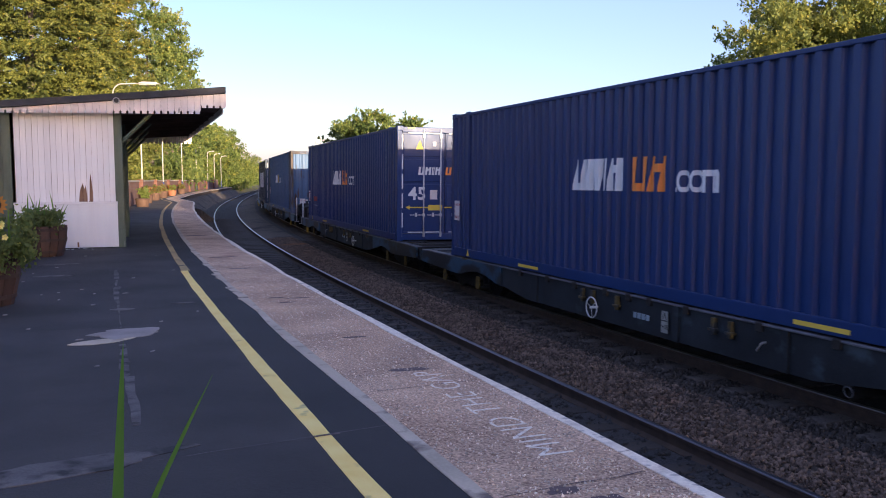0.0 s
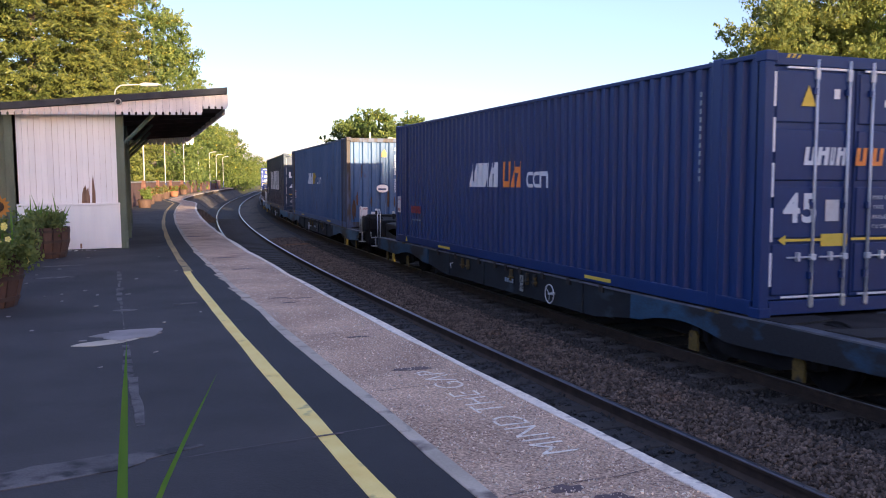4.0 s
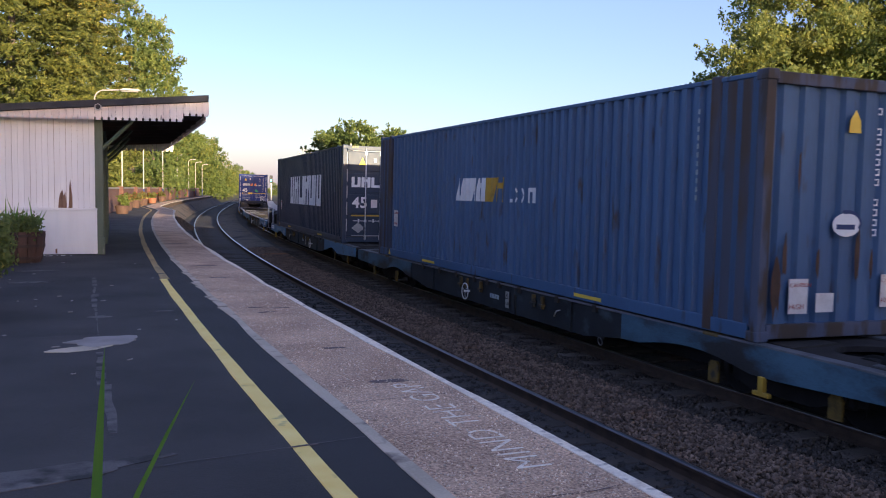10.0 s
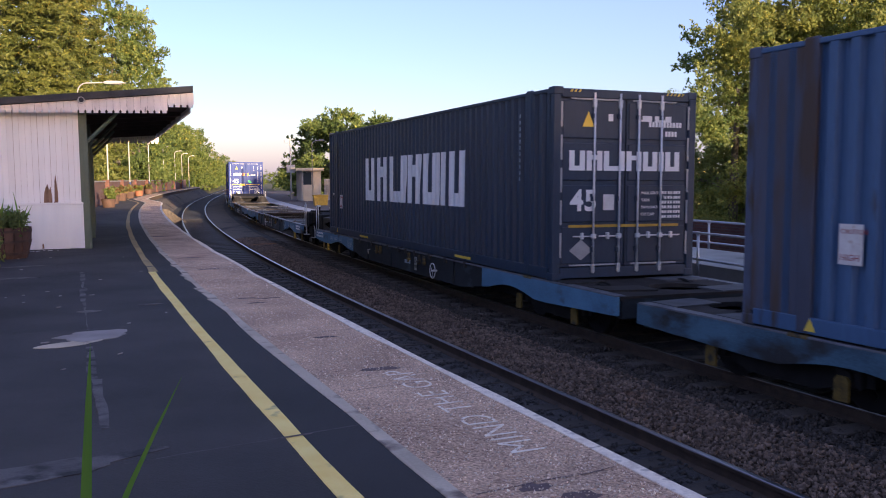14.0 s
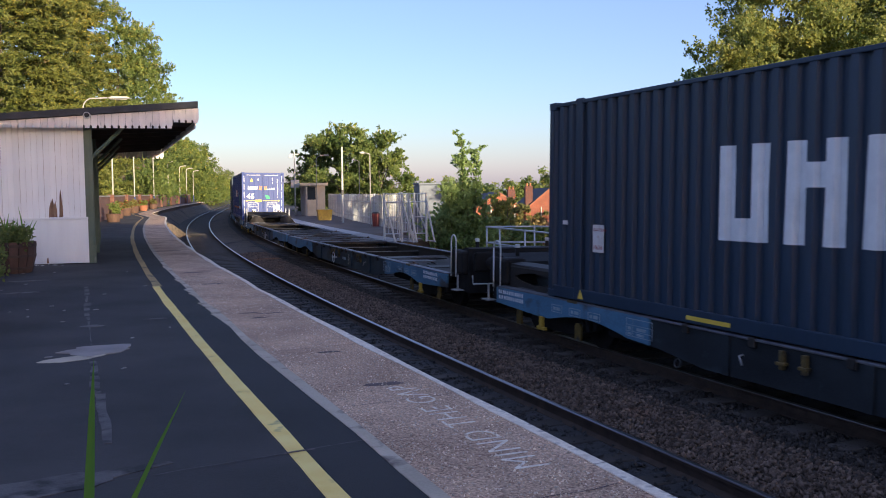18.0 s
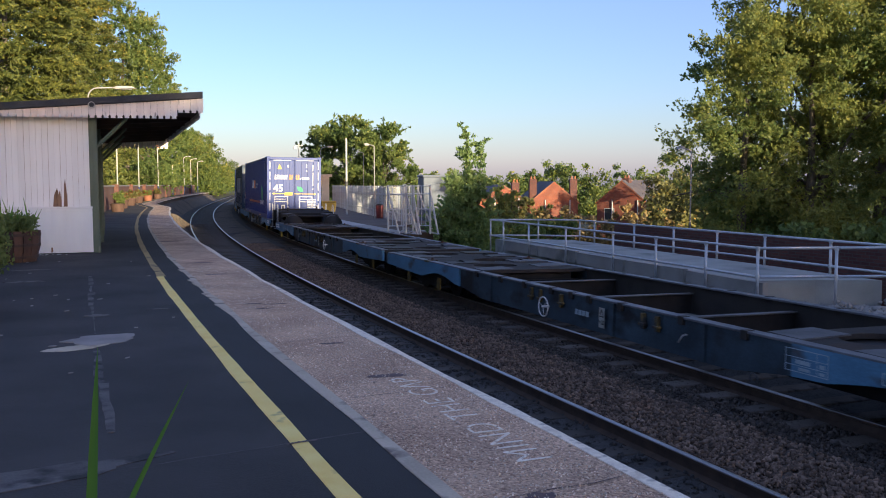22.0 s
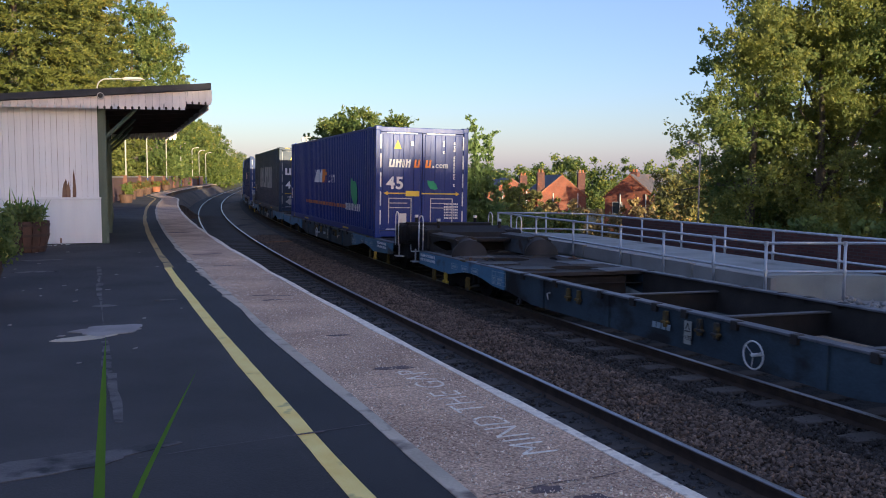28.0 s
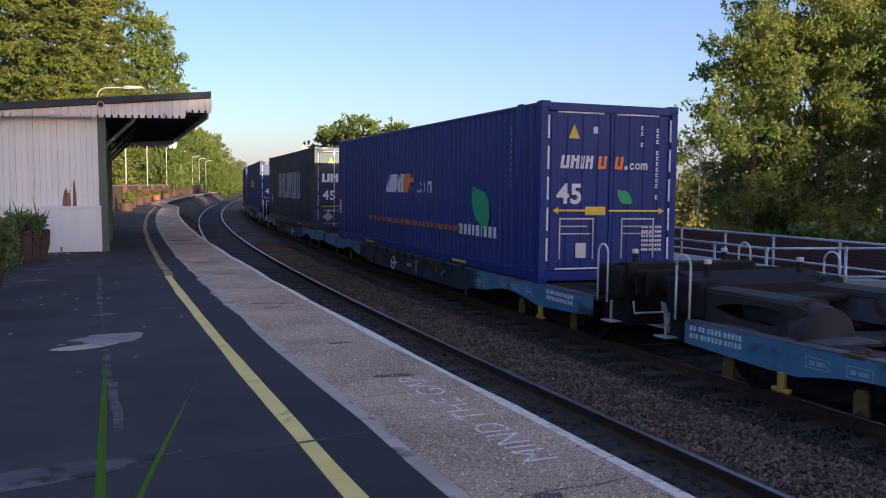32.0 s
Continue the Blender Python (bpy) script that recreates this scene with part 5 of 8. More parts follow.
# ---------------------------------------------------------------- trees and scrub
for k, (sa, oa, h, sp, n) in enumerate(((47, -16.5, 19.0, 4.6, 440), (56, -14.8, 20.0, 4.8, 460), (68, -14.2, 20.5, 4.8, 460), (81, -13.8, 20.5, 4.6, 420), (38, -19.0, 19.0, 4.8, 320))):
    x, y, _ = line(sa, oa)
    conifer("cypress_tree", "tall dense golden-green cypress behind the shelter", pose(x, y, -0.4, 0, 0, 50 * k), h, sp, n, 0.085, 11 + k, "cypresses behind the shelter")
for k, (sa, oa, h, sp, n) in enumerate(((92, -11.8, 20.5, 5.2, 40000), (105, -11.2, 17.0, 4.6, 30000), (118, -12.0, 12.5, 3.8, 18000))):
    x, y, _ = line(sa, oa)
    broad_tree("ash_tree", "light-leaved tree beyond the cypresses", pose(x, y, -0.4, 0, 0, 80 * k), h, sp, n, 0.15, LEAF_BROAD, seed=30 + k, low=0.05, blobs=150, group="trees beyond the cypresses")
for k, (x, y, h, sp, n, st) in enumerate(((12.35, 31.8, 11.3, 3.6, 54000, 2), (14.6, 33.5, 12.3, 3.4, 42000, 1), (16.9, 31.0, 11.8, 3.5, 44000, 3), (20.9, 30.0, 11.2, 4.0, 30000, 2), (12.2, 35.0, 6.0, 2.0, 12000, 1), (15.0, 38.5, 10.2, 3.4, 22000, 2), (19.0, 35.5, 10.4, 3.8, 18000, 2))):
    broad_tree("sycamore_tree", "leafy sycamore beyond the ramp, its top lit gold", pose(x, y, -2.0, 0, 0, 40 * k), h, sp, int(n * 1.9), 0.066, LEAF_SYCAMORE, stems=st, low=0.02, seed=40 + k, group="sycamores beyond the ramp", blobs=230)


def sapling(name, label, m, h, wide, sprays, material, seed):
    """A young many-stemmed tree: leafy sprays all the way up its stems, widest low down, with thin leaders."""
    random.seed(seed)
    t = thing(name, label, "tree", m)
    stems = [(-0.12, 0.0, 1.0), (0.36, 0.1, 0.90), (-0.3, -0.1, 0.6), (0.55, 0.0, 0.5), (-0.5, 0.2, 0.42)]
    for x, y, f in stems:
        bm = bmesh.new()
        rod(bm, (x * 0.4, y * 0.4, 0), (x * wide, y * wide, h * f * 0.97), 0.045 * f + 0.01, 7, 0.008)
        part("stem", bm, BARK, t)
    share = np.array([1.0, 0.8, 0.55, 0.45, 0.4])
    pick = rng.choice(5, sprays, p=share / share.sum())
    st = np.array(stems)[pick]
    u = 0.04 + 0.94 * rng.random(sprays)
    base = np.stack([st[:, 0] * (0.4 + (wide - 0.4) * u), st[:, 1] * (0.4 + (wide - 0.4) * u), h * st[:, 2] * u], 1)
    a = rng.random(sprays) * math.tau
    way = np.stack([np.cos(a), np.sin(a), 0.5 + 0.7 * u], 1)
    way /= np.linalg.norm(way, axis=1)[:, None]
    ln = wide * (0.32 + 0.55 * (1 - u * st[:, 2])) * rng.uniform(0.3, 1.4, sprays)
    v, f = spray_cloud(base, way, ln, ln * 0.24, 20, 0.085, 2.1, 0.4)
    placed("crown", from_arrays("crown", v, f, material), t)
    return t


sapling("ash_sapling", "slender light-green young tree beside the ramp end", pose(0.95, 33.5, -1.5), 5.0, 1.3, 300, LEAF_YOUNG, 61)
sapling("elder_bush", "dense green bush beside the ramp end", pose(0.5, 33.0, -1.5), 2.9, 1.7, 300, LEAF_YOUNG, 62)
sapling("elder_bush", "dense green bush beside the ramp end", pose(2.4, 37.0, -1.7), 2.9, 1.3, 170, LEAF_SYCAMORE, 64)
for k, (x, y, h, sp, n) in enumerate(((-9.0, 84, 8.6, 3.6, 14000), (-5.6, 80, 7.6, 3.0, 12000), (-12.5, 92, 8.0, 3.0, 9000))):
    broad_tree("lime_tree", "broad green tree behind the far platform", pose(x, y, -1.2), h, sp, int(n * 1.8), 0.14, LEAF_BROAD, seed=70 + k, low=0.12, group="trees behind the far platform", blobs=90)


def tree_belt(name, label, spots, count, leaf, mat):
    """A far belt of trees as one mass of leaves in uneven clumps."""
    cs, rs = [], []
    for x, y, z, h, w in spots:
        for _ in range(9):
            u = random.random()
            cs.append((x + random.uniform(-1, 1) * w * 0.8, y + random.uniform(-1, 1) * w, z + h * (0.12 + 0.8 * u)))
            r = w * random.uniform(0.35, 0.62) * (1.15 - 0.5 * u)
            rs.append((r, r, r * 0.85))
    v, f = leaf_cloud(cs, rs, count, leaf, 0.8, 0.2, 0.25)
    ob = placed(name, from_arrays(name, v, f, mat))
    return tagged(ob, label, "trees", kind="stuff")


random.seed(5)
spots = []
for k in range(26):
    s = 116 + k * 5.6
    for o in (-12.6, -16.5):
        x, y, _ = line(s, o - random.uniform(0, 2))
        spots.append((x, y, -0.6 + rise(s), random.uniform(8.5, 11.0) + (1.5 if o < -13 else 0) + 0.26 * k, random.uniform(2.2, 3.2)))
tree_belt("tree_belt", "sunlit belt of bushes and trees along the curving line", spots, 52000, 0.30, LEAF_HEDGE)
for k in range(24):
    x, y, _ = line(165 + 9 * k, -8.5 - random.uniform(0, 2))
    spots.append((x, y, -0.6, random.uniform(8.0, 11.5), 3.0))
for k in range(16):
    x, y, _ = line(400, -22 + 3 * k)
    spots.append((x, y, -0.6, random.uniform(4.0, 6.5), 3.0))
tree_belt("tree_belt", "sunlit belt of bushes and trees along the curving line", spots, 80000, 0.27, LEAF_HEDGE)
spots = []
ex, ey, ep = line(400)
for k in range(22):
    d, o = 10 + 17 * k, -7.2 - random.uniform(0, 3)
    spots.append((ex + o * math.cos(ep) - d * math.sin(ep), ey + o * math.sin(ep) + d * math.cos(ep), -0.6, random.uniform(9.5, 12.5), 3.4))
tree_belt("tree_belt", "hazy end of the tree belt where the line vanishes", spots, 26000, 0.42, LEAF_HEDGE)
spots = []
for k in range(34):
    s = 38 + k * 3.0
    x, y, _ = line(s, -11.3 - random.uniform(0, 1.0))
    spots.append((x, y, -0.4, random.uniform(2.6, 4.2), random.uniform(1.0, 1.4)))
tree_belt("hedge", "sunlit hedge behind the low brick wall", spots, 40000, 0.17, LEAF_HEDGE)
spots = []
for k in range(22):
    s = 112 + k * 8
    x, y, _ = line(s, 9 + random.uniform(0, 4))
    spots.append((x, y, -1.2, random.uniform(4.5, 6.5), random.uniform(2.2, 3.0)))
tree_belt("tree_belt", "green trees on the far side of the line", spots, 16000, 0.34, LEAF_HEDGE)
spots = [(9 + 3.6 * k + random.uniform(-1, 1), 128 + random.uniform(-6, 12), -5.2, random.uniform(8.0, 10.6), random.uniform(2.4, 3.6)) for k in range(12)]
spots += [(-2 + 4 * k, 150 + random.uniform(-5, 20), -5, random.uniform(7.5, 10.5), 3.2) for k in range(26)]
tree_belt("tree_belt", "distant green trees behind the brick houses", spots, 46000, 0.27, LEAF_HEDGE)
spots = [(-8 + 2.6 * k + random.uniform(-1, 1), 133 + random.uniform(-4, 4), -5.2, random.uniform(8.6, 10.4) + (1.2 if k % 5 == 0 else 0), random.uniform(1.9, 2.9)) for k in range(17)]
tree_belt("tree_belt", "dark garden trees along the skyline behind the houses", spots, 40000, 0.24, LEAF_BROAD)
spots = [(5.4 + 0.8 * k, 92 + random.uniform(-3, 3), -5.0, random.uniform(3.6, 6.2), 1.1) for k in range(7)]
tree_belt("scrub", "green and russet garden shrubs in front of a brick house", spots, 14000, 0.17, LEAF_OLIVE)
spots = [(25.5 + random.uniform(-3, 3), 88 + 3 * k, -4.4, random.uniform(6.0, 8.2), 2.6) for k in range(5)]
spots += [(17.0 + 1.2 * k, 66 + random.uniform(-3, 3), -3.6, random.uniform(4.4, 6.0), 1.8) for k in range(5)]
tree_belt("tree_belt", "olive-green trees beside the houses", spots, 22000, 0.2, LEAF_OLIVE)
spots = [(8.5 + 1.05 * k, 76 + random.uniform(-4, 4), -4.6, random.uniform(3.4, 4.6), 1.3) for k in range(14)]
tree_belt("scrub", "dry tawny scrub in front of the brick houses", spots, 12000, 0.2, LEAF_DRY)
spots = [(1.0 + 1.1 * k, 60 + random.uniform(-3, 3), -3.4, random.uniform(1.8, 2.8), 1.1) for k in range(8)]
tree_belt("scrub", "dark green scrub below the ramp", spots, 9000, 0.2, LEAF_BROAD)
spots = [(3.0 + 0.62 * k, 62 + random.uniform(-2, 2), -3.4, random.uniform(3.9, 5.1), 0.75) for k in range(6)]
tree_belt("scrub", "russet and green shrubs half hiding a brick house", spots, 9000, 0.15, LEAF_OLIVE)
spots = [(9.0 + 0.9 * k, 24.5 - 0.9 * k + random.uniform(-1, 1), -1.9, random.uniform(1.6, 2.6), 0.8) for k in range(9)]
tree_belt("undergrowth", "dark undergrowth behind the parapet wall", spots, 14000, 0.10, LEAF_BROAD)

# unseen tall tree belt added far behind the camera, sunwards, shading the near platform
axis, across = Vector((math.sin(radians(SUN_TURN)), -math.cos(radians(SUN_TURN)), 0)), Vector((math.cos(radians(SUN_TURN)), math.sin(radians(SUN_TURN)), 0))
spot = axis * 75 - across * 18
shade0 = broad_tree("shade_tree", "unseen tall broad tree added to shade the platform", pose(spot.x, spot.y, -1.2), 15.0, 6.0, 11000, 0.75, LEAF_BROAD, seed=90, low=0.02, blobs=110, group="trees behind the station")
for k in range(1, 19):
    lat = -18 + 6.6 * (k // 2) + (3.3 if k % 2 else 0)
    spot = axis * (75 + (8 if k % 2 else 0)) + across * lat
    copy_thing(shade0, pose(spot.x, spot.y, -1.2, 0, 0, 67 * k) @ Matrix.Diagonal((1, 1, 0.98 if 27 < lat < 46 else 0.95 if 7 < lat < 27 else 1.0 + 0.05 * (k % 3), 1)))

# ---------------------------------------------------------------- the train
CL, CW, CH, DECK_Z = 13.716, 2.55, 2.9, 0.722


RAMP = 0.13


def corrugated(length, height, pitch, depth, flat):
    """A trapezoid-corrugated sheet in the plane y-z, ribs upright, facing -x."""
    bm = bmesh.new()
    n = round(length / pitch)
    pitch = length / n
    pts = []
    for k in range(n):
        y = -length / 2 + k * pitch
        pts += [(0, y), (0, y + pitch * flat), (depth, y + pitch * (flat + RAMP)), (depth, y + pitch * (1 - RAMP))]
    pts.append((0, length / 2))
    lo = [bm.verts.new((x, y, 0)) for x, y in pts]
    hi = [bm.verts.new((x, y, height)) for x, y in pts]
    for i in range(len(pts) - 1):
        bm.faces.new((lo[i], hi[i], hi[i + 1], lo[i + 1]))
    return bm


BRACKET = surface("grimy_yellow_bracket", (0.025, 0.02, 0.012), (0.19, 0.125, 0.035), scale=6, rough=0.7, fine=40, stain=(0.03, 0.03, 0.03), stain_scale=7, stain_at=0.5)
DULL_YELLOW = surface("grimy_ochre_paint", (0.05, 0.033, 0.010), (0.24, 0.15, 0.03), scale=5, rough=0.65, fine=40, spread=0.25, stain=(0.03, 0.027, 0.024), stain_scale=5, stain_at=0.55)
HUMP = surface("greasy_hump_steel", (0.010, 0.009, 0.008), (0.042, 0.034, 0.03), scale=3, rough=0.65, fine=30, stain=(0.045, 0.032, 0.027), stain_scale=3, stain_at=0.66)
DULL_ORANGE = surface("dull_orange_marking", (0.42, 0.12, 0.05), (0.6, 0.19, 0.07), scale=6, rough=0.6, bump=0.05)
COVER = surface("worn_cover_plate", (0.034, 0.034, 0.037), (0.135, 0.134, 0.142), scale=3, rough=0.7, fine=30)
RUST = surface("flaking_rust", (0.035, 0.022, 0.017), (0.12, 0.065, 0.04), scale=6, rough=0.9, fine=40)
RUSTY_BAY = surface("rust_washed_blue_bay", (0.045, 0.05, 0.075), (0.085, 0.095, 0.14), scale=1.2, rough=0.7, fine=24, stain=(0.07, 0.045, 0.035), stain_scale=2.4, stain_at=0.47, stretch=(1, 1, 0.2))
_side = {}


def shared(key, make):
    if key not in _side:
        _side[key] = make()
    return _side[key]


def cut(pts, a, keep_right):
    """A polygon cut along the upright line at a."""
    out = []
    for (x0, z0), (x1, z1) in zip(pts, pts[1:] + pts[:1]):
        in0, in1 = (x0 >= a, x1 >= a) if keep_right else (x0 <= a, x1 <= a)
        if in0:
            out.append((x0, z0))
        if in0 != in1:
            out.append((a, z0 + (z1 - z0) * (a - x0) / (x1 - x0)))
    return out


def painted(pts, at, u, v, bm):
    """Paint laid over the ribs of a container's long side: the outline folded into the corrugation."""
    length, flat, deep = CL - 0.28, 0.38, 0.060
    n = round(length / 0.25)
    pitch = length / n
    inward = Vector((-1 if at.x > 0 else 1, 0, 0))
    lo, hi = min(p[0] for p in pts), max(p[0] for p in pts)
    folds = []
    for k in range(n + 1):
        for f, d in ((0, 0), (flat, 0), (flat + RAMP, deep), (1 - RAMP, deep)):
            folds.append((length / 2 - (k + f) * pitch, d))
    folds = sorted(f for f in folds if lo - pitch < f[0] < hi + pitch)
    xs, ds = [f[0] for f in folds], [f[1] for f in folds]
    made = []
    for a, b in zip(xs, xs[1:]):
        if b < lo or a > hi:
            continue
        piece = cut(cut(pts, a, True), b, False) if a > lo or b < hi else pts
        piece = [p for i, p in enumerate(piece) if math.hypot(p[0] - piece[i - 1][0], p[1] - piece[i - 1][1]) > 1e-5]
        if len(piece) < 3 or max(p[0] for p in piece) - min(p[0] for p in piece) < 1e-4:
            continue
        ring_v = [bm.verts.new(at + u * p + v * q + inward * (float(np.interp(p, xs, ds)) + 0.007)) for p, q in piece]
        made += ring_v
        bm.faces.new(ring_v)
    bmesh.ops.remove_doubles(bm, verts=made, dist=1e-4)
    return bm


def letters(bm, u0, v0, widths, height, at, u, v, gap=0.16, slant=0.1, ribbed=False):
    """A maker's wordmark as plain blocks: one U-shaped or H-shaped plate for each sign."""
    x = u0
    for k, w in enumerate(widths):
        th = min(w * 0.36, 0.30 * height)
        b = height * 0.24
        if w <= th * 1.6:
            pts = [(0, 0), (th, 0), (th, height), (0, height)]
        elif k % 2 == 0:
            pts = [(0, 0), (w, 0), (w, height), (w - th, height), (w - th, b), (th, b), (th, height), (0, height)]
        else:
            m = height * 0.55
            pts = [(0, 0), (th, 0), (th, m), (w - th, m), (w - th, 0), (w, 0), (w, height), (w - th, height), (w - th, m + b), (th, m + b), (th, height), (0, height)]
        pts = [(x + p + slant * q, v0 + q) for p, q in pts]
        if ribbed:
            painted(pts, at, u, v, bm)
        else:
            plate(pts, at, u, v, 0.004, bm)
        x += w + gap * height
    return x


def tail_shapes(bm, x, z, at, u, v, h, ribbed=False):
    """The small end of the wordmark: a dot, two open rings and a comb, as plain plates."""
    lay = (lambda q: painted(q, at, u, v, bm)) if ribbed else (lambda q: plate(q, at, u, v, 0.004, bm))
    lay([(x, z), (x + 0.06, z), (x + 0.06, z + 0.06), (x, z + 0.06)])
    x += 0.10
    for gap in (0.9, 0.12):
        c = (x + h * 0.42, z + h * 0.5)
        angles = [gap / 2 + (math.tau - gap) * k / 16 for k in range(17)]
        pts = [(c[0] + h * 0.42 * math.cos(a), c[1] + h * 0.5 * math.sin(a)) for a in angles] + [(c[0] + h * 0.22 * math.cos(a), c[1] + h * 0.28 * math.sin(a)) for a in reversed(angles)]
        lay(pts)
        x += h * 0.95
    t, g = h * 0.24, h * 0.22
    pts = [(0, 0), (t, 0), (t, h * 0.72), (t + g, h * 0.72), (t + g, 0), (2 * t + g, 0), (2 * t + g, h * 0.72), (2 * t + 2 * g, h * 0.72), (2 * t + 2 * g, 0), (3 * t + 2 * g, 0), (3 * t + 2 * g, h * 0.82), (2.6 * t + 2 * g, h), (0, h)]
    lay([(x + a, z + b) for a, b in pts])


def part_each(name, bm, material, parent, label=""):
    """Links every loose piece of a bmesh as a part of its own."""
    bm.verts.index_update()
    seen, out = set(), []
    for v0 in bm.verts:
        if v0 in seen:
            continue
        group, todo = [], [v0]
        seen.add(v0)
        while todo:
            v = todo.pop()
            group.append(v)
            for e in v.link_edges:
                o = e.other_vert(v)
                if o not in seen:
                    seen.add(o)
                    todo.append(o)
        piece = bmesh.new()
        twin = {v: piece.verts.new(v.co) for v in group}
        for f in {f for v in group for f in v.link_faces}:
            piece.faces.new([twin[v] for v in f.verts])
        out.append(part(name, piece, material, parent, label))
    bm.free()
    return out


def digits(text, size, material, parent, m, label=""):
    cu = bpy.data.curves.new("marking", "FONT")
    cu.body, cu.size, cu.extrude, cu.offset = text, size, 0.002, 0.012 if size > 0.2 else 0.0
    cu.space_character = 1.08
    ob = bpy.data.objects.new("tmp", cu)
    scene.collection.objects.link(ob)
    bpy.context.view_layer.update()
    me = bpy.data.meshes.new_from_object(ob.evaluated_get(bpy.context.evaluated_depsgraph_get()))
    bpy.data.objects.remove(ob)
    me.materials.append(material)
    return placed("marking", me, parent, label, at=m)


def small_print(bm, material, parent, label):
    ob = part("printing", bm, material, parent, label)
    ob["kind"] = "stuff"
    return ob


def container(label, paint, frame_paint, style, faded=False, red=False, group="containers on the train"):
    """A 45-foot box with its floor at z = 0, its front end at -y (towards the way it goes)."""
    c = thing("shipping_container", label, "container", group=group)
    hw, hl = CW / 2, CL / 2
    side = shared(("side", paint.name), lambda: to_mesh(corrugated(CL - 0.28, CH - 0.25, 0.25, 0.060, 0.38), "side_panel", paint))
    placed("side_panel", side, c, at=pose(-hw + 0.012, 0, 0.18))
    placed("side_panel", side, c, at=pose(hw - 0.012, 0, 0.18, 0, 0, 180))
    roof = shared(("roof", paint.name), lambda: to_mesh(corrugated(CL - 0.3, CW - 0.2, 0.21, 0.02, 0.40), "roof_panel", paint))
    placed("roof_panel", roof, c, at=pose(-hw + 0.1, 0, CH - 0.03, 0, 90, 0))
    part("floor_pan", solid(-hw + 0.05, hw - 0.05, -hl + 0.1, hl - 0.1, 0.06, 0.17), WORN_FRAME, c)
    for x in (-1, 1):
        part("top_rail", solid(min(x * (hw - 0.004), x * (hw - 0.08)), max(x * (hw - 0.004), x * (hw - 0.08)), -hl + 0.16, hl - 0.16, CH - 0.075, CH - 0.02, 0.01), paint, c)
        part("bottom_rail", solid(min(x * hw, x * (hw - 0.06)), max(x * hw, x * (hw - 0.06)), -hl + 0.16, hl - 0.16, 0.02, 0.185, 0.01), paint, c)
        for y in (-1, 1):
            # corner post and the inner lifting post
            part("corner_post", solid(min(x * (hw - 0.005), x * (hw - 0.13)), max(x * (hw - 0.005), x * (hw - 0.13)), min(y * (hl - 0.005), y * (hl - 0.12)), max(y * (hl - 0.005), y * (hl - 0.12)), 0.11, CH - 0.11, 0.012), frame_paint, c)
            part("lifting_post", solid(min(x * (hw + 0.003), x * (hw - 0.06)), max(x * (hw + 0.003), x * (hw - 0.06)), min(y * (hl - 0.74), y * (hl - 0.92)), max(y * (hl - 0.74), y * (hl - 0.92)), 0.02, CH + 0.005, 0.02), paint if style != "worn" else RUSTY_BAY, c)
            for z in (0.0, CH - 0.115):
                bm = bmesh.new()
                box(bm, min(x * hw, x * (hw - 0.165)), max(x * hw, x * (hw - 0.165)), min(y * hl, y * (hl - 0.18)), max(y * hl, y * (hl - 0.18)), z, z + 0.118, 0.014)
                part("corner_casting", bm, frame_paint, c)
    for y in (-1, 1):
        part("end_header", solid(-hw + 0.14, hw - 0.14, min(y * (hl - 0.01), y * (hl - 0.11)), max(y * (hl - 0.01), y * (hl - 0.11)), CH - 0.15, CH - 0.02, 0.01), frame_paint, c)
        part("end_sill", solid(-hw + 0.14, hw - 0.14, min(y * (hl - 0.01), y * (hl - 0.12)), max(y * (hl - 0.01), y * (hl - 0.12)), 0.03, 0.19, 0.01), frame_paint, c)
    if style == "worn":
        for x in (-1, 1):
            for y in (-1, 1):
                part("end_bay", solid(min(x * (hw - 0.012), x * (hw - 0.05)), max(x * (hw - 0.012), x * (hw - 0.05)), min(y * (hl - 0.12), y * (hl - 0.74)), max(y * (hl - 0.12), y * (hl - 0.74)), 0.16, CH - 0.08), RUSTY_BAY, c, "rust-washed bay beside the corner post")
    # rear end is a plain ribbed wall on every box; the front differs
    wall = shared(("end", paint.name), lambda: to_mesh(corrugated(CW - 0.24, CH - 0.32, 0.28, 0.05, 0.50), "end_wall", paint))
    placed("end_wall", wall, c, at=pose(0, hl - 0.05, 0.18, 0, 0, -90))
    fy = -hl
    U, V = Vector((1, 0, 0)), Vector((0, 0, 1))
    N = fy - 0.004 + 0.03
    if style in ("worn", "plain"):
        placed("end_wall", wall, c, at=pose(0, fy + 0.05, 0.18, 0, 0, 90))
    else:
        for k in (-1, 1):
            bm = bmesh.new()
            x0, x1 = (-hw + 0.14, -0.01) if k < 0 else (0.01, hw - 0.14)
            box(bm, x0, x1, fy + 0.04, fy + 0.085, 0.2, CH - 0.16, 0.006)
            panels = []
            if style == "leaf":
                for j in range(4):
                    xx = x0 + (x1 - x0) * (j + 0.5) / 4
                    panels.append(solid(xx - 0.085, xx + 0.085, fy + 0.022, fy + 0.05, 0.24, CH - 0.2, 0.012))
            else:
                for j in range(4):
                    z0 = 0.21 + j * 0.632
                    panels.append(solid(x0 + 0.03, x1 - 0.03, fy + 0.020, fy + 0.05, z0 + 0.035, z0 + 0.60, 0.015))
            door = part("door", bm, paint, c)
            for pm in panels:
                part("door_panel", pm, paint, door)
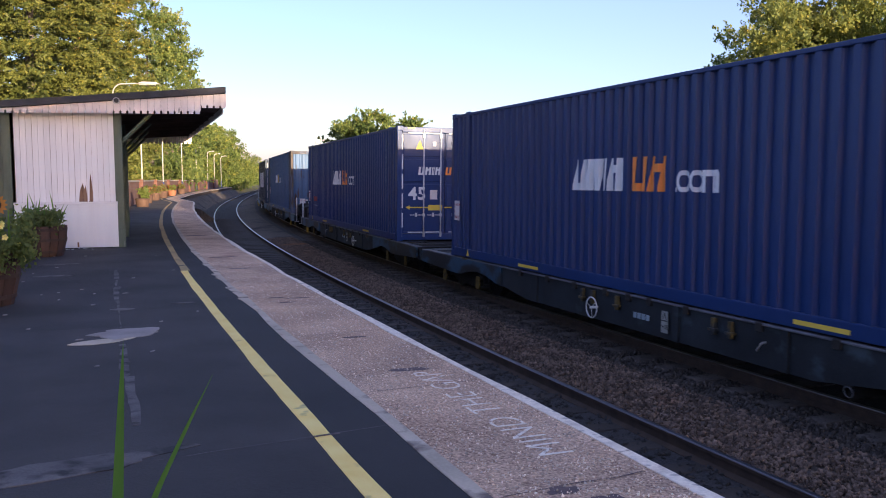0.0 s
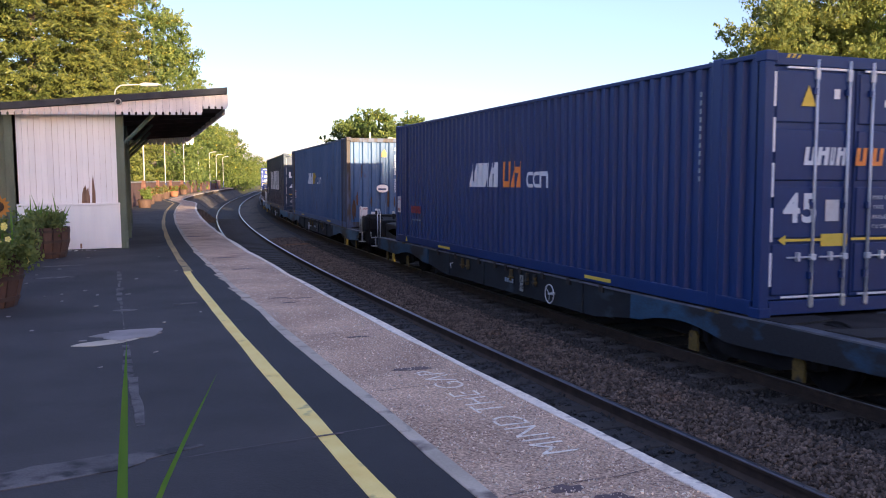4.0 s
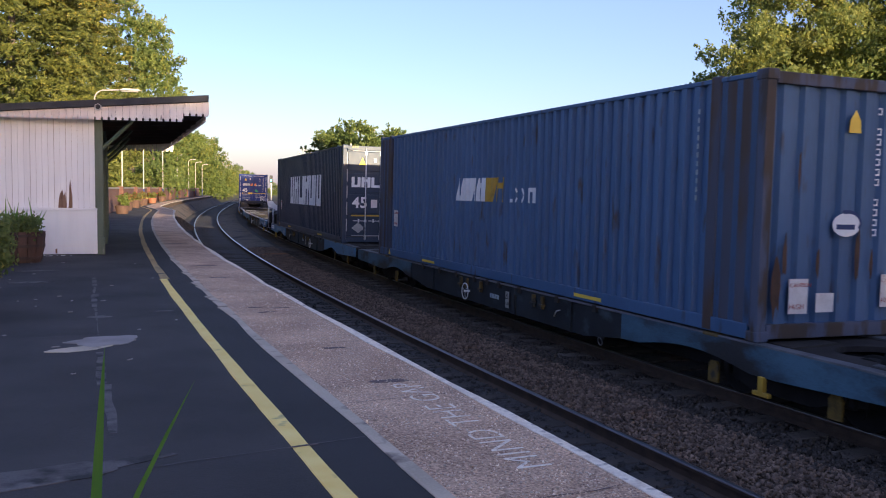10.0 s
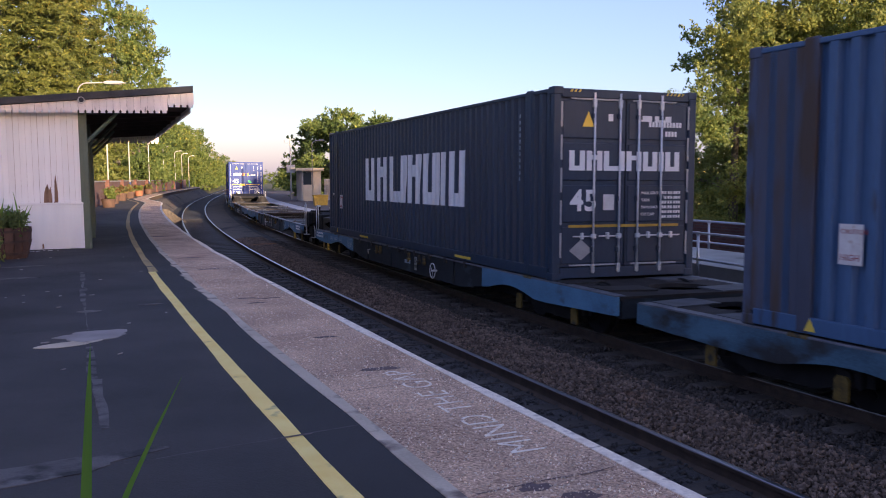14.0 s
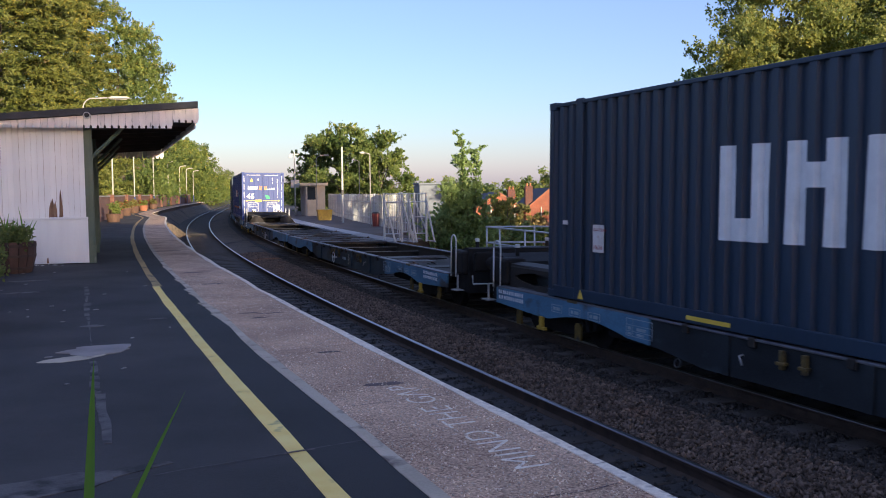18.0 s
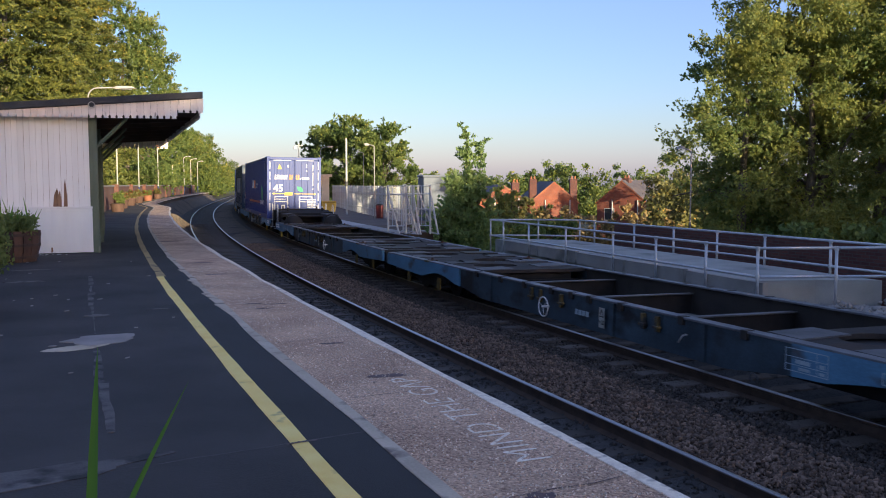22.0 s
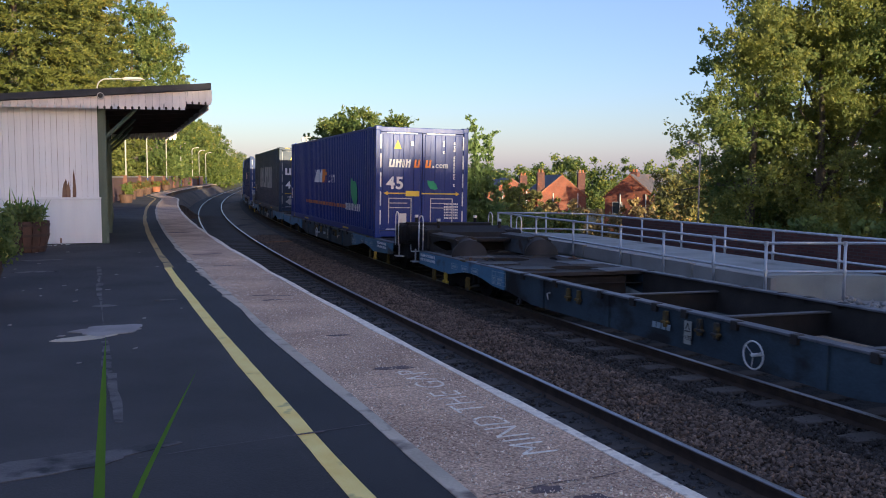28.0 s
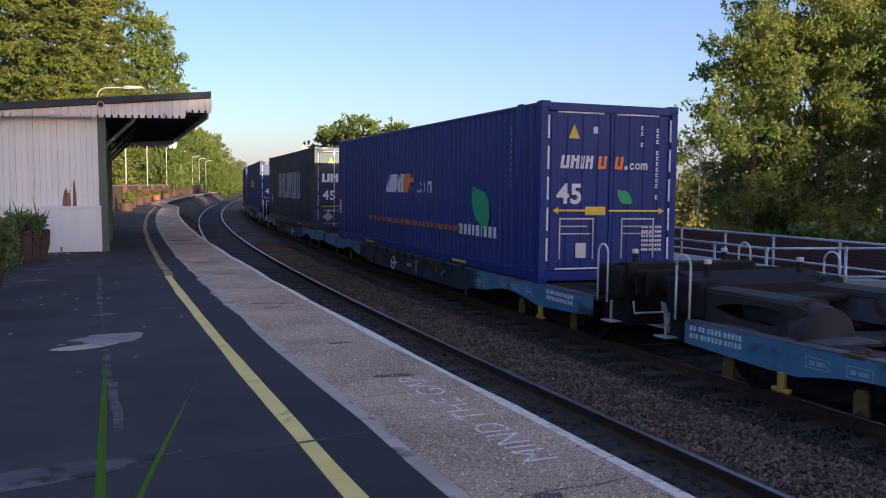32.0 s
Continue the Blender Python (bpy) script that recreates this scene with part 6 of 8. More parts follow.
            for j in ((0.50, 0.90) if k < 0 else (0.18, 0.55)) if style != "leaf" else ():
                xx = x0 + (x1 - x0) * j
                rodm = part("locking_rod", rod(bmesh.new(), (xx, fy + 0.0, 0.1), (xx, fy + 0.0, CH - 0.07), 0.017, 8), ROD_STEEL, door, "steel locking rod", True)
                part_each("rod_bracket", box(box(box(bmesh.new(), xx - 0.05, xx + 0.05, fy - 0.012, fy + 0.03, 0.42, 0.5), xx - 0.05, xx + 0.05, fy - 0.012, fy + 0.03, 1.2, 1.27), xx - 0.05, xx + 0.05, fy - 0.012, fy + 0.03, CH - 0.45, CH - 0.38), paint, door)
                part("door_handle", solid(min(xx, xx + 0.36 * k), max(xx, xx + 0.36 * k), fy - 0.02, fy - 0.004, 0.655, 0.675, 0.004), ROD_STEEL, door, "flat steel door handle")
                part("handle_catch", box(box(bmesh.new(), xx - 0.035, xx + 0.035, fy - 0.03, fy + 0.02, 0.63, 0.70, 0.006), xx + 0.2 * k - 0.022, xx + 0.2 * k + 0.022, fy - 0.026, fy + 0.02, 0.62, 0.72, 0.006), ROD_STEEL, door)
                for z in (0.11, CH - 0.29):
                    part("cam_keeper", solid(xx - 0.032, xx + 0.032, fy - 0.014, fy + 0.03, z, z + 0.13, 0.008), GALV, door)
            if style == "leaf":
                # a framed recess with short bolts low on each door
                fm = bmesh.new()
                xa, xb = x0 + 0.22, x1 - 0.28
                for a in ((xa, xa + 0.02, 0.38, 1.04), (xb - 0.02, xb, 0.38, 1.04), (xa, xb, 1.02, 1.045), (xa + 0.04, xb - 0.04, 0.78, 0.80), (xa + 0.04, xb - 0.12, 0.90, 0.92)):
                    box(fm, a[0], a[1], fy + 0.004, fy + 0.022, a[2], a[3])
                part("lock_recess", fm, GALV, door, "galvanised lock frame")
    # markings on the front
    at = (0, fy + (0.012 if style in ("doors", "leaf", "doors_dark") else 0.006), 0)
    if style in ("doors", "leaf", "doors_dark"):
        tri = [(-0.78, 2.32), (-0.58, 2.32), (-0.68, 2.55)]
        part("warning_triangle", plate(tri, at, U, V, 0.004), MARK_YELLOW, c, "yellow warning triangle")
        part("sticker", plate([(-0.33, 2.41), (-0.25, 2.41), (-0.25, 2.52), (-0.33, 2.52)], at, U, V, 0.004), MARK_WHITE, c)
        edge = bmesh.new()
        for xx in (-1.135, 1.135):
            for j in range(5):
                plate([(xx - 0.02, 0.35 + 0.49 * j), (xx + 0.02, 0.35 + 0.49 * j), (xx + 0.02, 0.72 + 0.49 * j), (xx - 0.02, 0.72 + 0.49 * j)], at, U, V, 0.003, edge)
        for a, b, z in ((-0.98, -0.15, 2.72), (0.1, 0.9, 2.72), (-0.98, -0.1, 0.215), (0.1, 0.95, 0.215)):
            plate([(a, z), (b, z), (b, z + 0.025), (a, z + 0.025)], at, U, V, 0.003, edge)
        part_each("edge_marking", edge, MARK_GREY if style == "doors_dark" else MARK_WHITE, c)
        word = bmesh.new()
        if style == "leaf":
            letters(word, -0.92, 1.84, [0.15, 0.15, 0.06, 0.13], 0.21, at, U, V, 0.14, 0.12)
            og = bmesh.new()
            letters(og, -0.24, 1.84, [0.15], 0.21, at, U, V, 0.6, 0.12)
            letters(og, 0.07, 1.84, [0.15], 0.21, at, U, V, 0.6, 0.12)
            part_each("wordmark", og, MARK_ORANGE, c, "orange wordmark block")
            tail_shapes(word, 0.26, 1.84, at, U, V, 0.11)
            part("emblem", plate([(0.14, 1.52), (0.15, 1.40), (0.22, 1.29), (0.36, 1.27), (0.43, 1.30), (0.38, 1.42), (0.30, 1.50), (0.22, 1.49)], at, U, V, 0.004), MARK_GREEN, c, "green leaf-shaped emblem")
        elif style == "doors_dark":
            letters(word, -1.0, 1.66, [0.27, 0.27, 0.37, 0.27, 0.26, 0.09, 0.26], 0.30, at, U, V, 0.10, 0.0)
            part("placard", plate([(-0.98, 0.45), (-0.78, 0.3), (-0.58, 0.45), (-0.78, 0.62)], at, U, V, 0.004), MARK_GREY, c, "grey diamond placard")
            bars(word, Vector(at) + U * 0.25 + V * 2.42, U, V, [0.2, 0.3], 0.09, 0.6)
        else:
            letters(word, -0.72, 1.68, [0.15, 0.15, 0.06, 0.13], 0.20, at, U, V, 0.14, 0.12)
            og = bmesh.new()
            letters(og, 0.0, 1.68, [0.15], 0.20, at, U, V, 0.14, 0.12)
            letters(og, 0.24, 1.68, [0.15], 0.20, at, U, V, 0.14, 0.12)
            tail_shapes(word, 0.46, 1.68, at, U, V, 0.12)
            part_each("wordmark", og, MARK_ORANGE, c, "orange wordmark block")
        part_each("wordmark", word, MARK_WHITE, c, "white wordmark block")
        word = bmesh.new()
        # columns of small print
        for j in range(6):
            bars(word, Vector(at) + U * 0.62 + V * ((0.50 if style == "leaf" else 0.93) + 0.075 * j), U, V, [0.03, 0.03, 0.03, 0.0, 0.03, 0.03, 0.0, 0.03, 0.03, 0.03], 0.045, 0.35)
        if style != "leaf":
            bars(word, Vector(at) + U * 0.40 + V * 2.34, U, V, [0.04, 0.04, 0.04, 0.04, 0.0, 0.0, 0.04, 0.04, 0.04, 0.04, 0.04, 0.04], 0.08, 0.22)
            bars(word, Vector(at) + U * 0.70 + V * 2.20, U, V, [0.04, 0.04, 0.04, 0.04], 0.08, 0.22)
        for x0, z0, cnt in ((0.86, 1.36, 13), (0.56, 2.22, 4)) if style == "leaf" else ():
            for j in range(cnt):
                if j not in (1, 9):
                    z = z0 + 0.092 * j
                    plate([(x0, z), (x0 + 0.05, z), (x0 + 0.05, z + 0.014), (x0 + 0.014, z + 0.03), (x0 + 0.05, z + 0.052), (x0 + 0.05, z + 0.066), (x0, z + 0.066)], at, U, V, 0.003, word)
        small_print(word, MARK_WHITE, c, "white wordmark and small print")
        digits("45", 0.44, MARK_WHITE, c, pose(-0.97, at[1], 1.285 if style == "leaf" else 1.06, 90, 0, 0), "white figures 45")
        if style != "leaf":
            for j, line_text in enumerate(("MAX GROSS", "TARE", "PAYLOAD", "CU CAP")):
                digits(line_text, 0.065, MARK_WHITE, c, pose(0.28, at[1], 1.30 - 0.11 * j, 90, 0, 0), "small white lettering")
            hz = bmesh.new()
            for xx in (-1.0, -0.93, -0.86, 0.70, 0.77, 0.84, 0.91, 0.98):
                plate([(xx, CH - 0.07), (xx + 0.03, CH - 0.07), (xx + 0.055, CH - 0.03), (xx + 0.025, CH - 0.03)], (0, fy + 0.006, 0), U, V, 0.003, hz)
            part_each("hazard_bar", hz, MARK_YELLOW, c)
        if style == "doors_dark":
            part("stripe", plate([(-1.0, 0.80), (0.98, 0.80), (0.98, 0.84), (-1.0, 0.84)], at, U, V, 0.004), YELLOW_STEEL, c, "ochre stripe across the doors")
        arrow = bmesh.new()
        low = 0.17 if style == "leaf" else -0.14
        plate([(a, b + low) for a, b in ((-1.04, 0.995), (-0.94, 0.94), (-0.94, 0.98), (-0.45, 0.98), (-0.45, 0.92), (-0.08, 0.92), (-0.08, 1.06), (-0.45, 1.06), (-0.45, 1.01), (-0.94, 1.01), (-0.94, 1.05))], at, U, V, 0.004, arrow)
        plate([(a, b + low) for a, b in ((1.04, 0.995), (0.94, 1.05), (0.94, 1.01), (-0.02, 1.01), (-0.02, 0.98), (0.94, 0.98), (0.94, 0.94))], at, U, V, 0.004, arrow)
        if style != "doors_dark":
            part("width_arrow", arrow, MARK_YELLOW, c, "yellow width arrow")
        else:
            arrow.free()
        part("sticker", plate([(-0.62, 0.40), (-0.43, 0.40), (-0.43, 0.64), (-0.62, 0.64)] if style == "leaf" else [(-0.40, 1.06), (-0.21, 1.06), (-0.21, 1.30), (-0.40, 1.30)], (0, at[1] - 0.012 if style == "leaf" else at[1], 0), U, V, 0.004), PAPER, c, "yellowed paper label")
    else:
        if style == "worn":
            for q, (x0, z0, w0, h0) in enumerate(((-1.10, 0.30, 0.13, 0.62), (0.98, 0.24, 0.15, 0.55), (-0.96, 0.72, 0.06, 0.42), (-0.50, 0.70, 0.05, 0.30), (0.05, 0.66, 0.07, 0.55), (0.27, 0.70, 0.05, 0.28), (-0.80, 1.55, 0.03, 0.5), (0.74, 0.20, 0.14, 0.22))):
                ring_pts = []
                for i in range(14):
                    a = i * math.tau / 14
                    f = 1 + 0.45 * noise.noise((math.cos(a) * 2 + q, math.sin(a) * 2, q * 1.3))
                    ring_pts.append((x0 + w0 * (0.5 + 0.5 * f * math.cos(a)), z0 + h0 * (0.5 + 0.5 * f * math.sin(a))))
                part("rust_patch", plate(ring_pts, (0, fy + 0.0105, 0), U, V, 0.002), RUST, c, "flaking rust patch")
            part("warning_triangle", plate([(-0.13, 2.28), (0.04, 2.28), (0.03, 2.42), (-0.04, 2.53), (-0.12, 2.42)], at, U, V, 0.004), MARK_YELLOW, c, "yellow warning plate")
            oval = [(-0.10 + 0.2 * math.cos(k * math.tau / 24), 1.27 + 0.13 * math.sin(k * math.tau / 24)) for k in range(24)]
            em = part("emblem", plate(oval, at, U, V, 0.004), MARK_WHITE, c, "white oval emblem with a dark ring")
            inner = [(-0.24, 1.22), (0.02, 1.22), (0.02, 1.275), (-0.24, 1.275)]
            part("emblem_band", plate(inner, (0, at[1] - 0.003, 0), U, V, 0.003), NAVY, em)
            swoosh = [(-0.10 + 0.215 * math.cos(a), 1.29 + 0.145 * math.sin(a)) for a in [k * 0.16 - 0.5 for k in range(16)]] + [(-0.08 + 0.165 * math.cos(a), 1.295 + 0.10 * math.sin(a)) for a in [1.9 - k * 0.16 for k in range(16)]]
            part("emblem_crescent", plate(swoosh, (0, at[1] - 0.003, 0), U, V, 0.003), NAVY, em)
            for x0, x1, z0, z1 in ((-0.86, -0.60, 0.30, 0.68), (-0.48, -0.23, 0.31, 0.52), (0.45, 0.72, 0.35, 0.72)):
                part("label_sheet", plate([(x0, z0), (x1, z0), (x1, z1), (x0, z1)], at, U, V, 0.004), PAPER, c, "weathered paper caution sheet")
                if z1 - z0 > 0.3:
                    for word, z in (("CAUTION", z1 - 0.09), ("HIGH", z0 + 0.05)):
                        digits(word, 0.062 if word == "CAUTION" else 0.08, MARK_RED, c, pose(x0 + 0.01, at[1] - 0.004, z, 90, 0, 0), "faded red lettering")
        col = bmesh.new()
        for j in range(13):
            if j not in (4, 11):
                z = 1.15 + 0.112 * j
                plate([(0.28, z), (0.34, z), (0.34, z + 0.08), (0.28, z + 0.08), (0.28, z + 0.06), (0.325, z + 0.065), (0.32, z + 0.018), (0.28, z + 0.018)], at, U, V, 0.003, col)
        small_print(col, MARK_WHITE, c, "white column of small print")
    # markings on both long sides
    for x in (-1, 1):
        u = Vector((0, -1, 0)) if x < 0 else Vector((0, 1, 0))
        sat = Vector((x * (hw + 0.002), 0, 0))
        sd = bmesh.new()
        if style == "doors_dark":
            letters(sd, -3.15, 1.02, [0.8, 0.8, 1.2, 0.8, 0.85, 0.26, 0.8], 1.05, sat, u, V, 0.17, 0.03, True)
        elif style == "leaf":
            letters(sd, -1.75, 1.40, [0.36, 0.36, 0.13, 0.34], 0.43, sat, u, V, 0.1, 0.1, True)
            tail_shapes(sd, 0.70, 1.40, sat, u, V, 0.25, True)
            bars(sd, sat + u * 3.35 + V * 0.62, u, V, [0.18, 0.14, 0.12, 0.10, 0.16, 0.05, 0.14, 0.14, 0.12], 0.2, 0.42)
            og = bmesh.new()
            letters(og, -0.36, 1.40, [0.36, 0.36], 0.43, sat, u, V, 0.1, 0.1, True)
            part_each("wordmark", og, MARK_ORANGE, c, "orange wordmark block")
            ob = bmesh.new()
            bars(ob, sat + u * -3.3 + V * 0.66, u, V, [0.16, 0.14, 0.18, 0.1, 0.16, 0.2, 0.12, 0.3, 0.14, 0.16, 0.1, 0.2, 0.4, 0.14, 0.16, 0.12, 0.2, 0.18, 0.14, 0.1, 0.3, 0.16, 0.14, 0.2, 0.12], 0.11, 0.92)
            part("slogan", ob, DULL_ORANGE, c, "orange slogan bars")["kind"] = "stuff"
            leafp = [(4.05, 1.55), (4.0, 1.25), (4.15, 0.98), (4.45, 0.82), (4.75, 0.76), (4.85, 1.0), (4.8, 1.28), (4.6, 1.45), (4.35, 1.47)]
            part("emblem", plate(leafp, sat, u, V, 0.004), MARK_GREEN, c, "green leaf-shaped emblem")
        elif style == "worn":
            letters(sd, -1.75, 1.40, [0.36, 0.36, 0.13, 0.34], 0.43, sat, u, V, 0.1, 0.1, True)
            tail_shapes(sd, 0.70, 1.40, sat, u, V, 0.25, True)
            og = bmesh.new()
            letters(og, -0.36, 1.40, [0.36, 0.36], 0.43, sat, u, V, 0.1, 0.1, True)
            part_each("wordmark", og, YELLOW_STEEL, c, "faded ochre wordmark block")
        else:
            letters(sd, -1.75, 1.40, [0.36, 0.36, 0.13, 0.34], 0.46, sat, u, V, 0.1, 0.1, True)
            tail_shapes(sd, 0.80, 1.40, sat, u, V, 0.27, True)
            og = bmesh.new()
            letters(og, -0.18, 1.40, [0.38, 0.38], 0.46, sat, u, V, 0.1, 0.1, True)
            part_each("wordmark", og, MARK_ORANGE, c, "orange wordmark block")
        part_each("wordmark", sd, MARK_GREY if faded else MARK_WHITE, c, "white wordmark block")
        if style not in ("doors_dark", "worn"):
            part("label_sheet", plate([(-6.66, 0.74), (-6.40, 0.74), (-6.40, 1.14), (-6.66, 1.14)], sat, u, V, 0.004), PAPER, c, "pale caution sheet with red lettering")
            for word, z, sz in (("CAUTION", 1.04, 0.06), ("HIGH", 0.78, 0.085)):
                p = sat + u * -6.65 + V * z + Vector((x * 0.005, 0, 0))
                digits(word, sz, MARK_RED, c, pose(p.x, p.y, p.z, 0, 0, -90 if x < 0 else 90) @ pose(0, 0, 0, 90, 0, 0), "faded red lettering")
        if style in ("doors_dark", "worn"):
            sheet = part("label_sheet", plate([(-5.62, 0.74), (-5.35, 0.74), (-5.35, 1.12), (-5.62, 1.12)], sat, u, V, 0.004), PAPER, c, "weathered caution sheet with red lettering")
            turn = -90 if x < 0 else 90
            for word, z, sz in (("CAUTION", 1.03, 0.063), ("HIGH", 0.78, 0.085)):
                p = sat + u * -5.60 + V * z + Vector((x * 0.005, 0, 0))
                digits(word, sz, MARK_RED, sheet, pose(p.x, p.y, p.z, 0, 0, turn) @ pose(0, 0, 0, 90, 0, 0))
            part("label_sheet", plate([(-6.55, 1.10), (-6.28, 1.10), (-6.28, 1.16), (-6.55, 1.16)], sat - Vector((x * 0.025, 0, 0)), u, V, 0.004), PAPER, c)
            part("label_sheet", plate([(-6.55, 0.96), (-6.49, 0.96), (-6.49, 1.04), (-6.55, 1.04)], sat - Vector((x * 0.025, 0, 0)), u, V, 0.004), MARK_RED, c)
        sm = bmesh.new()
        for j in range(11):
            z = 2.5 - 0.1 * j
            plate([(5.73, z), (5.765, z), (5.765, z + 0.06), (5.73, z + 0.06)], sat, u, V, 0.004, sm)
        small_print(sm, MARK_DIM, c, "white column of small print")
        yb = bmesh.new()
        for a in (-3.6, 3.0):
            plate([(a, 0.06), (a + 0.75, 0.06), (a + 0.75, 0.11), (a, 0.11)], sat, u, V, 0.004, yb)
        plate([(-6.0, 0.05), (-5.86, 0.05), (-5.93, 0.18)], sat, u, V, 0.004, yb)
        part_each("yellow_marking", yb, MARK_YELLOW, c)
        if red:
            rb1 = bmesh.new()
            letters(rb1, -5.55, 0.76, [0.13, 0.12, 0.11, 0.13, 0.14], 0.17, sat, u, V, 0.12, 0.0)
            part_each("faded_block", rb1, MARK_RED, c, "faded red lettering block")
            rb2 = bars(bmesh.new(), sat + u * -5.5 + V * 0.58, u, V, [0.1, 0.1, 0.1, 0.1, 0.1], 0.04, 0.9, 0.8)
            part_each("faded_block", rb2, MARK_DIM, c, "faded pale lettering block")
    return c


def wheelset_mesh():
    bm = bmesh.new()
    for x in (-1, 1):
        rod(bm, (x * 0.70, 0, 0), (x * 0.80, 0, 0), 0.362, 28)
        rod(bm, (x * 0.675, 0, 0), (x * 0.70, 0, 0), 0.39, 28)
        for k in range(4):
            a = k * math.pi / 2
            rod(bm, (x * 0.80, 0.2 * math.cos(a), 0.2 * math.sin(a)), (x * 0.815, 0.2 * math.cos(a), 0.2 * math.sin(a)), 0.055, 8)
    rod(bm, (-0.95, 0, 0), (0.95, 0, 0), 0.075, 14)
    return to_mesh(bm, "wheelset", UNDERGEAR)


WHEEL_R = 0.365
WHEELSET = wheelset_mesh()
wheelsets = []


SILL_TEAL = surface("sooty_teal_sill", (0.014, 0.024, 0.034), (0.050, 0.082, 0.108), scale=1.2, rough=0.6, fine=26, spread=0.26, stain=(0.012, 0.013, 0.015), stain_scale=1.4, stain_at=0.52, stretch=(1, 1, 1.6))
CLEAN_BLUE = surface("rubbed_blue_wagon_paint", (0.050, 0.125, 0.20), (0.11, 0.26, 0.40), scale=1.4, rough=0.55, fine=26, spread=0.3, stain=(0.055, 0.060, 0.066), stain_scale=1.5, stain_at=0.56, stretch=(1, 1, 2.0))
DARK_PLATE = surface("sooty_blue_plate", (0.020, 0.050, 0.085), (0.042, 0.135, 0.23), scale=1.1, rough=0.6, fine=26, spread=0.22, stain=(0.020, 0.021, 0.024), stain_scale=1.1, stain_at=0.44, stretch=(1, 1, 2.0))


HOOD_GREY = surface("scuffed_blue_grey_lining", (0.030, 0.036, 0.042), (0.11, 0.125, 0.14), scale=3, rough=0.7, fine=30, stain=(0.05, 0.03, 0.022), stain_scale=3, stain_at=0.58)


def holed_plate(outer, inner, at, u, v, depth):
    """A flat plate with a hole: two outlines of as many points each."""
    bm = bmesh.new()
    at, u, v = Vector(at), Vector(u), Vector(v)
    n = u.cross(v) * depth
    loops = [[bm.verts.new(at + u * a + v * b + n * k) for a, b in outline] for k in (0, 1) for outline in (outer, inner)]
    for i in range(len(outer)):
        j = (i + 1) % len(outer)
        for a, b in ((loops[0], loops[1]), (loops[2], loops[3]), (loops[0], loops[2]), (loops[1], loops[3])):
            bm.faces.new((a[i], a[j], b[j], b[i]))
    bmesh.ops.recalc_face_normals(bm, faces=bm.faces)
    return bm


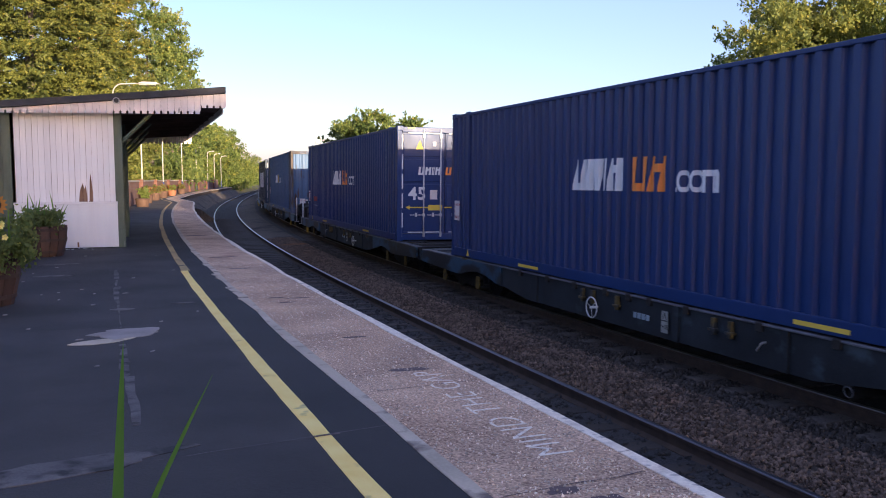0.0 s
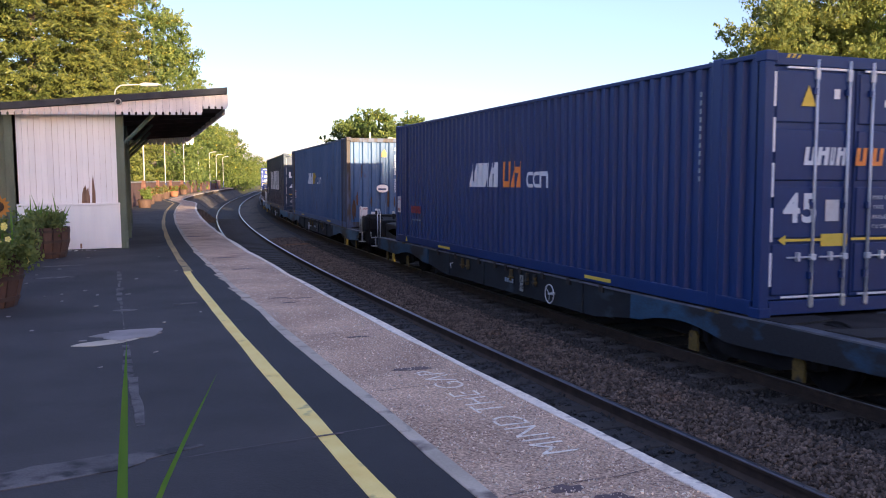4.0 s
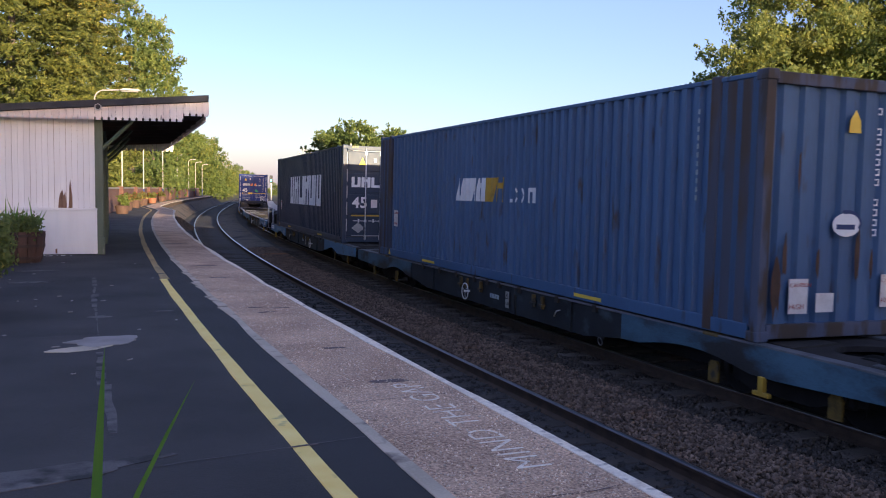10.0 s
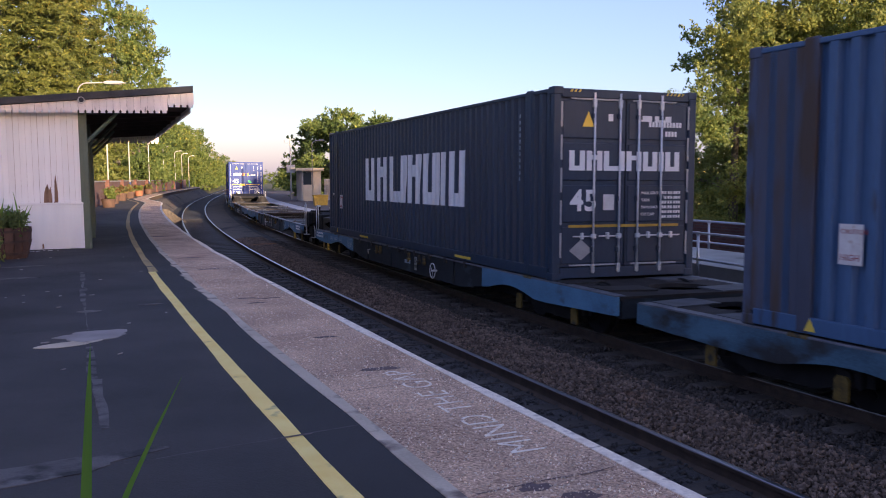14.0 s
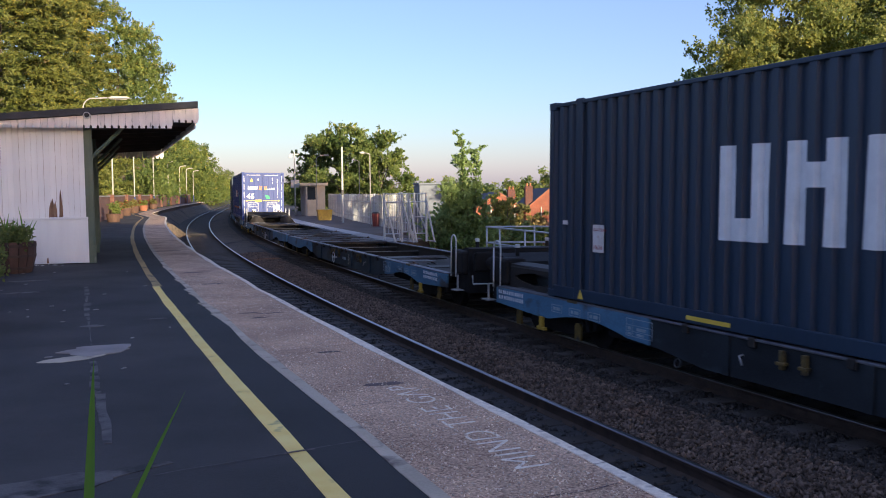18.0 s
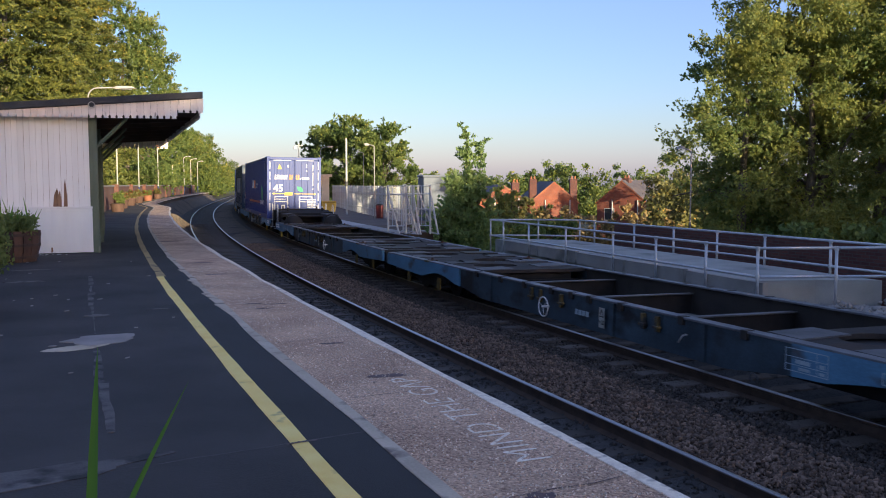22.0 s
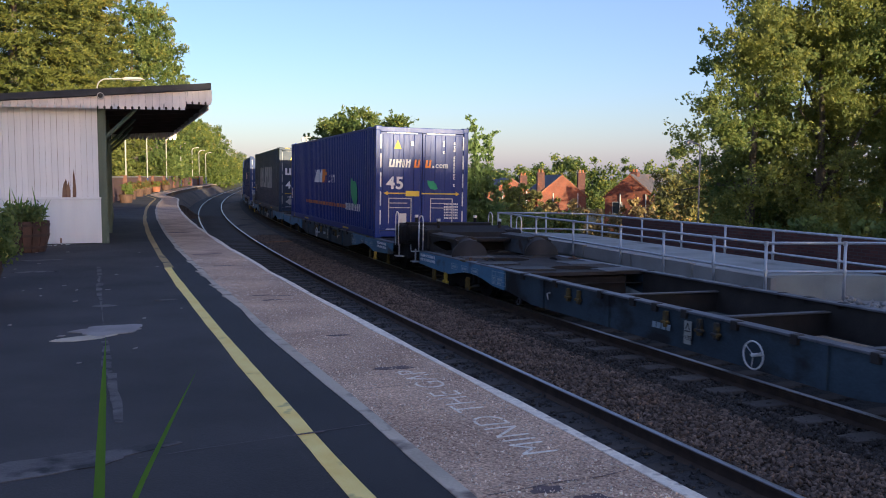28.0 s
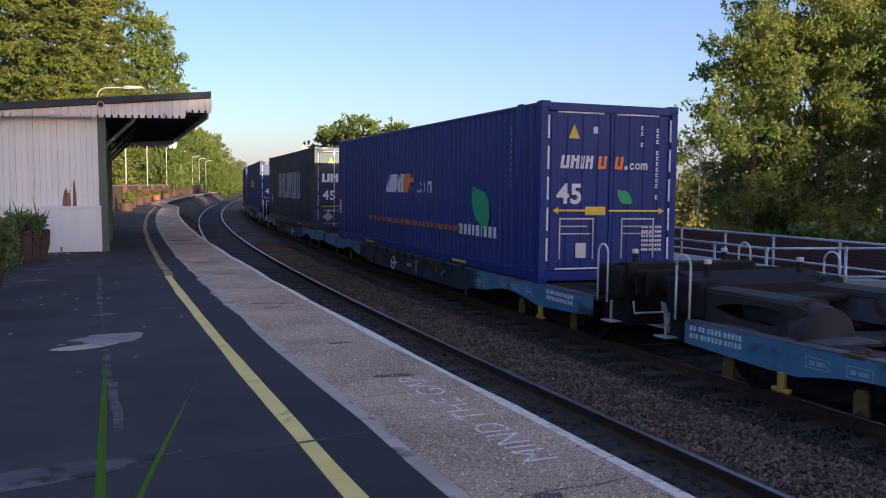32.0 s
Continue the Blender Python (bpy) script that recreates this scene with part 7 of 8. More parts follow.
def wagon(label, style, yw=0.95, yp=-0.77, humped=False):
    """One half of a low two-part container wagon: coupled short at +y, buffers at -y; z = 0 on the rails."""
    w = thing("flat_wagon", label, "railway wagon", group="wagons of the train")
    plate_paint = DARK_PLATE if style < 2 else WAGON_BLUE if style < 3 else CLEAN_BLUE
    sill_paint = WAGON_GREY if style < 4 else SILL_TEAL
    zi, inner, outer, hw = DECK_Z, 8.66, -8.55, 1.29
    for x in (-1, 1):
        u, v = Vector((0, 1, 0)), Vector((0, 0, 1))
        at = Vector((x * hw - (0.0 if x < 0 else 0.05), 0, 0))
        # blue side plates over the bogies, arched for the wheels; deep dark sill between them
        pts = [(8.66, zi - 0.27), (8.66, zi - 0.02), (4.3, zi - 0.02), (4.3, zi - 0.36)] + [(4.55 + 1.75 * k / 8, zi - 0.34 + 0.12 * math.sin(math.pi * k / 8)) for k in range(9)] + [(6.7, zi - 0.34)]
        part("side_plate", plate(pts, at, u, v, 0.05), plate_paint, w, "grimy blue side plate")
        pts = [(-8.55, zi - 0.28), (-8.55, zi - 0.02), (-4.3, zi - 0.02), (-4.3, zi - 0.36)] + [(-4.75 - 2.05 * k / 8, zi - 0.34 + 0.12 * math.sin(math.pi * k / 8)) for k in range(9)] + [(-7.2, zi - 0.34)]
        part("side_plate", plate(pts, at, u, v, 0.05), plate_paint, w, "grimy blue side plate")
        pts = [(-4.3, zi - 0.36), (-3.3, zi - 0.48), (3.3, zi - 0.48), (4.3, zi - 0.36), (4.3, zi - 0.02), (-4.3, zi - 0.02)]
        part("side_sill", plate(pts, at + Vector((-x * 0.03, 0, 0)), u, v, 0.05), sill_paint, w, "dark grimy side sill")
        part("top_flange", solid(min(x * hw, x * (hw - 0.16)), max(x * hw, x * (hw - 0.16)), outer + 0.02, inner - 0.02, zi - 0.03, zi - 0.002, 0.006), DECK_EDGE, w, "worn bright top flange")
        part("inner_web", solid(min(x * (hw - 0.10), x * (hw - 0.085)), max(x * (hw - 0.10), x * (hw - 0.085)), -3.74, 3.74, zi - 0.46, zi - 0.035), HUMP, w)
        # stiffeners and brackets
        for y in (-2.9, -1.0, 2.9):
            part("stiffener", solid(min(x * (hw - 0.035), x * (hw + 0.005)), max(x * (hw - 0.035), x * (hw + 0.005)), y - 0.05, y + 0.05, zi - 0.475, zi - 0.03), sill_paint, w)
        for y in (-2.05, -1.75, 0.36, 1.02, 1.32):
            bm = bmesh.new()
            box(bm, min(x * (hw - 0.02), x * (hw + 0.05)), max(x * (hw - 0.02), x * (hw + 0.05)), y - 0.06, y + 0.06, zi - 0.215, zi - 0.18, 0.008)
            box(bm, min(x * (hw - 0.02), x * (hw + 0.035)), max(x * (hw - 0.02), x * (hw + 0.035)), y - 0.03, y + 0.03, zi - 0.26, zi - 0.06, 0.008)
            part("lashing_bracket", bm, BRACKET, w)
        for y in (-3.6, -2.5, -1.2, -0.4, 0.1, 0.7, 1.6, 2.5, 3.5):
            part("flange_tab", solid(min(x * (hw - 0.10), x * (hw + 0.012)), max(x * (hw - 0.10), x * (hw + 0.012)), y - 0.05, y + 0.05, zi - 0.10, zi + 0.006, 0.006), HUMP, w)
        # brake handwheel
        bm = bmesh.new()
        ring(bm, (x * (hw + 0.07), yw, zi - 0.30), (1, 0, 0), 0.15, 0.0095)
        for k in range(3):
            a = k * math.tau / 3 + 0.4
            rod(bm, (x * (hw + 0.07), yw, zi - 0.30), (x * (hw + 0.07), yw + 0.15 * math.cos(a), zi - 0.30 + 0.15 * math.sin(a)), 0.0045, 6)
        rod(bm, (x * (hw - 0.05), yw, zi - 0.30), (x * (hw + 0.09), yw, zi - 0.30), 0.02, 8)
        part("brake_handwheel", bm, WHITE_STEEL, w, "white brake handwheel", True)
        # plates and painted figures
        sgn = Vector((x * (hw + 0.004), 0, 0))
        du = Vector((0, -1, 0)) if x < 0 else Vector((0, 1, 0))
        k = 1 if x < 0 else -1
        pl = bmesh.new()
        plate([(-0.07, zi - 0.40), (0.07, zi - 0.40), (0.07, zi - 0.12), (-0.07, zi - 0.12)], sgn + Vector((0, yp, 0)), du, v, 0.004, pl)
        note = part("instruction_plate", pl, PLATE_CREAM, w, "faded cream instruction plate with a dark triangle")
        fg = bmesh.new()
        face = sgn + Vector((x * 0.005, yp, 0))
        for q in (((-0.055, zi - 0.25), (0.055, zi - 0.25), (0.055, zi - 0.235), (-0.055, zi - 0.235)), ((-0.045, zi - 0.225), (-0.03, zi - 0.225), (0.004, zi - 0.15), (-0.004, zi - 0.14)), ((0.03, zi - 0.225), (0.045, zi - 0.225), (0.004, zi - 0.14), (-0.004, zi - 0.15))):
            plate(q, face, du, v, 0.003, fg)
        part("plate_print", fg, BLACK_PLASTIC, note)
        digits("+35", 0.085, BLACK_PLASTIC, note, pose(x * (hw + 0.012), yp + k * 0.06, zi - 0.35, 0, 0, -90 * k) @ pose(0, 0, 0, 90, 0, 0), "dark figures")
        wr = bmesh.new()
        bars(wr, sgn + Vector((0, yp, 0)) + du * (-0.72) + v * (zi - 0.30), du, v, [0.07, 0.08, 0.08, 0.075], 0.075, 0.3, 0.12)
        small_print(wr, MARK_PALE, w, "faded white lettering bars")
        num = bmesh.new()
        a0 = sgn + Vector((0, -8.45 if x > 0 else -7.2, 0))
        bars(num, a0 + v * (zi - 0.115), du, v, [0.035, 0.035, 0.0, 0.035, 0.035, 0.0, 0.035, 0.035, 0.035, 0.035, 0.0, 0.035, 0.035, 0.035, 0.02, 0.035], 0.06, 0.45)
        bars(num, a0 + v * (zi - 0.205), du, v, [0.035, 0.015, 0.035, 0.0, 0.04, 0.02, 0.04, 0.04, 0.035, 0.035, 0.0, 0.035, 0.02, 0.02, 0.035, 0.035], 0.06, 0.45)
        if style > 2:
            small_print(num, MARK_WHITE, w, "white number bars")
        fr = bmesh.new()
        for j in range(3):
            a = -6.7 + 0.5 * j
            for q in ((a, a + 0.3, zi - 0.113, zi - 0.105), (a, a + 0.3, zi - 0.218, zi - 0.21), (a, a + 0.008, zi - 0.218, zi - 0.105), (a + 0.292, a + 0.3, zi - 0.218, zi - 0.105), (a + 0.05, a + 0.11, zi - 0.185, zi - 0.14), (a + 0.14, a + 0.25, zi - 0.185, zi - 0.14)):
                box(fr, min(x * (hw + 0.001), x * (hw + 0.005)), max(x * (hw + 0.001), x * (hw + 0.005)), q[0], q[1], q[2], q[3])
        # ruled load table at the inner end of the plate, and a tie ring under the sill
        for q in ((-4.78, -4.22, zi - 0.075, zi - 0.067), (-4.78, -4.22, zi - 0.155, zi - 0.149), (-4.78, -4.22, zi - 0.235, zi - 0.229), (-4.78, -4.22, zi - 0.30, zi - 0.292), (-4.78, -4.772, zi - 0.30, zi - 0.067), (-4.64, -4.634, zi - 0.30, zi - 0.067), (-4.228, -4.22, zi - 0.30, zi - 0.067), (-4.74, -4.67, zi - 0.215, zi - 0.175), (-4.55, -4.36, zi - 0.215, zi - 0.175), (-4.74, -4.67, zi - 0.28, zi - 0.25), (-4.55, -4.40, zi - 0.28, zi - 0.25)):
            box(fr, min(x * (hw + 0.001), x * (hw + 0.005)), max(x * (hw + 0.001), x * (hw + 0.005)), q[0], q[1], q[2], q[3])
        if style > 2:
            small_print(fr, MARK_PALE, w, "white boxed figures")
        tie = ring(bmesh.new(), (x * (hw - 0.02), -3.75, zi - 0.49), (1, 0, 0.2), 0.055, 0.008, 16, 6)
        part("tie_ring", tie, COVER, w, "worn steel tie ring", True)
        lever = bmesh.new()
        bent(lever, [(x * hw, -2.62, zi - 0.20), (x * (hw + 0.06), -2.62, zi - 0.21), (x * (hw + 0.07), -2.56, zi - 0.30)], 0.012, 6)
        part("tap_lever", lever, LAMP_GREY, w, "pale tap lever", True)
        for y in (-7.0,):
            hk = bmesh.new()
            box(hk, x * hw - 0.03, x * hw + 0.03, y - 0.04, y + 0.04, zi - 0.52, zi - 0.33, 0.01)
            box(hk, x * hw - 0.03, x * hw + 0.03, y - 0.12, y + 0.12, zi - 0.54, zi - 0.49, 0.012)
            part("towing_hook", hk, YELLOW_STEEL, w, "yellow towing hook")
    # decks over the bogies: plates with open oval wells, and loose-lying cover plates
    for a, b in ((3.75, inner), (outer, -3.75)):
        third = (b - a) / 3
        for j, (xx, la, lb) in enumerate(((-0.30, 0.46, 0.36), (0.30, 0.50, 0.40), (-0.22, 0.46, 0.38))):
            y0, y1 = a + third * j, a + third * (j + 1)
            yy = (y0 + y1) / 2 + (0.2, -0.15, 0.1)[j]
            inn, out = [], []
            for k in range(24):
                c, q = math.cos((k + 0.5) * math.tau / 24), math.sin((k + 0.5) * math.tau / 24)
                inn.append((xx + la * c, yy + lb * q))
                reach = min(((hw - 0.06) * (1 if c > 0 else -1) - xx) / c, ((y1 if q > 0 else y0) - yy) / q)
                out.append((xx + reach * c, yy + reach * q))
            for cx, cy in ((-hw + 0.06, y0), (hw - 0.06, y0), (-hw + 0.06, y1), (hw - 0.06, y1)):
                near = min(range(24), key=lambda i: abs(out[i][0] - cx) + abs(out[i][1] - cy))
                out[near] = (cx, cy)
            part("end_deck", holed_plate(out, inn, (0, 0, zi - 0.075), (1, 0, 0), (0, 1, 0), 0.06), DECK, w, "worn rusty deck plate with an oval opening")
        part("well_floor", solid(-hw + 0.07, hw - 0.07, a + 0.02, b - 0.02, zi - 0.24, zi - 0.22), UNDERGEAR, w)
        m = (a + b) / 2
        for j, (yy, xx, tilt) in enumerate(((m - 0.72, -0.72, 0.06), (m + 0.95, -0.78, -0.05), (m - 1.75, 0.72, 0.04), (m + 1.8, 0.75, -0.08), (m - 2.15, -0.7, 0.1), (m + 2.2, -0.75, 0.03), (m + 0.75, 0.85, 0.05), (m - 0.7, 0.75, -0.04))):
            pts = [(xx - 0.38, yy - 0.27 - tilt), (xx + 0.39, yy - 0.25 + tilt), (xx + 0.36, yy + 0.26 + tilt), (xx - 0.34, yy + 0.24 - tilt)]
            part("cover_plate", plate(pts, (0, 0, zi - 0.014), (1, 0, 0), (0, 1, 0), 0.014 + 0.004 * (j % 4)), COVER if j % 3 else HUMP, w, "worn steel cover plate")
    # open well with cross members and a centre beam
    part("centre_beam", solid(-0.14, 0.14, -3.8, 3.8, zi - 0.55, zi - 0.40, 0.02), DECK, w)
    for y in (-1.75, 0.5, 2.75):
        part("cross_member", solid(-hw + 0.06, hw - 0.06, y - 0.012, y + 0.012, zi - 0.46, zi - 0.155), UNDERGEAR, w)
        part("cross_flange", solid(-hw + 0.06, hw - 0.06, y - 0.06, y + 0.06, zi - 0.155, zi - 0.135, 0.004), COVER, w, "scuffed top flange of a cross member")
    for y in (-6.1, 6.1):
        for x in (-1, 1):
            bm = bmesh.new()
            box(bm, x * 1.14 - 0.07, x * 1.14 + 0.07, y - 0.12, y + 0.12, zi - 0.012, zi + 0.012)
            rod(bm, (x * 1.14, y, zi), (x * 1.14, y, zi + 0.05), 0.04, 8, 0.028)
            part("container_spigot", bm, RUST, w, "rusty spigot")
            part("spigot_plate", solid(min(x * (hw + 0.004), x * (hw - 0.10)), max(x * (hw + 0.004), x * (hw - 0.10)), y - 0.16, y + 0.10, zi - 0.034, zi + 0.004, 0.004), BRACKET, w, "worn yellow edge plate")
    # plain dark boxes close the gap below the deck beside each bogie
    for a, b in ((3.85, 5.35), (-5.75, -3.85)):
        part("underframe_box", solid(-0.92, 0.92, a, b, 0.24, zi - 0.095, 0.03), UNDERGEAR, w, "dark box closing the underframe")
    # bogies
    for y in (-7.0, 6.5):
        bg = new("bogie")
        bg.parent = w
        bg.empty_display_size = 0.1
        bg.matrix_basis = pose(0, y, 0)
        for x in (-1, 1):
            bm = bmesh.new()
            pts = [(-1.15, 0.30), (-0.72, 0.24), (-0.45, 0.16), (0.45, 0.16), (0.72, 0.24), (1.15, 0.30), (1.15, 0.47), (0.5, 0.50), (-0.5, 0.50), (-1.15, 0.47)]
            plate(pts, (x * 0.99 - 0.06, 0, 0), (0, 1, 0), (0, 0, 1), 0.12, bm)
            part("side_frame", bm, UNDERGEAR, bg)
            for yy in (-0.9, 0.9):
                bm = bmesh.new()
                box(bm, x * 1.02 - 0.1, x * 1.02 + 0.1, yy - 0.15, yy + 0.15, 0.26, 0.5, 0.03)
                rod(bm, (x * 1.12, yy, 0.365), (x * 1.165, yy, 0.365), 0.085, 12)
                part("axle_box", bm, UNDERGEAR, bg)
                cap = [(-0.085, 0.20), (0.085, 0.20), (0.085, 0.42), (0.05, 0.47), (-0.05, 0.47), (-0.085, 0.42)]
                part("damper_cover", plate([(yy + a, b * 0.9 - 0.03) for a, b in cap], (x * 1.19 - 0.015, 0, 0), (0, 1, 0), (0, 0, 1), 0.03), DULL_YELLOW, bg, "yellow damper cover")
        part("bolster", solid(-1.0, 1.0, -0.16, 0.16, 0.30, zi - 0.1, 0.02), UNDERGEAR, bg)
        for yy in (-0.9, 0.9):
            wh = placed("wheelset", WHEELSET, w, "dark steel wheelset")
            wheelsets.append((wh, y + yy))
    # short coupling at the inner end
    part("inner_headstock", solid(-1.2, 1.2, inner - 0.12, inner, zi - 0.32, zi - 0.03, 0.02), WAGON_GREY, w)
    part("drawbar", solid(-0.12, 0.12, inner - 0.4, inner + 0.24, zi - 0.33, zi - 0.12, 0.02), UNDERGEAR, w)
    # buffer end: raised box with pockets, buffers, hook, handrails, steps
    bm = bmesh.new()
    prof = [(-9.14, zi - 0.34), (-8.5, zi - 0.34), (-8.5, zi + 0.02), (-8.25, zi + 0.03), (-8.45, zi + 0.40), (-9.0, zi + 0.52), (-9.14, zi + 0.5)]
    plate(prof, (-1.05, 0, 0), (0, 1, 0), (0, 0, 1), 2.1, bm)
    part("end_box", bm, UNDERGEAR, w, "dark greasy raised end box")
    for x in (-1, 1):
        bm = bmesh.new()
        box(bm, x * 0.96 - 0.20, x * 0.96 + 0.20, -9.10, -8.45, zi + 0.0, zi + 0.46, 0.06)
        part("bolster_casting", bm, UNDERGEAR, w)
        bm = bmesh.new()
        rod(bm, (x * 0.875, -9.14, zi + 0.30), (x * 0.875, -9.55, zi + 0.30), 0.125, 16)
        rod(bm, (x * 0.875, -9.55, zi + 0.30), (x * 0.875, -9.72, zi + 0.30), 0.09, 16)
        box(bm, x * 0.875 - 0.29, x * 0.875 + 0.29, -9.76, -9.71, zi + 0.30 - 0.18, zi + 0.30 + 0.18, 0.03)
        part("buffer", bm, UNDERGEAR, w, "greasy steel buffer")
        for yy in (-8.72,):
            hr = bmesh.new()
            p0 = [(x * 1.2, yy - 0.13, zi - 0.05), (x * 1.2, yy - 0.13, zi + 0.62)] + arc((x * 1.2, yy, zi + 0.62), (0, -1, 0), (0, 0, 1), 0.13, 0, 180, 8) + [(x * 1.2, yy + 0.13, zi - 0.05)]
            bent(hr, p0, 0.014)
            part("handrail", hr, WHITE_STEEL, w, "white looped handrail", True)
        st = bmesh.new()
        bent(st, [(x * 1.22, -9.0, zi + 0.0), (x * 1.22, -9.0, zi - 0.27)], 0.02)
        box(st, x * 1.22 - 0.09, x * 1.22 + 0.09, -9.13, -8.86, zi - 0.295, zi - 0.275, 0.006)
        part("foot_step", st, LAMP_GREY, w, "scuffed pale foot step")
        lp = bmesh.new()
        bent(lp, [(x * 1.0, -9.2, zi + 0.0), (x * 1.0, -9.24, zi - 0.16), (x * 0.55, -9.24, zi - 0.16), (x * 0.55, -9.2, zi - 0.02)], 0.014)
        part("shunter_bar", lp, WHITE_STEEL, w)
        lt = bmesh.new()
        box(lt, x * 0.75 - 0.03, x * 0.75 + 0.03, -8.85, -8.8, zi + 0.46, zi + 0.62, 0.008)
        lb = part("lamp_bracket", lt, UNDERGEAR, w)
        part("bracket_cap", solid(x * 0.75 - 0.035, x * 0.75 + 0.035, -8.86, -8.79, zi + 0.62, zi + 0.68, 0.006), WHITE_STEEL, lb)
    # long low hoods behind the end box on the second wagon of each pair: open lens-shaped sides, flared foot
    if humped:
        n = 20
        for x in (-1, 1):
            ring_o, ring_i = [], []
            for k in range(n):
                a = k * math.tau / n
                ca, sa = math.cos(a), math.sin(a)
                ring_o.append((-7.75 + 0.80 * max(-1, min(1, 1.35 * ca)), zi + 0.17 + (0.19 - 0.03 * ca) * max(-1, min(1, 1.5 * sa))))
                ring_i.append((-7.72 + 0.56 * ca, zi + 0.17 + 0.125 * sa * (0.75 + 0.25 * ca)))
            part("hood_cheek", holed_plate(ring_o, ring_i, (x * 1.06 - 0.02, 0, 0), (0, 1, 0), (0, 0, 1), 0.04), HUMP, w, "greasy cheek plate with a lens-shaped opening")
            part("hood_lining", solid(min(x * 0.62, x * 0.66), max(x * 0.62, x * 0.66), -8.5, -7.0, zi, zi + 0.32), HOOD_GREY, w, "blue-grey inner wall of the hood")
            top = [(0.58, 0.30), (1.02, 0.30), (1.09, 0.33), (1.06, 0.375), (0.86, 0.40), (0.60, 0.37)]
            part("hood_top", plate([(x * a, zi + b) for a, b in top], (0, -8.5, 0), (1, 0, 0), (0, 0, 1), -1.42), HUMP, w, "dark rounded hood top")
            bm = bmesh.new()
            prev = None
            for k in range(7):
                q = k / 6
                yy, hh, ww = -7.12 + 0.24 * q, 0.40 - 0.06 * q, 0.30 + 0.10 * q * q
                row = [bm.verts.new((x * 0.82 + ww * math.cos(b), yy, zi - 0.01 + hh * math.sin(b))) for b in [math.pi * j / 10 for j in range(11)]]
                if prev:
                    for j in range(10):
                        bm.faces.new((prev[j], prev[j + 1], row[j + 1], row[j]))
                prev = row
            bm.faces.new(prev)
            part("flared_foot", bm, HUMP, w, "flared rusty foot of the hood", True)
        part("hood_bridge", solid(-0.6, 0.6, -8.5, -7.9, zi + 0.22, zi + 0.30, 0.02), UNDERGEAR, w)
    bm = bmesh.new()
    box(bm, -0.05, 0.05, -9.45, -9.1, zi + 0.22, zi + 0.36, 0.02)
    rod(bm, (-0.03, -9.4, zi + 0.2), (0.03, -9.75, zi + 0.02), 0.03, 8)
    rod(bm, (-0.06, -9.15, zi + 0.1), (-0.06, -9.6, zi - 0.25), 0.03, 8)
    part("draw_hook", bm, UNDERGEAR, w, "greasy draw hook")
    bm = bmesh.new()
    bent(bm, [(-0.46, -9.12, zi - 0.06), (-0.50, -9.22, zi - 0.14), (-0.54, -9.30, zi - 0.28), (-0.52, -9.36, zi - 0.42), (-0.42, -9.42, zi - 0.49), (-0.28, -9.44, zi - 0.46)], 0.028)
    part("brake_hose", bm, LAMP_GREY, w, "pale grey brake hose", True)
    return w


RUN = [-0.00, 1.70, 3.39, 5.07, 6.74, 8.41, 10.07, 11.73, 13.37, 15.02, 16.67, 18.32, 19.98, 21.66, 23.34, 25.03, 26.71, 28.37, 30.03, 31.69, 33.34, 35.00, 36.66, 38.35, 40.04, 41.75, 43.48, 45.22, 46.94, 48.65, 50.34, 52.01, 53.68, 55.35, 57.02, 58.69, 60.36, 62.03, 63.68, 65.31, 66.94, 68.56, 70.19, 71.83, 73.49, 75.16, 76.85, 78.53, 80.21, 81.87, 83.51, 85.15, 86.80, 88.44, 90.02, 91.53, 92.91, 94.20, 95.44, 96.64, 97.80, 98.93, 100.06, 101.17, 102.28]


def run(t):
    """Metres that the train has gone since the start."""
    return float(np.interp(t, np.arange(65) * 0.5, RUN))


def train_pose(c, t, lift=0.0, flip=False):
    """The pose of a section whose middle lies c metres along the train."""
    s = c - run(t)
    xa, ya, _ = line(s - 5.45)
    xb, yb, _ = line(s + 5.45)
    p = math.atan2(-(xb - xa), yb - ya)
    m = pose((xa + xb) / 2, (ya + yb) / 2, RAIL_Z + rise(s), 0, CANT, math.degrees(p)) @ pose(0, 0, lift)
    return m @ pose(0, 0, 0, 0, 0, 180) if flip else m


# middle of each section, kind of box on it, first or second of its pair
PAIRS = (18.78, 56.12, 93.2, 130.1, 167.2)
LOADS = [("navy", "plain"), ("navy", "doors"), ("worn", "worn"), ("dark", "doors_dark"), None, None, ("royal", "leaf"), ("dark", "doors_dark"), ("navy", "doors"), ("navy", "plain")]
BOXES = {"navy": ("navy blue corrugated 45-foot container with white and orange wordmark", NAVY, NAVY),
         "worn": ("faded blue corrugated container with rust-streaked posts and peeling labels", WORN_BLUE, WORN_FRAME),
         "dark": ("dark navy corrugated container with large white wordmark and barred doors", DARK_NAVY, DARK_NAVY),
         "royal": ("clean royal blue container with green leaf emblem and orange slogan", ROYAL, ROYAL)}
train = []
for k, load in enumerate(LOADS):
    second = k % 2 == 1
    mid = PAIRS[k // 2] + (8.86 if second else -8.86)
    label = "empty low blue container wagon with open well deck" if load is None else "low blue container wagon loaded with a container"
    base = len(wheelsets)
    w = wagon(label, k, 2.0, 0.8, True) if second else wagon(label, k, 0.95 if k < 4 else 0.80)
    train.append((w, mid, 0.0, second))
    if load:
        lab, paint, fr = BOXES[load[0]]
        bx = container(lab, paint, fr, load[1], k == 7, k == 1)
        train.append((bx, mid, DECK_Z, False))


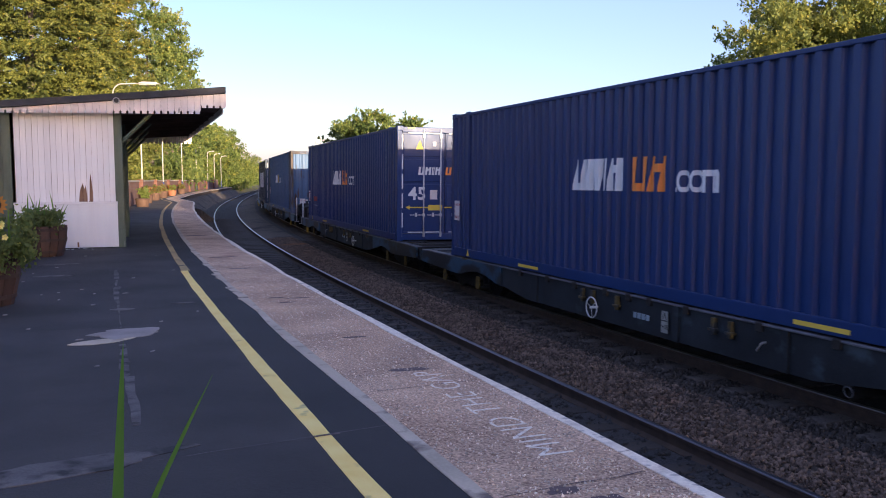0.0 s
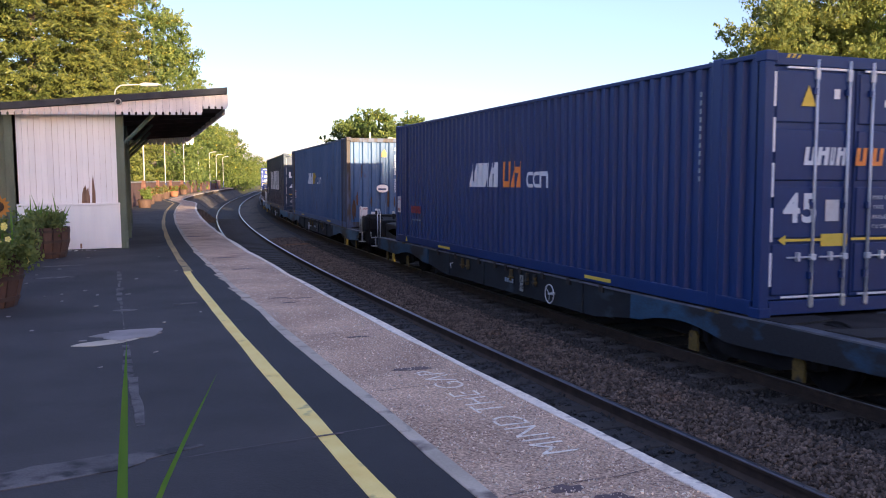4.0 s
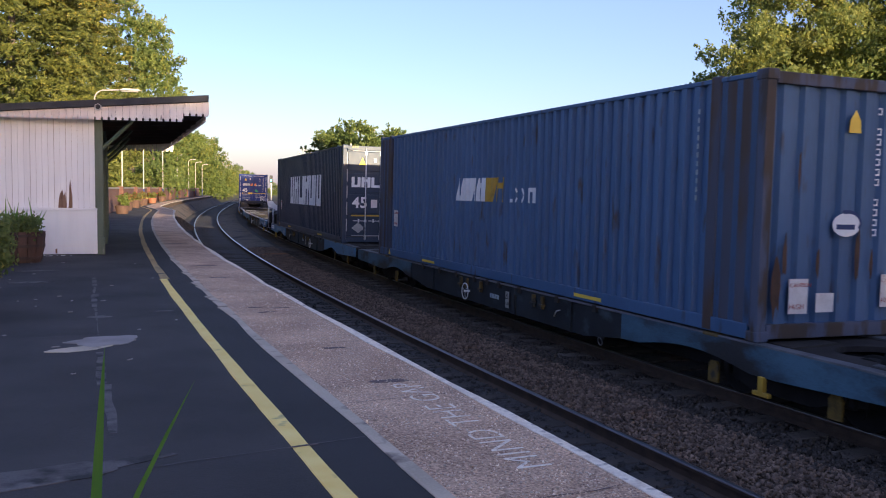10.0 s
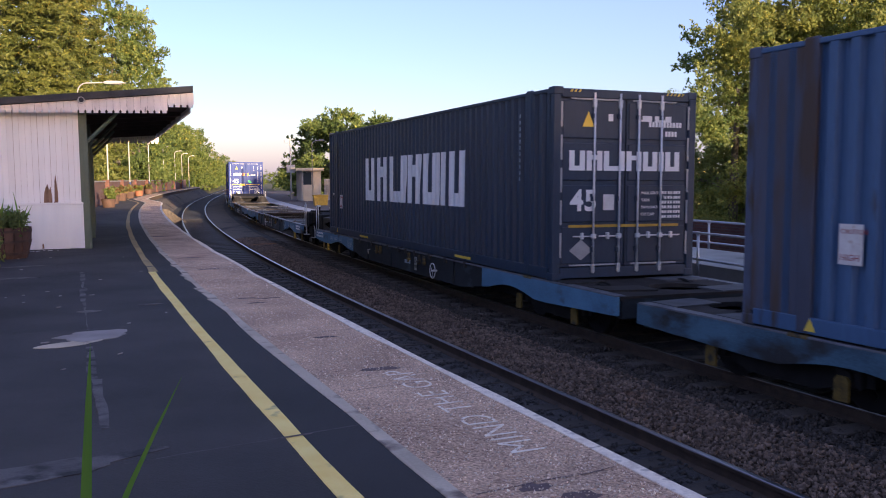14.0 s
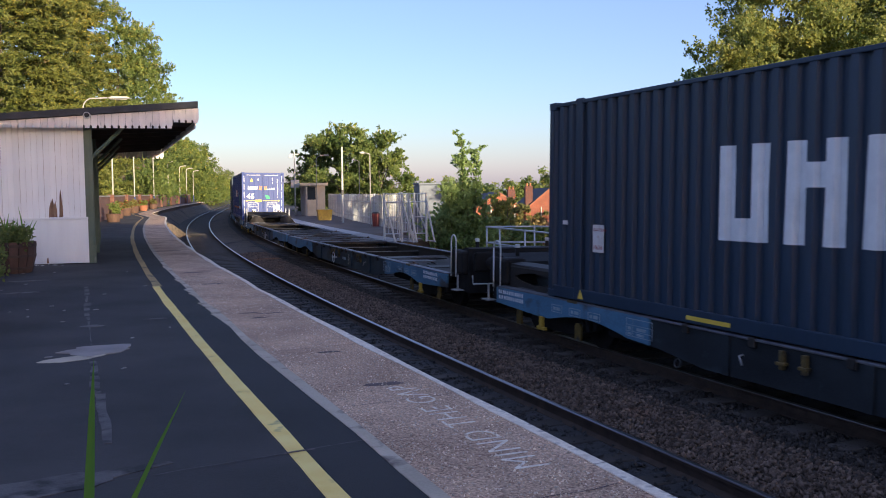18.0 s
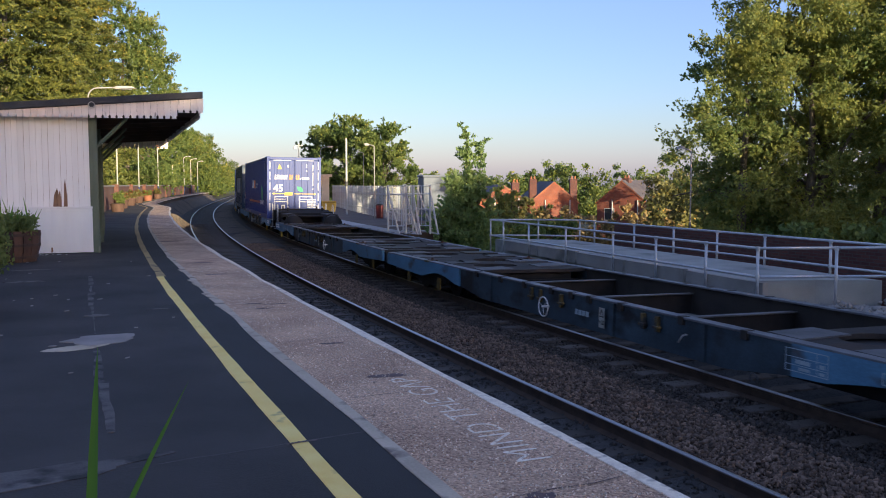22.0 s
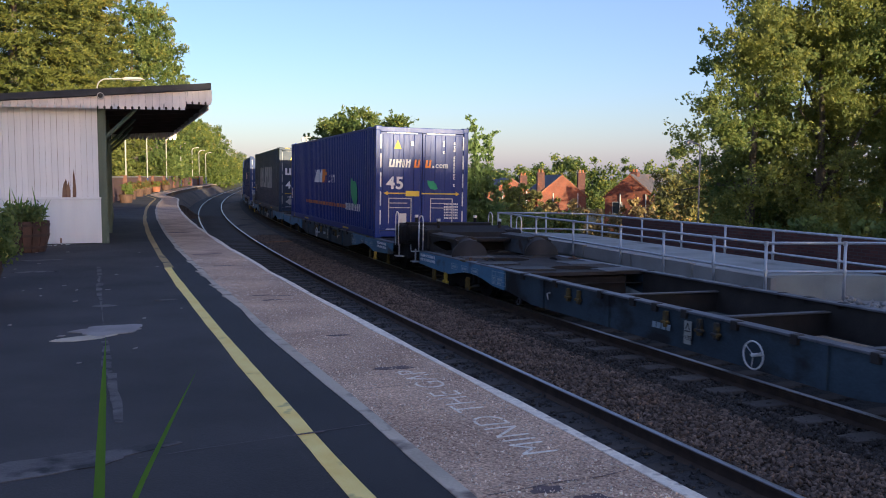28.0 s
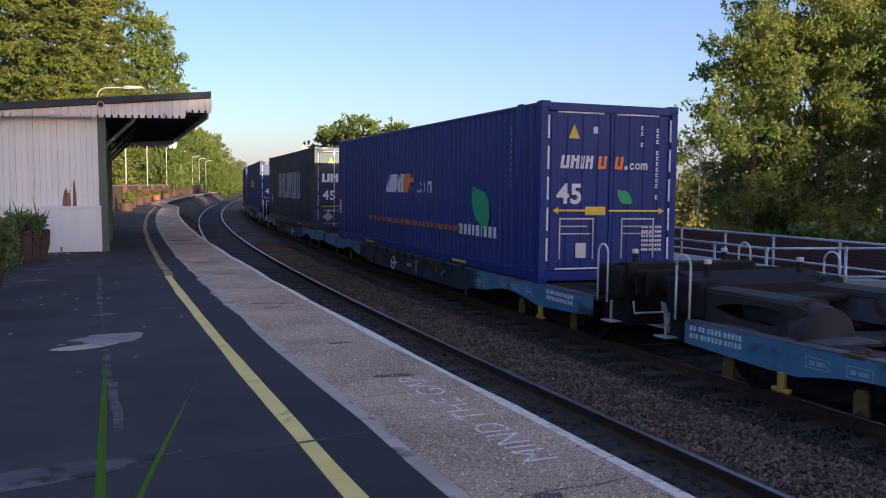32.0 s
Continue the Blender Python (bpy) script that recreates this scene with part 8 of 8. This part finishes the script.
def motions():
    """The train runs past; its wheels turn."""
    times = [0.5 * k for k in range(65)]
    for ob, mid, lift, flip in train:
        walk(ob, [(t, train_pose(mid, t, lift, flip)) for t in times])
    steps = [32.0 * k / 256 for k in range(257)]
    for k, (wh, y) in enumerate(wheelsets):
        flip = (k // 4) % 2 == 1
        turn = 1 if flip else -1
        if k >= 36:
            wh.matrix_basis = pose(0, y, WHEEL_R)
            continue
        walk(wh, [(t, Matrix.Translation((0, y, WHEEL_R)) @ Matrix.Rotation(-turn * run(t) / WHEEL_R, 4, "X")) for t in steps])

# ---------------------------------------------------------------- planters and small things on the near platform
def barrel(m, r, h, label, plants, seed, flowers=0):
    t = thing("barrel_planter", label, "planter", m, "barrel planters")
    random.seed(seed)
    n = 16
    for k in range(n):
        a0, a1 = k * math.tau / n + 0.02, (k + 1) * math.tau / n - 0.02
        bm = bmesh.new()
        rows = []
        for z, f in ((0, 0.80), (h * 0.5, 0.97), (h, 1.0)):
            rows.append([bm.verts.new((r * f * q * math.cos(a), r * f * q * math.sin(a), z)) for a in (a0, a1) for q in (0.9, 1.0)])
        for a, b in zip(rows, rows[1:]):
            for i, j in ((0, 1), (1, 3), (3, 2), (2, 0)):
                bm.faces.new((a[i], a[j], b[j], b[i]))
        bm.faces.new((rows[0][0], rows[0][2], rows[0][3], rows[0][1]))
        bm.faces.new((rows[-1][0], rows[-1][1], rows[-1][3], rows[-1][2]))
        bmesh.ops.recalc_face_normals(bm, faces=bm.faces)
        part("stave", bm, BARREL, t)
    for z, f in ((h * 0.16, 0.875), (h * 0.55, 0.985), (h * 0.88, 1.005)):
        bm = bmesh.new()
        rod(bm, (0, 0, z - 0.022), (0, 0, z + 0.022), r * f, 28, r * (f + 0.01))
        part("hoop", bm, HOOP, t)
    part("soil", rod(bmesh.new(), (0, 0, h * 0.75), (0, 0, h - 0.03), r * 0.92, 20), SOIL, t)
    wide = 1.15 if flowers else 0.7
    cs = [(random.uniform(-0.6, wide) * r, random.uniform(-wide, 0.6) * r, h + random.uniform(0.02, plants)) for _ in range(18)]
    if flowers:
        cs += [(random.uniform(0.5, 1.2) * r, random.uniform(-1.0, 0.3) * r, h + random.uniform(-0.12, 0.08)) for _ in range(7)]
    v, f = leaf_cloud(cs, [random.uniform(0.10, 0.18) for _ in cs], 4200, 0.03, 0.8, 0.2, 0.2)
    placed("bedding_plant", from_arrays("bedding_plant", v, f, LEAF_BROAD), t, "leafy green bedding plants")
    for k in range(16):
        a, q = random.uniform(0, math.tau), random.uniform(0.1, 0.8) * r
        hh = random.uniform(0.25, 0.62)
        bm = bmesh.new()
        x, y = q * math.cos(a), q * math.sin(a)
        dx, dy = random.uniform(-0.16, 0.16), random.uniform(-0.1, 0.1)
        pts = [(x - 0.012, y, h), (x + 0.012, y, h), (x + dx * 0.5 + 0.012, y + dy * 0.5, h + hh * 0.6), (x + dx, y + dy, h + hh), (x + dx * 0.5 - 0.012, y + dy * 0.5 + 0.004, h + hh * 0.6)]
        bm.faces.new([bm.verts.new(p) for p in pts])
        part("spiky_leaf", bm, BLADE, t)
    for k in range(flowers):
        a = random.uniform(0, math.tau)
        a = random.uniform(-2.2, 0.9)
        q = random.uniform(0.5, 1.4) * r
        c = Vector((q * math.cos(a), q * math.sin(a), h + random.uniform(-0.12, plants)))
        bm = bmesh.new()
        for j in range(5):
            b = j * math.tau / 5
            tip = c + Vector((0.035 * math.cos(b), -0.012, 0.035 * math.sin(b)))
            s = Vector((-0.014 * math.sin(b), 0, 0.014 * math.cos(b)))
            bm.faces.new([bm.verts.new(p) for p in (c, c + (tip - c) * 0.6 + s, tip, c + (tip - c) * 0.6 - s)])
        part("flower", bm, PETAL, t, "pale yellow flower")
    return t


barrel(on_line(16.05, -9.0), 0.40, 0.52, "weathered half-barrel planter with spiky green plants by the shelter", 0.18, 3)
big = barrel(on_line(9.95, -9.14), 0.42, 0.56, "half-barrel planter spilling yellow flowers over the platform", 0.32, 5, 30)
# sunflower in the nearer barrel
bm = bmesh.new()
bent(bm, [(0.02, 0, 0.5), (0.08, 0.02, 0.85), (0.16, 0.0, 1.0), (0.2, -0.03, 1.04)], 0.012, 6)
part("sunflower_stem", bm, BLADE, big)
bm = bmesh.new()
c = Vector((0.21, -0.05, 1.04))
for j in range(14):
    b = j * math.tau / 14
    tip = c + Vector((0.12 * math.cos(b), -0.02, 0.12 * math.sin(b)))
    sd = Vector((-0.025 * math.sin(b), 0, 0.025 * math.cos(b)))
    bm.faces.new([bm.verts.new(p) for p in (c, c + (tip - c) * 0.6 + sd, tip, c + (tip - c) * 0.6 - sd)])
sf = part("sunflower_head", bm, SUNFLOWER, big, "drooping sunflower head")
part("seed_disc", rod(bmesh.new(), c + Vector((0, 0.01, 0)), c + Vector((0, -0.025, 0)), 0.055, 14), SOIL, sf)
for k in range(7):
    a = k * 0.9
    bm = bmesh.new()
    o = Vector((0.08 + 0.02 * math.cos(a), 0, 0.62 + 0.06 * k))
    d = Vector((math.cos(a), 0.3 * math.sin(a), -0.25)) * 0.2
    sd = Vector((0.0, 0.05, 0.05))
    bm.faces.new([bm.verts.new(p) for p in (o, o + d * 0.5 + sd, o + d, o + d * 0.5 - sd)])
    part("sunflower_leaf", bm, LEAF_BROAD, big)

# orange pots and tubs along the low wall farther on, shade put into the tubs' dark colour
def wall_tub(label, m, r, h, mat, bush, leaf_mat, flowers=None):
    """A tub of plants standing before the low wall."""
    t = thing("flower_tub", label, "planter", m, "tubs along the wall")
    bm = bmesh.new()
    rod(bm, (0, 0, 0), (0, 0, h), r * 0.82, 20, r)
    rod(bm, (0, 0, h - 0.05), (0, 0, h + 0.015), r * 1.04, 20)
    part("tub", bm, mat, t)
    part("soil", rod(bmesh.new(), (0, 0, h), (0, 0, h + 0.03), r * 0.9, 16), SOIL, t)
    cs = [(random.uniform(-0.75, 0.75) * r, random.uniform(-0.75, 0.75) * r, h + random.uniform(0.05, bush)) for _ in range(12)]
    v, f = leaf_cloud(cs, [random.uniform(0.3, 0.5) * r for _ in cs], 1300, 0.06, 0.8, 0.2, 0.3)
    placed("shrub", from_arrays("shrub", v, f, leaf_mat), t)
    if flowers:
        v, f = leaf_cloud(cs, [0.4 * r] * 12, 180, 0.05, 0.8, 0.2, 0.8)
        placed("red_flowers", from_arrays("red_flowers", v, f, flowers), t, "red and orange flowers")
    return t


RED_PETAL = surface("red_petal", (0.16, 0.025, 0.015), (0.34, 0.07, 0.03), rough=0.6, bump=0)
wall_tub("wide wooden tub with a green shrub by the brick wall", on_line(44.0, -8.0), 0.33, 0.38, BARREL, 0.5, LEAF_HEDGE)
dark = wall_tub("wooden tub in a shade-dark colour with a shrub and dark red flowers", on_line(50.5, -8.2), 0.36, 0.45, BARREL, 0.42, LEAF_OLIVE, RED_PETAL)
for s in (57.5, 65.0, 84.0):
    copy_thing(dark, on_line(s, -8.2, 0, 37 * s))
wall_tub("orange tub of red flowers against the low brick wall", on_line(74.0, -8.2), 0.34, 0.42, TERRACOTTA, 0.4, LEAF_HEDGE, RED_PETAL)

# two grass blades close to the lens
tuft = thing("grass_tuft", "two long green grass blades standing up from the platform", "grass")
def blade(base, tip, bend, w):
    bm = bmesh.new()
    base, tip = Vector(base), Vector(tip)
    prev = None
    for k in range(13):
        u = k / 12
        c = base.lerp(tip, u) + Vector(bend) * math.sin(math.pi * u) 
        ww = w * (1 - u) ** 0.62 * (0.5 + 0.5 * min(1, 4 * u) if u < 0.25 else 1)
        row = [bm.verts.new(c + Vector((-ww, 0, 0))), bm.verts.new(c + Vector((0, 0.35 * ww, 0))), bm.verts.new(c + Vector((ww, 0, 0)))]
        if prev:
            for i in (0, 1):
                bm.faces.new((prev[i], prev[i + 1], row[i + 1], row[i]))
        prev = row
    return part("blade", bm, BLADE, tuft, "", True)
blade((-0.56, 1.3, 0.0), (-0.522, 1.3, 1.05), (-0.012, 0, 0), 0.022)
blade((-0.56, 1.3, 0.0), (-0.385, 1.3, 1.0), (-0.11, 0, 0), 0.0135)

# painted pier at the edge of the view
pier = thing("painted_pier", "painted masonry pier, white below and orange above", "pier", pose(-0.2265, 0.24, 0))
part("white_base", solid(-0.30, -0.0030, -0.16, 0.16, 0, 1.217, 0.006), PIER_WHITE, pier, "white painted lower part")
part("orange_shaft", solid(-0.305, -0.0008, -0.155, 0.158, 1.217, 3.0, 0.006), PIER_ORANGE, pier, "orange painted upper part")


motions()
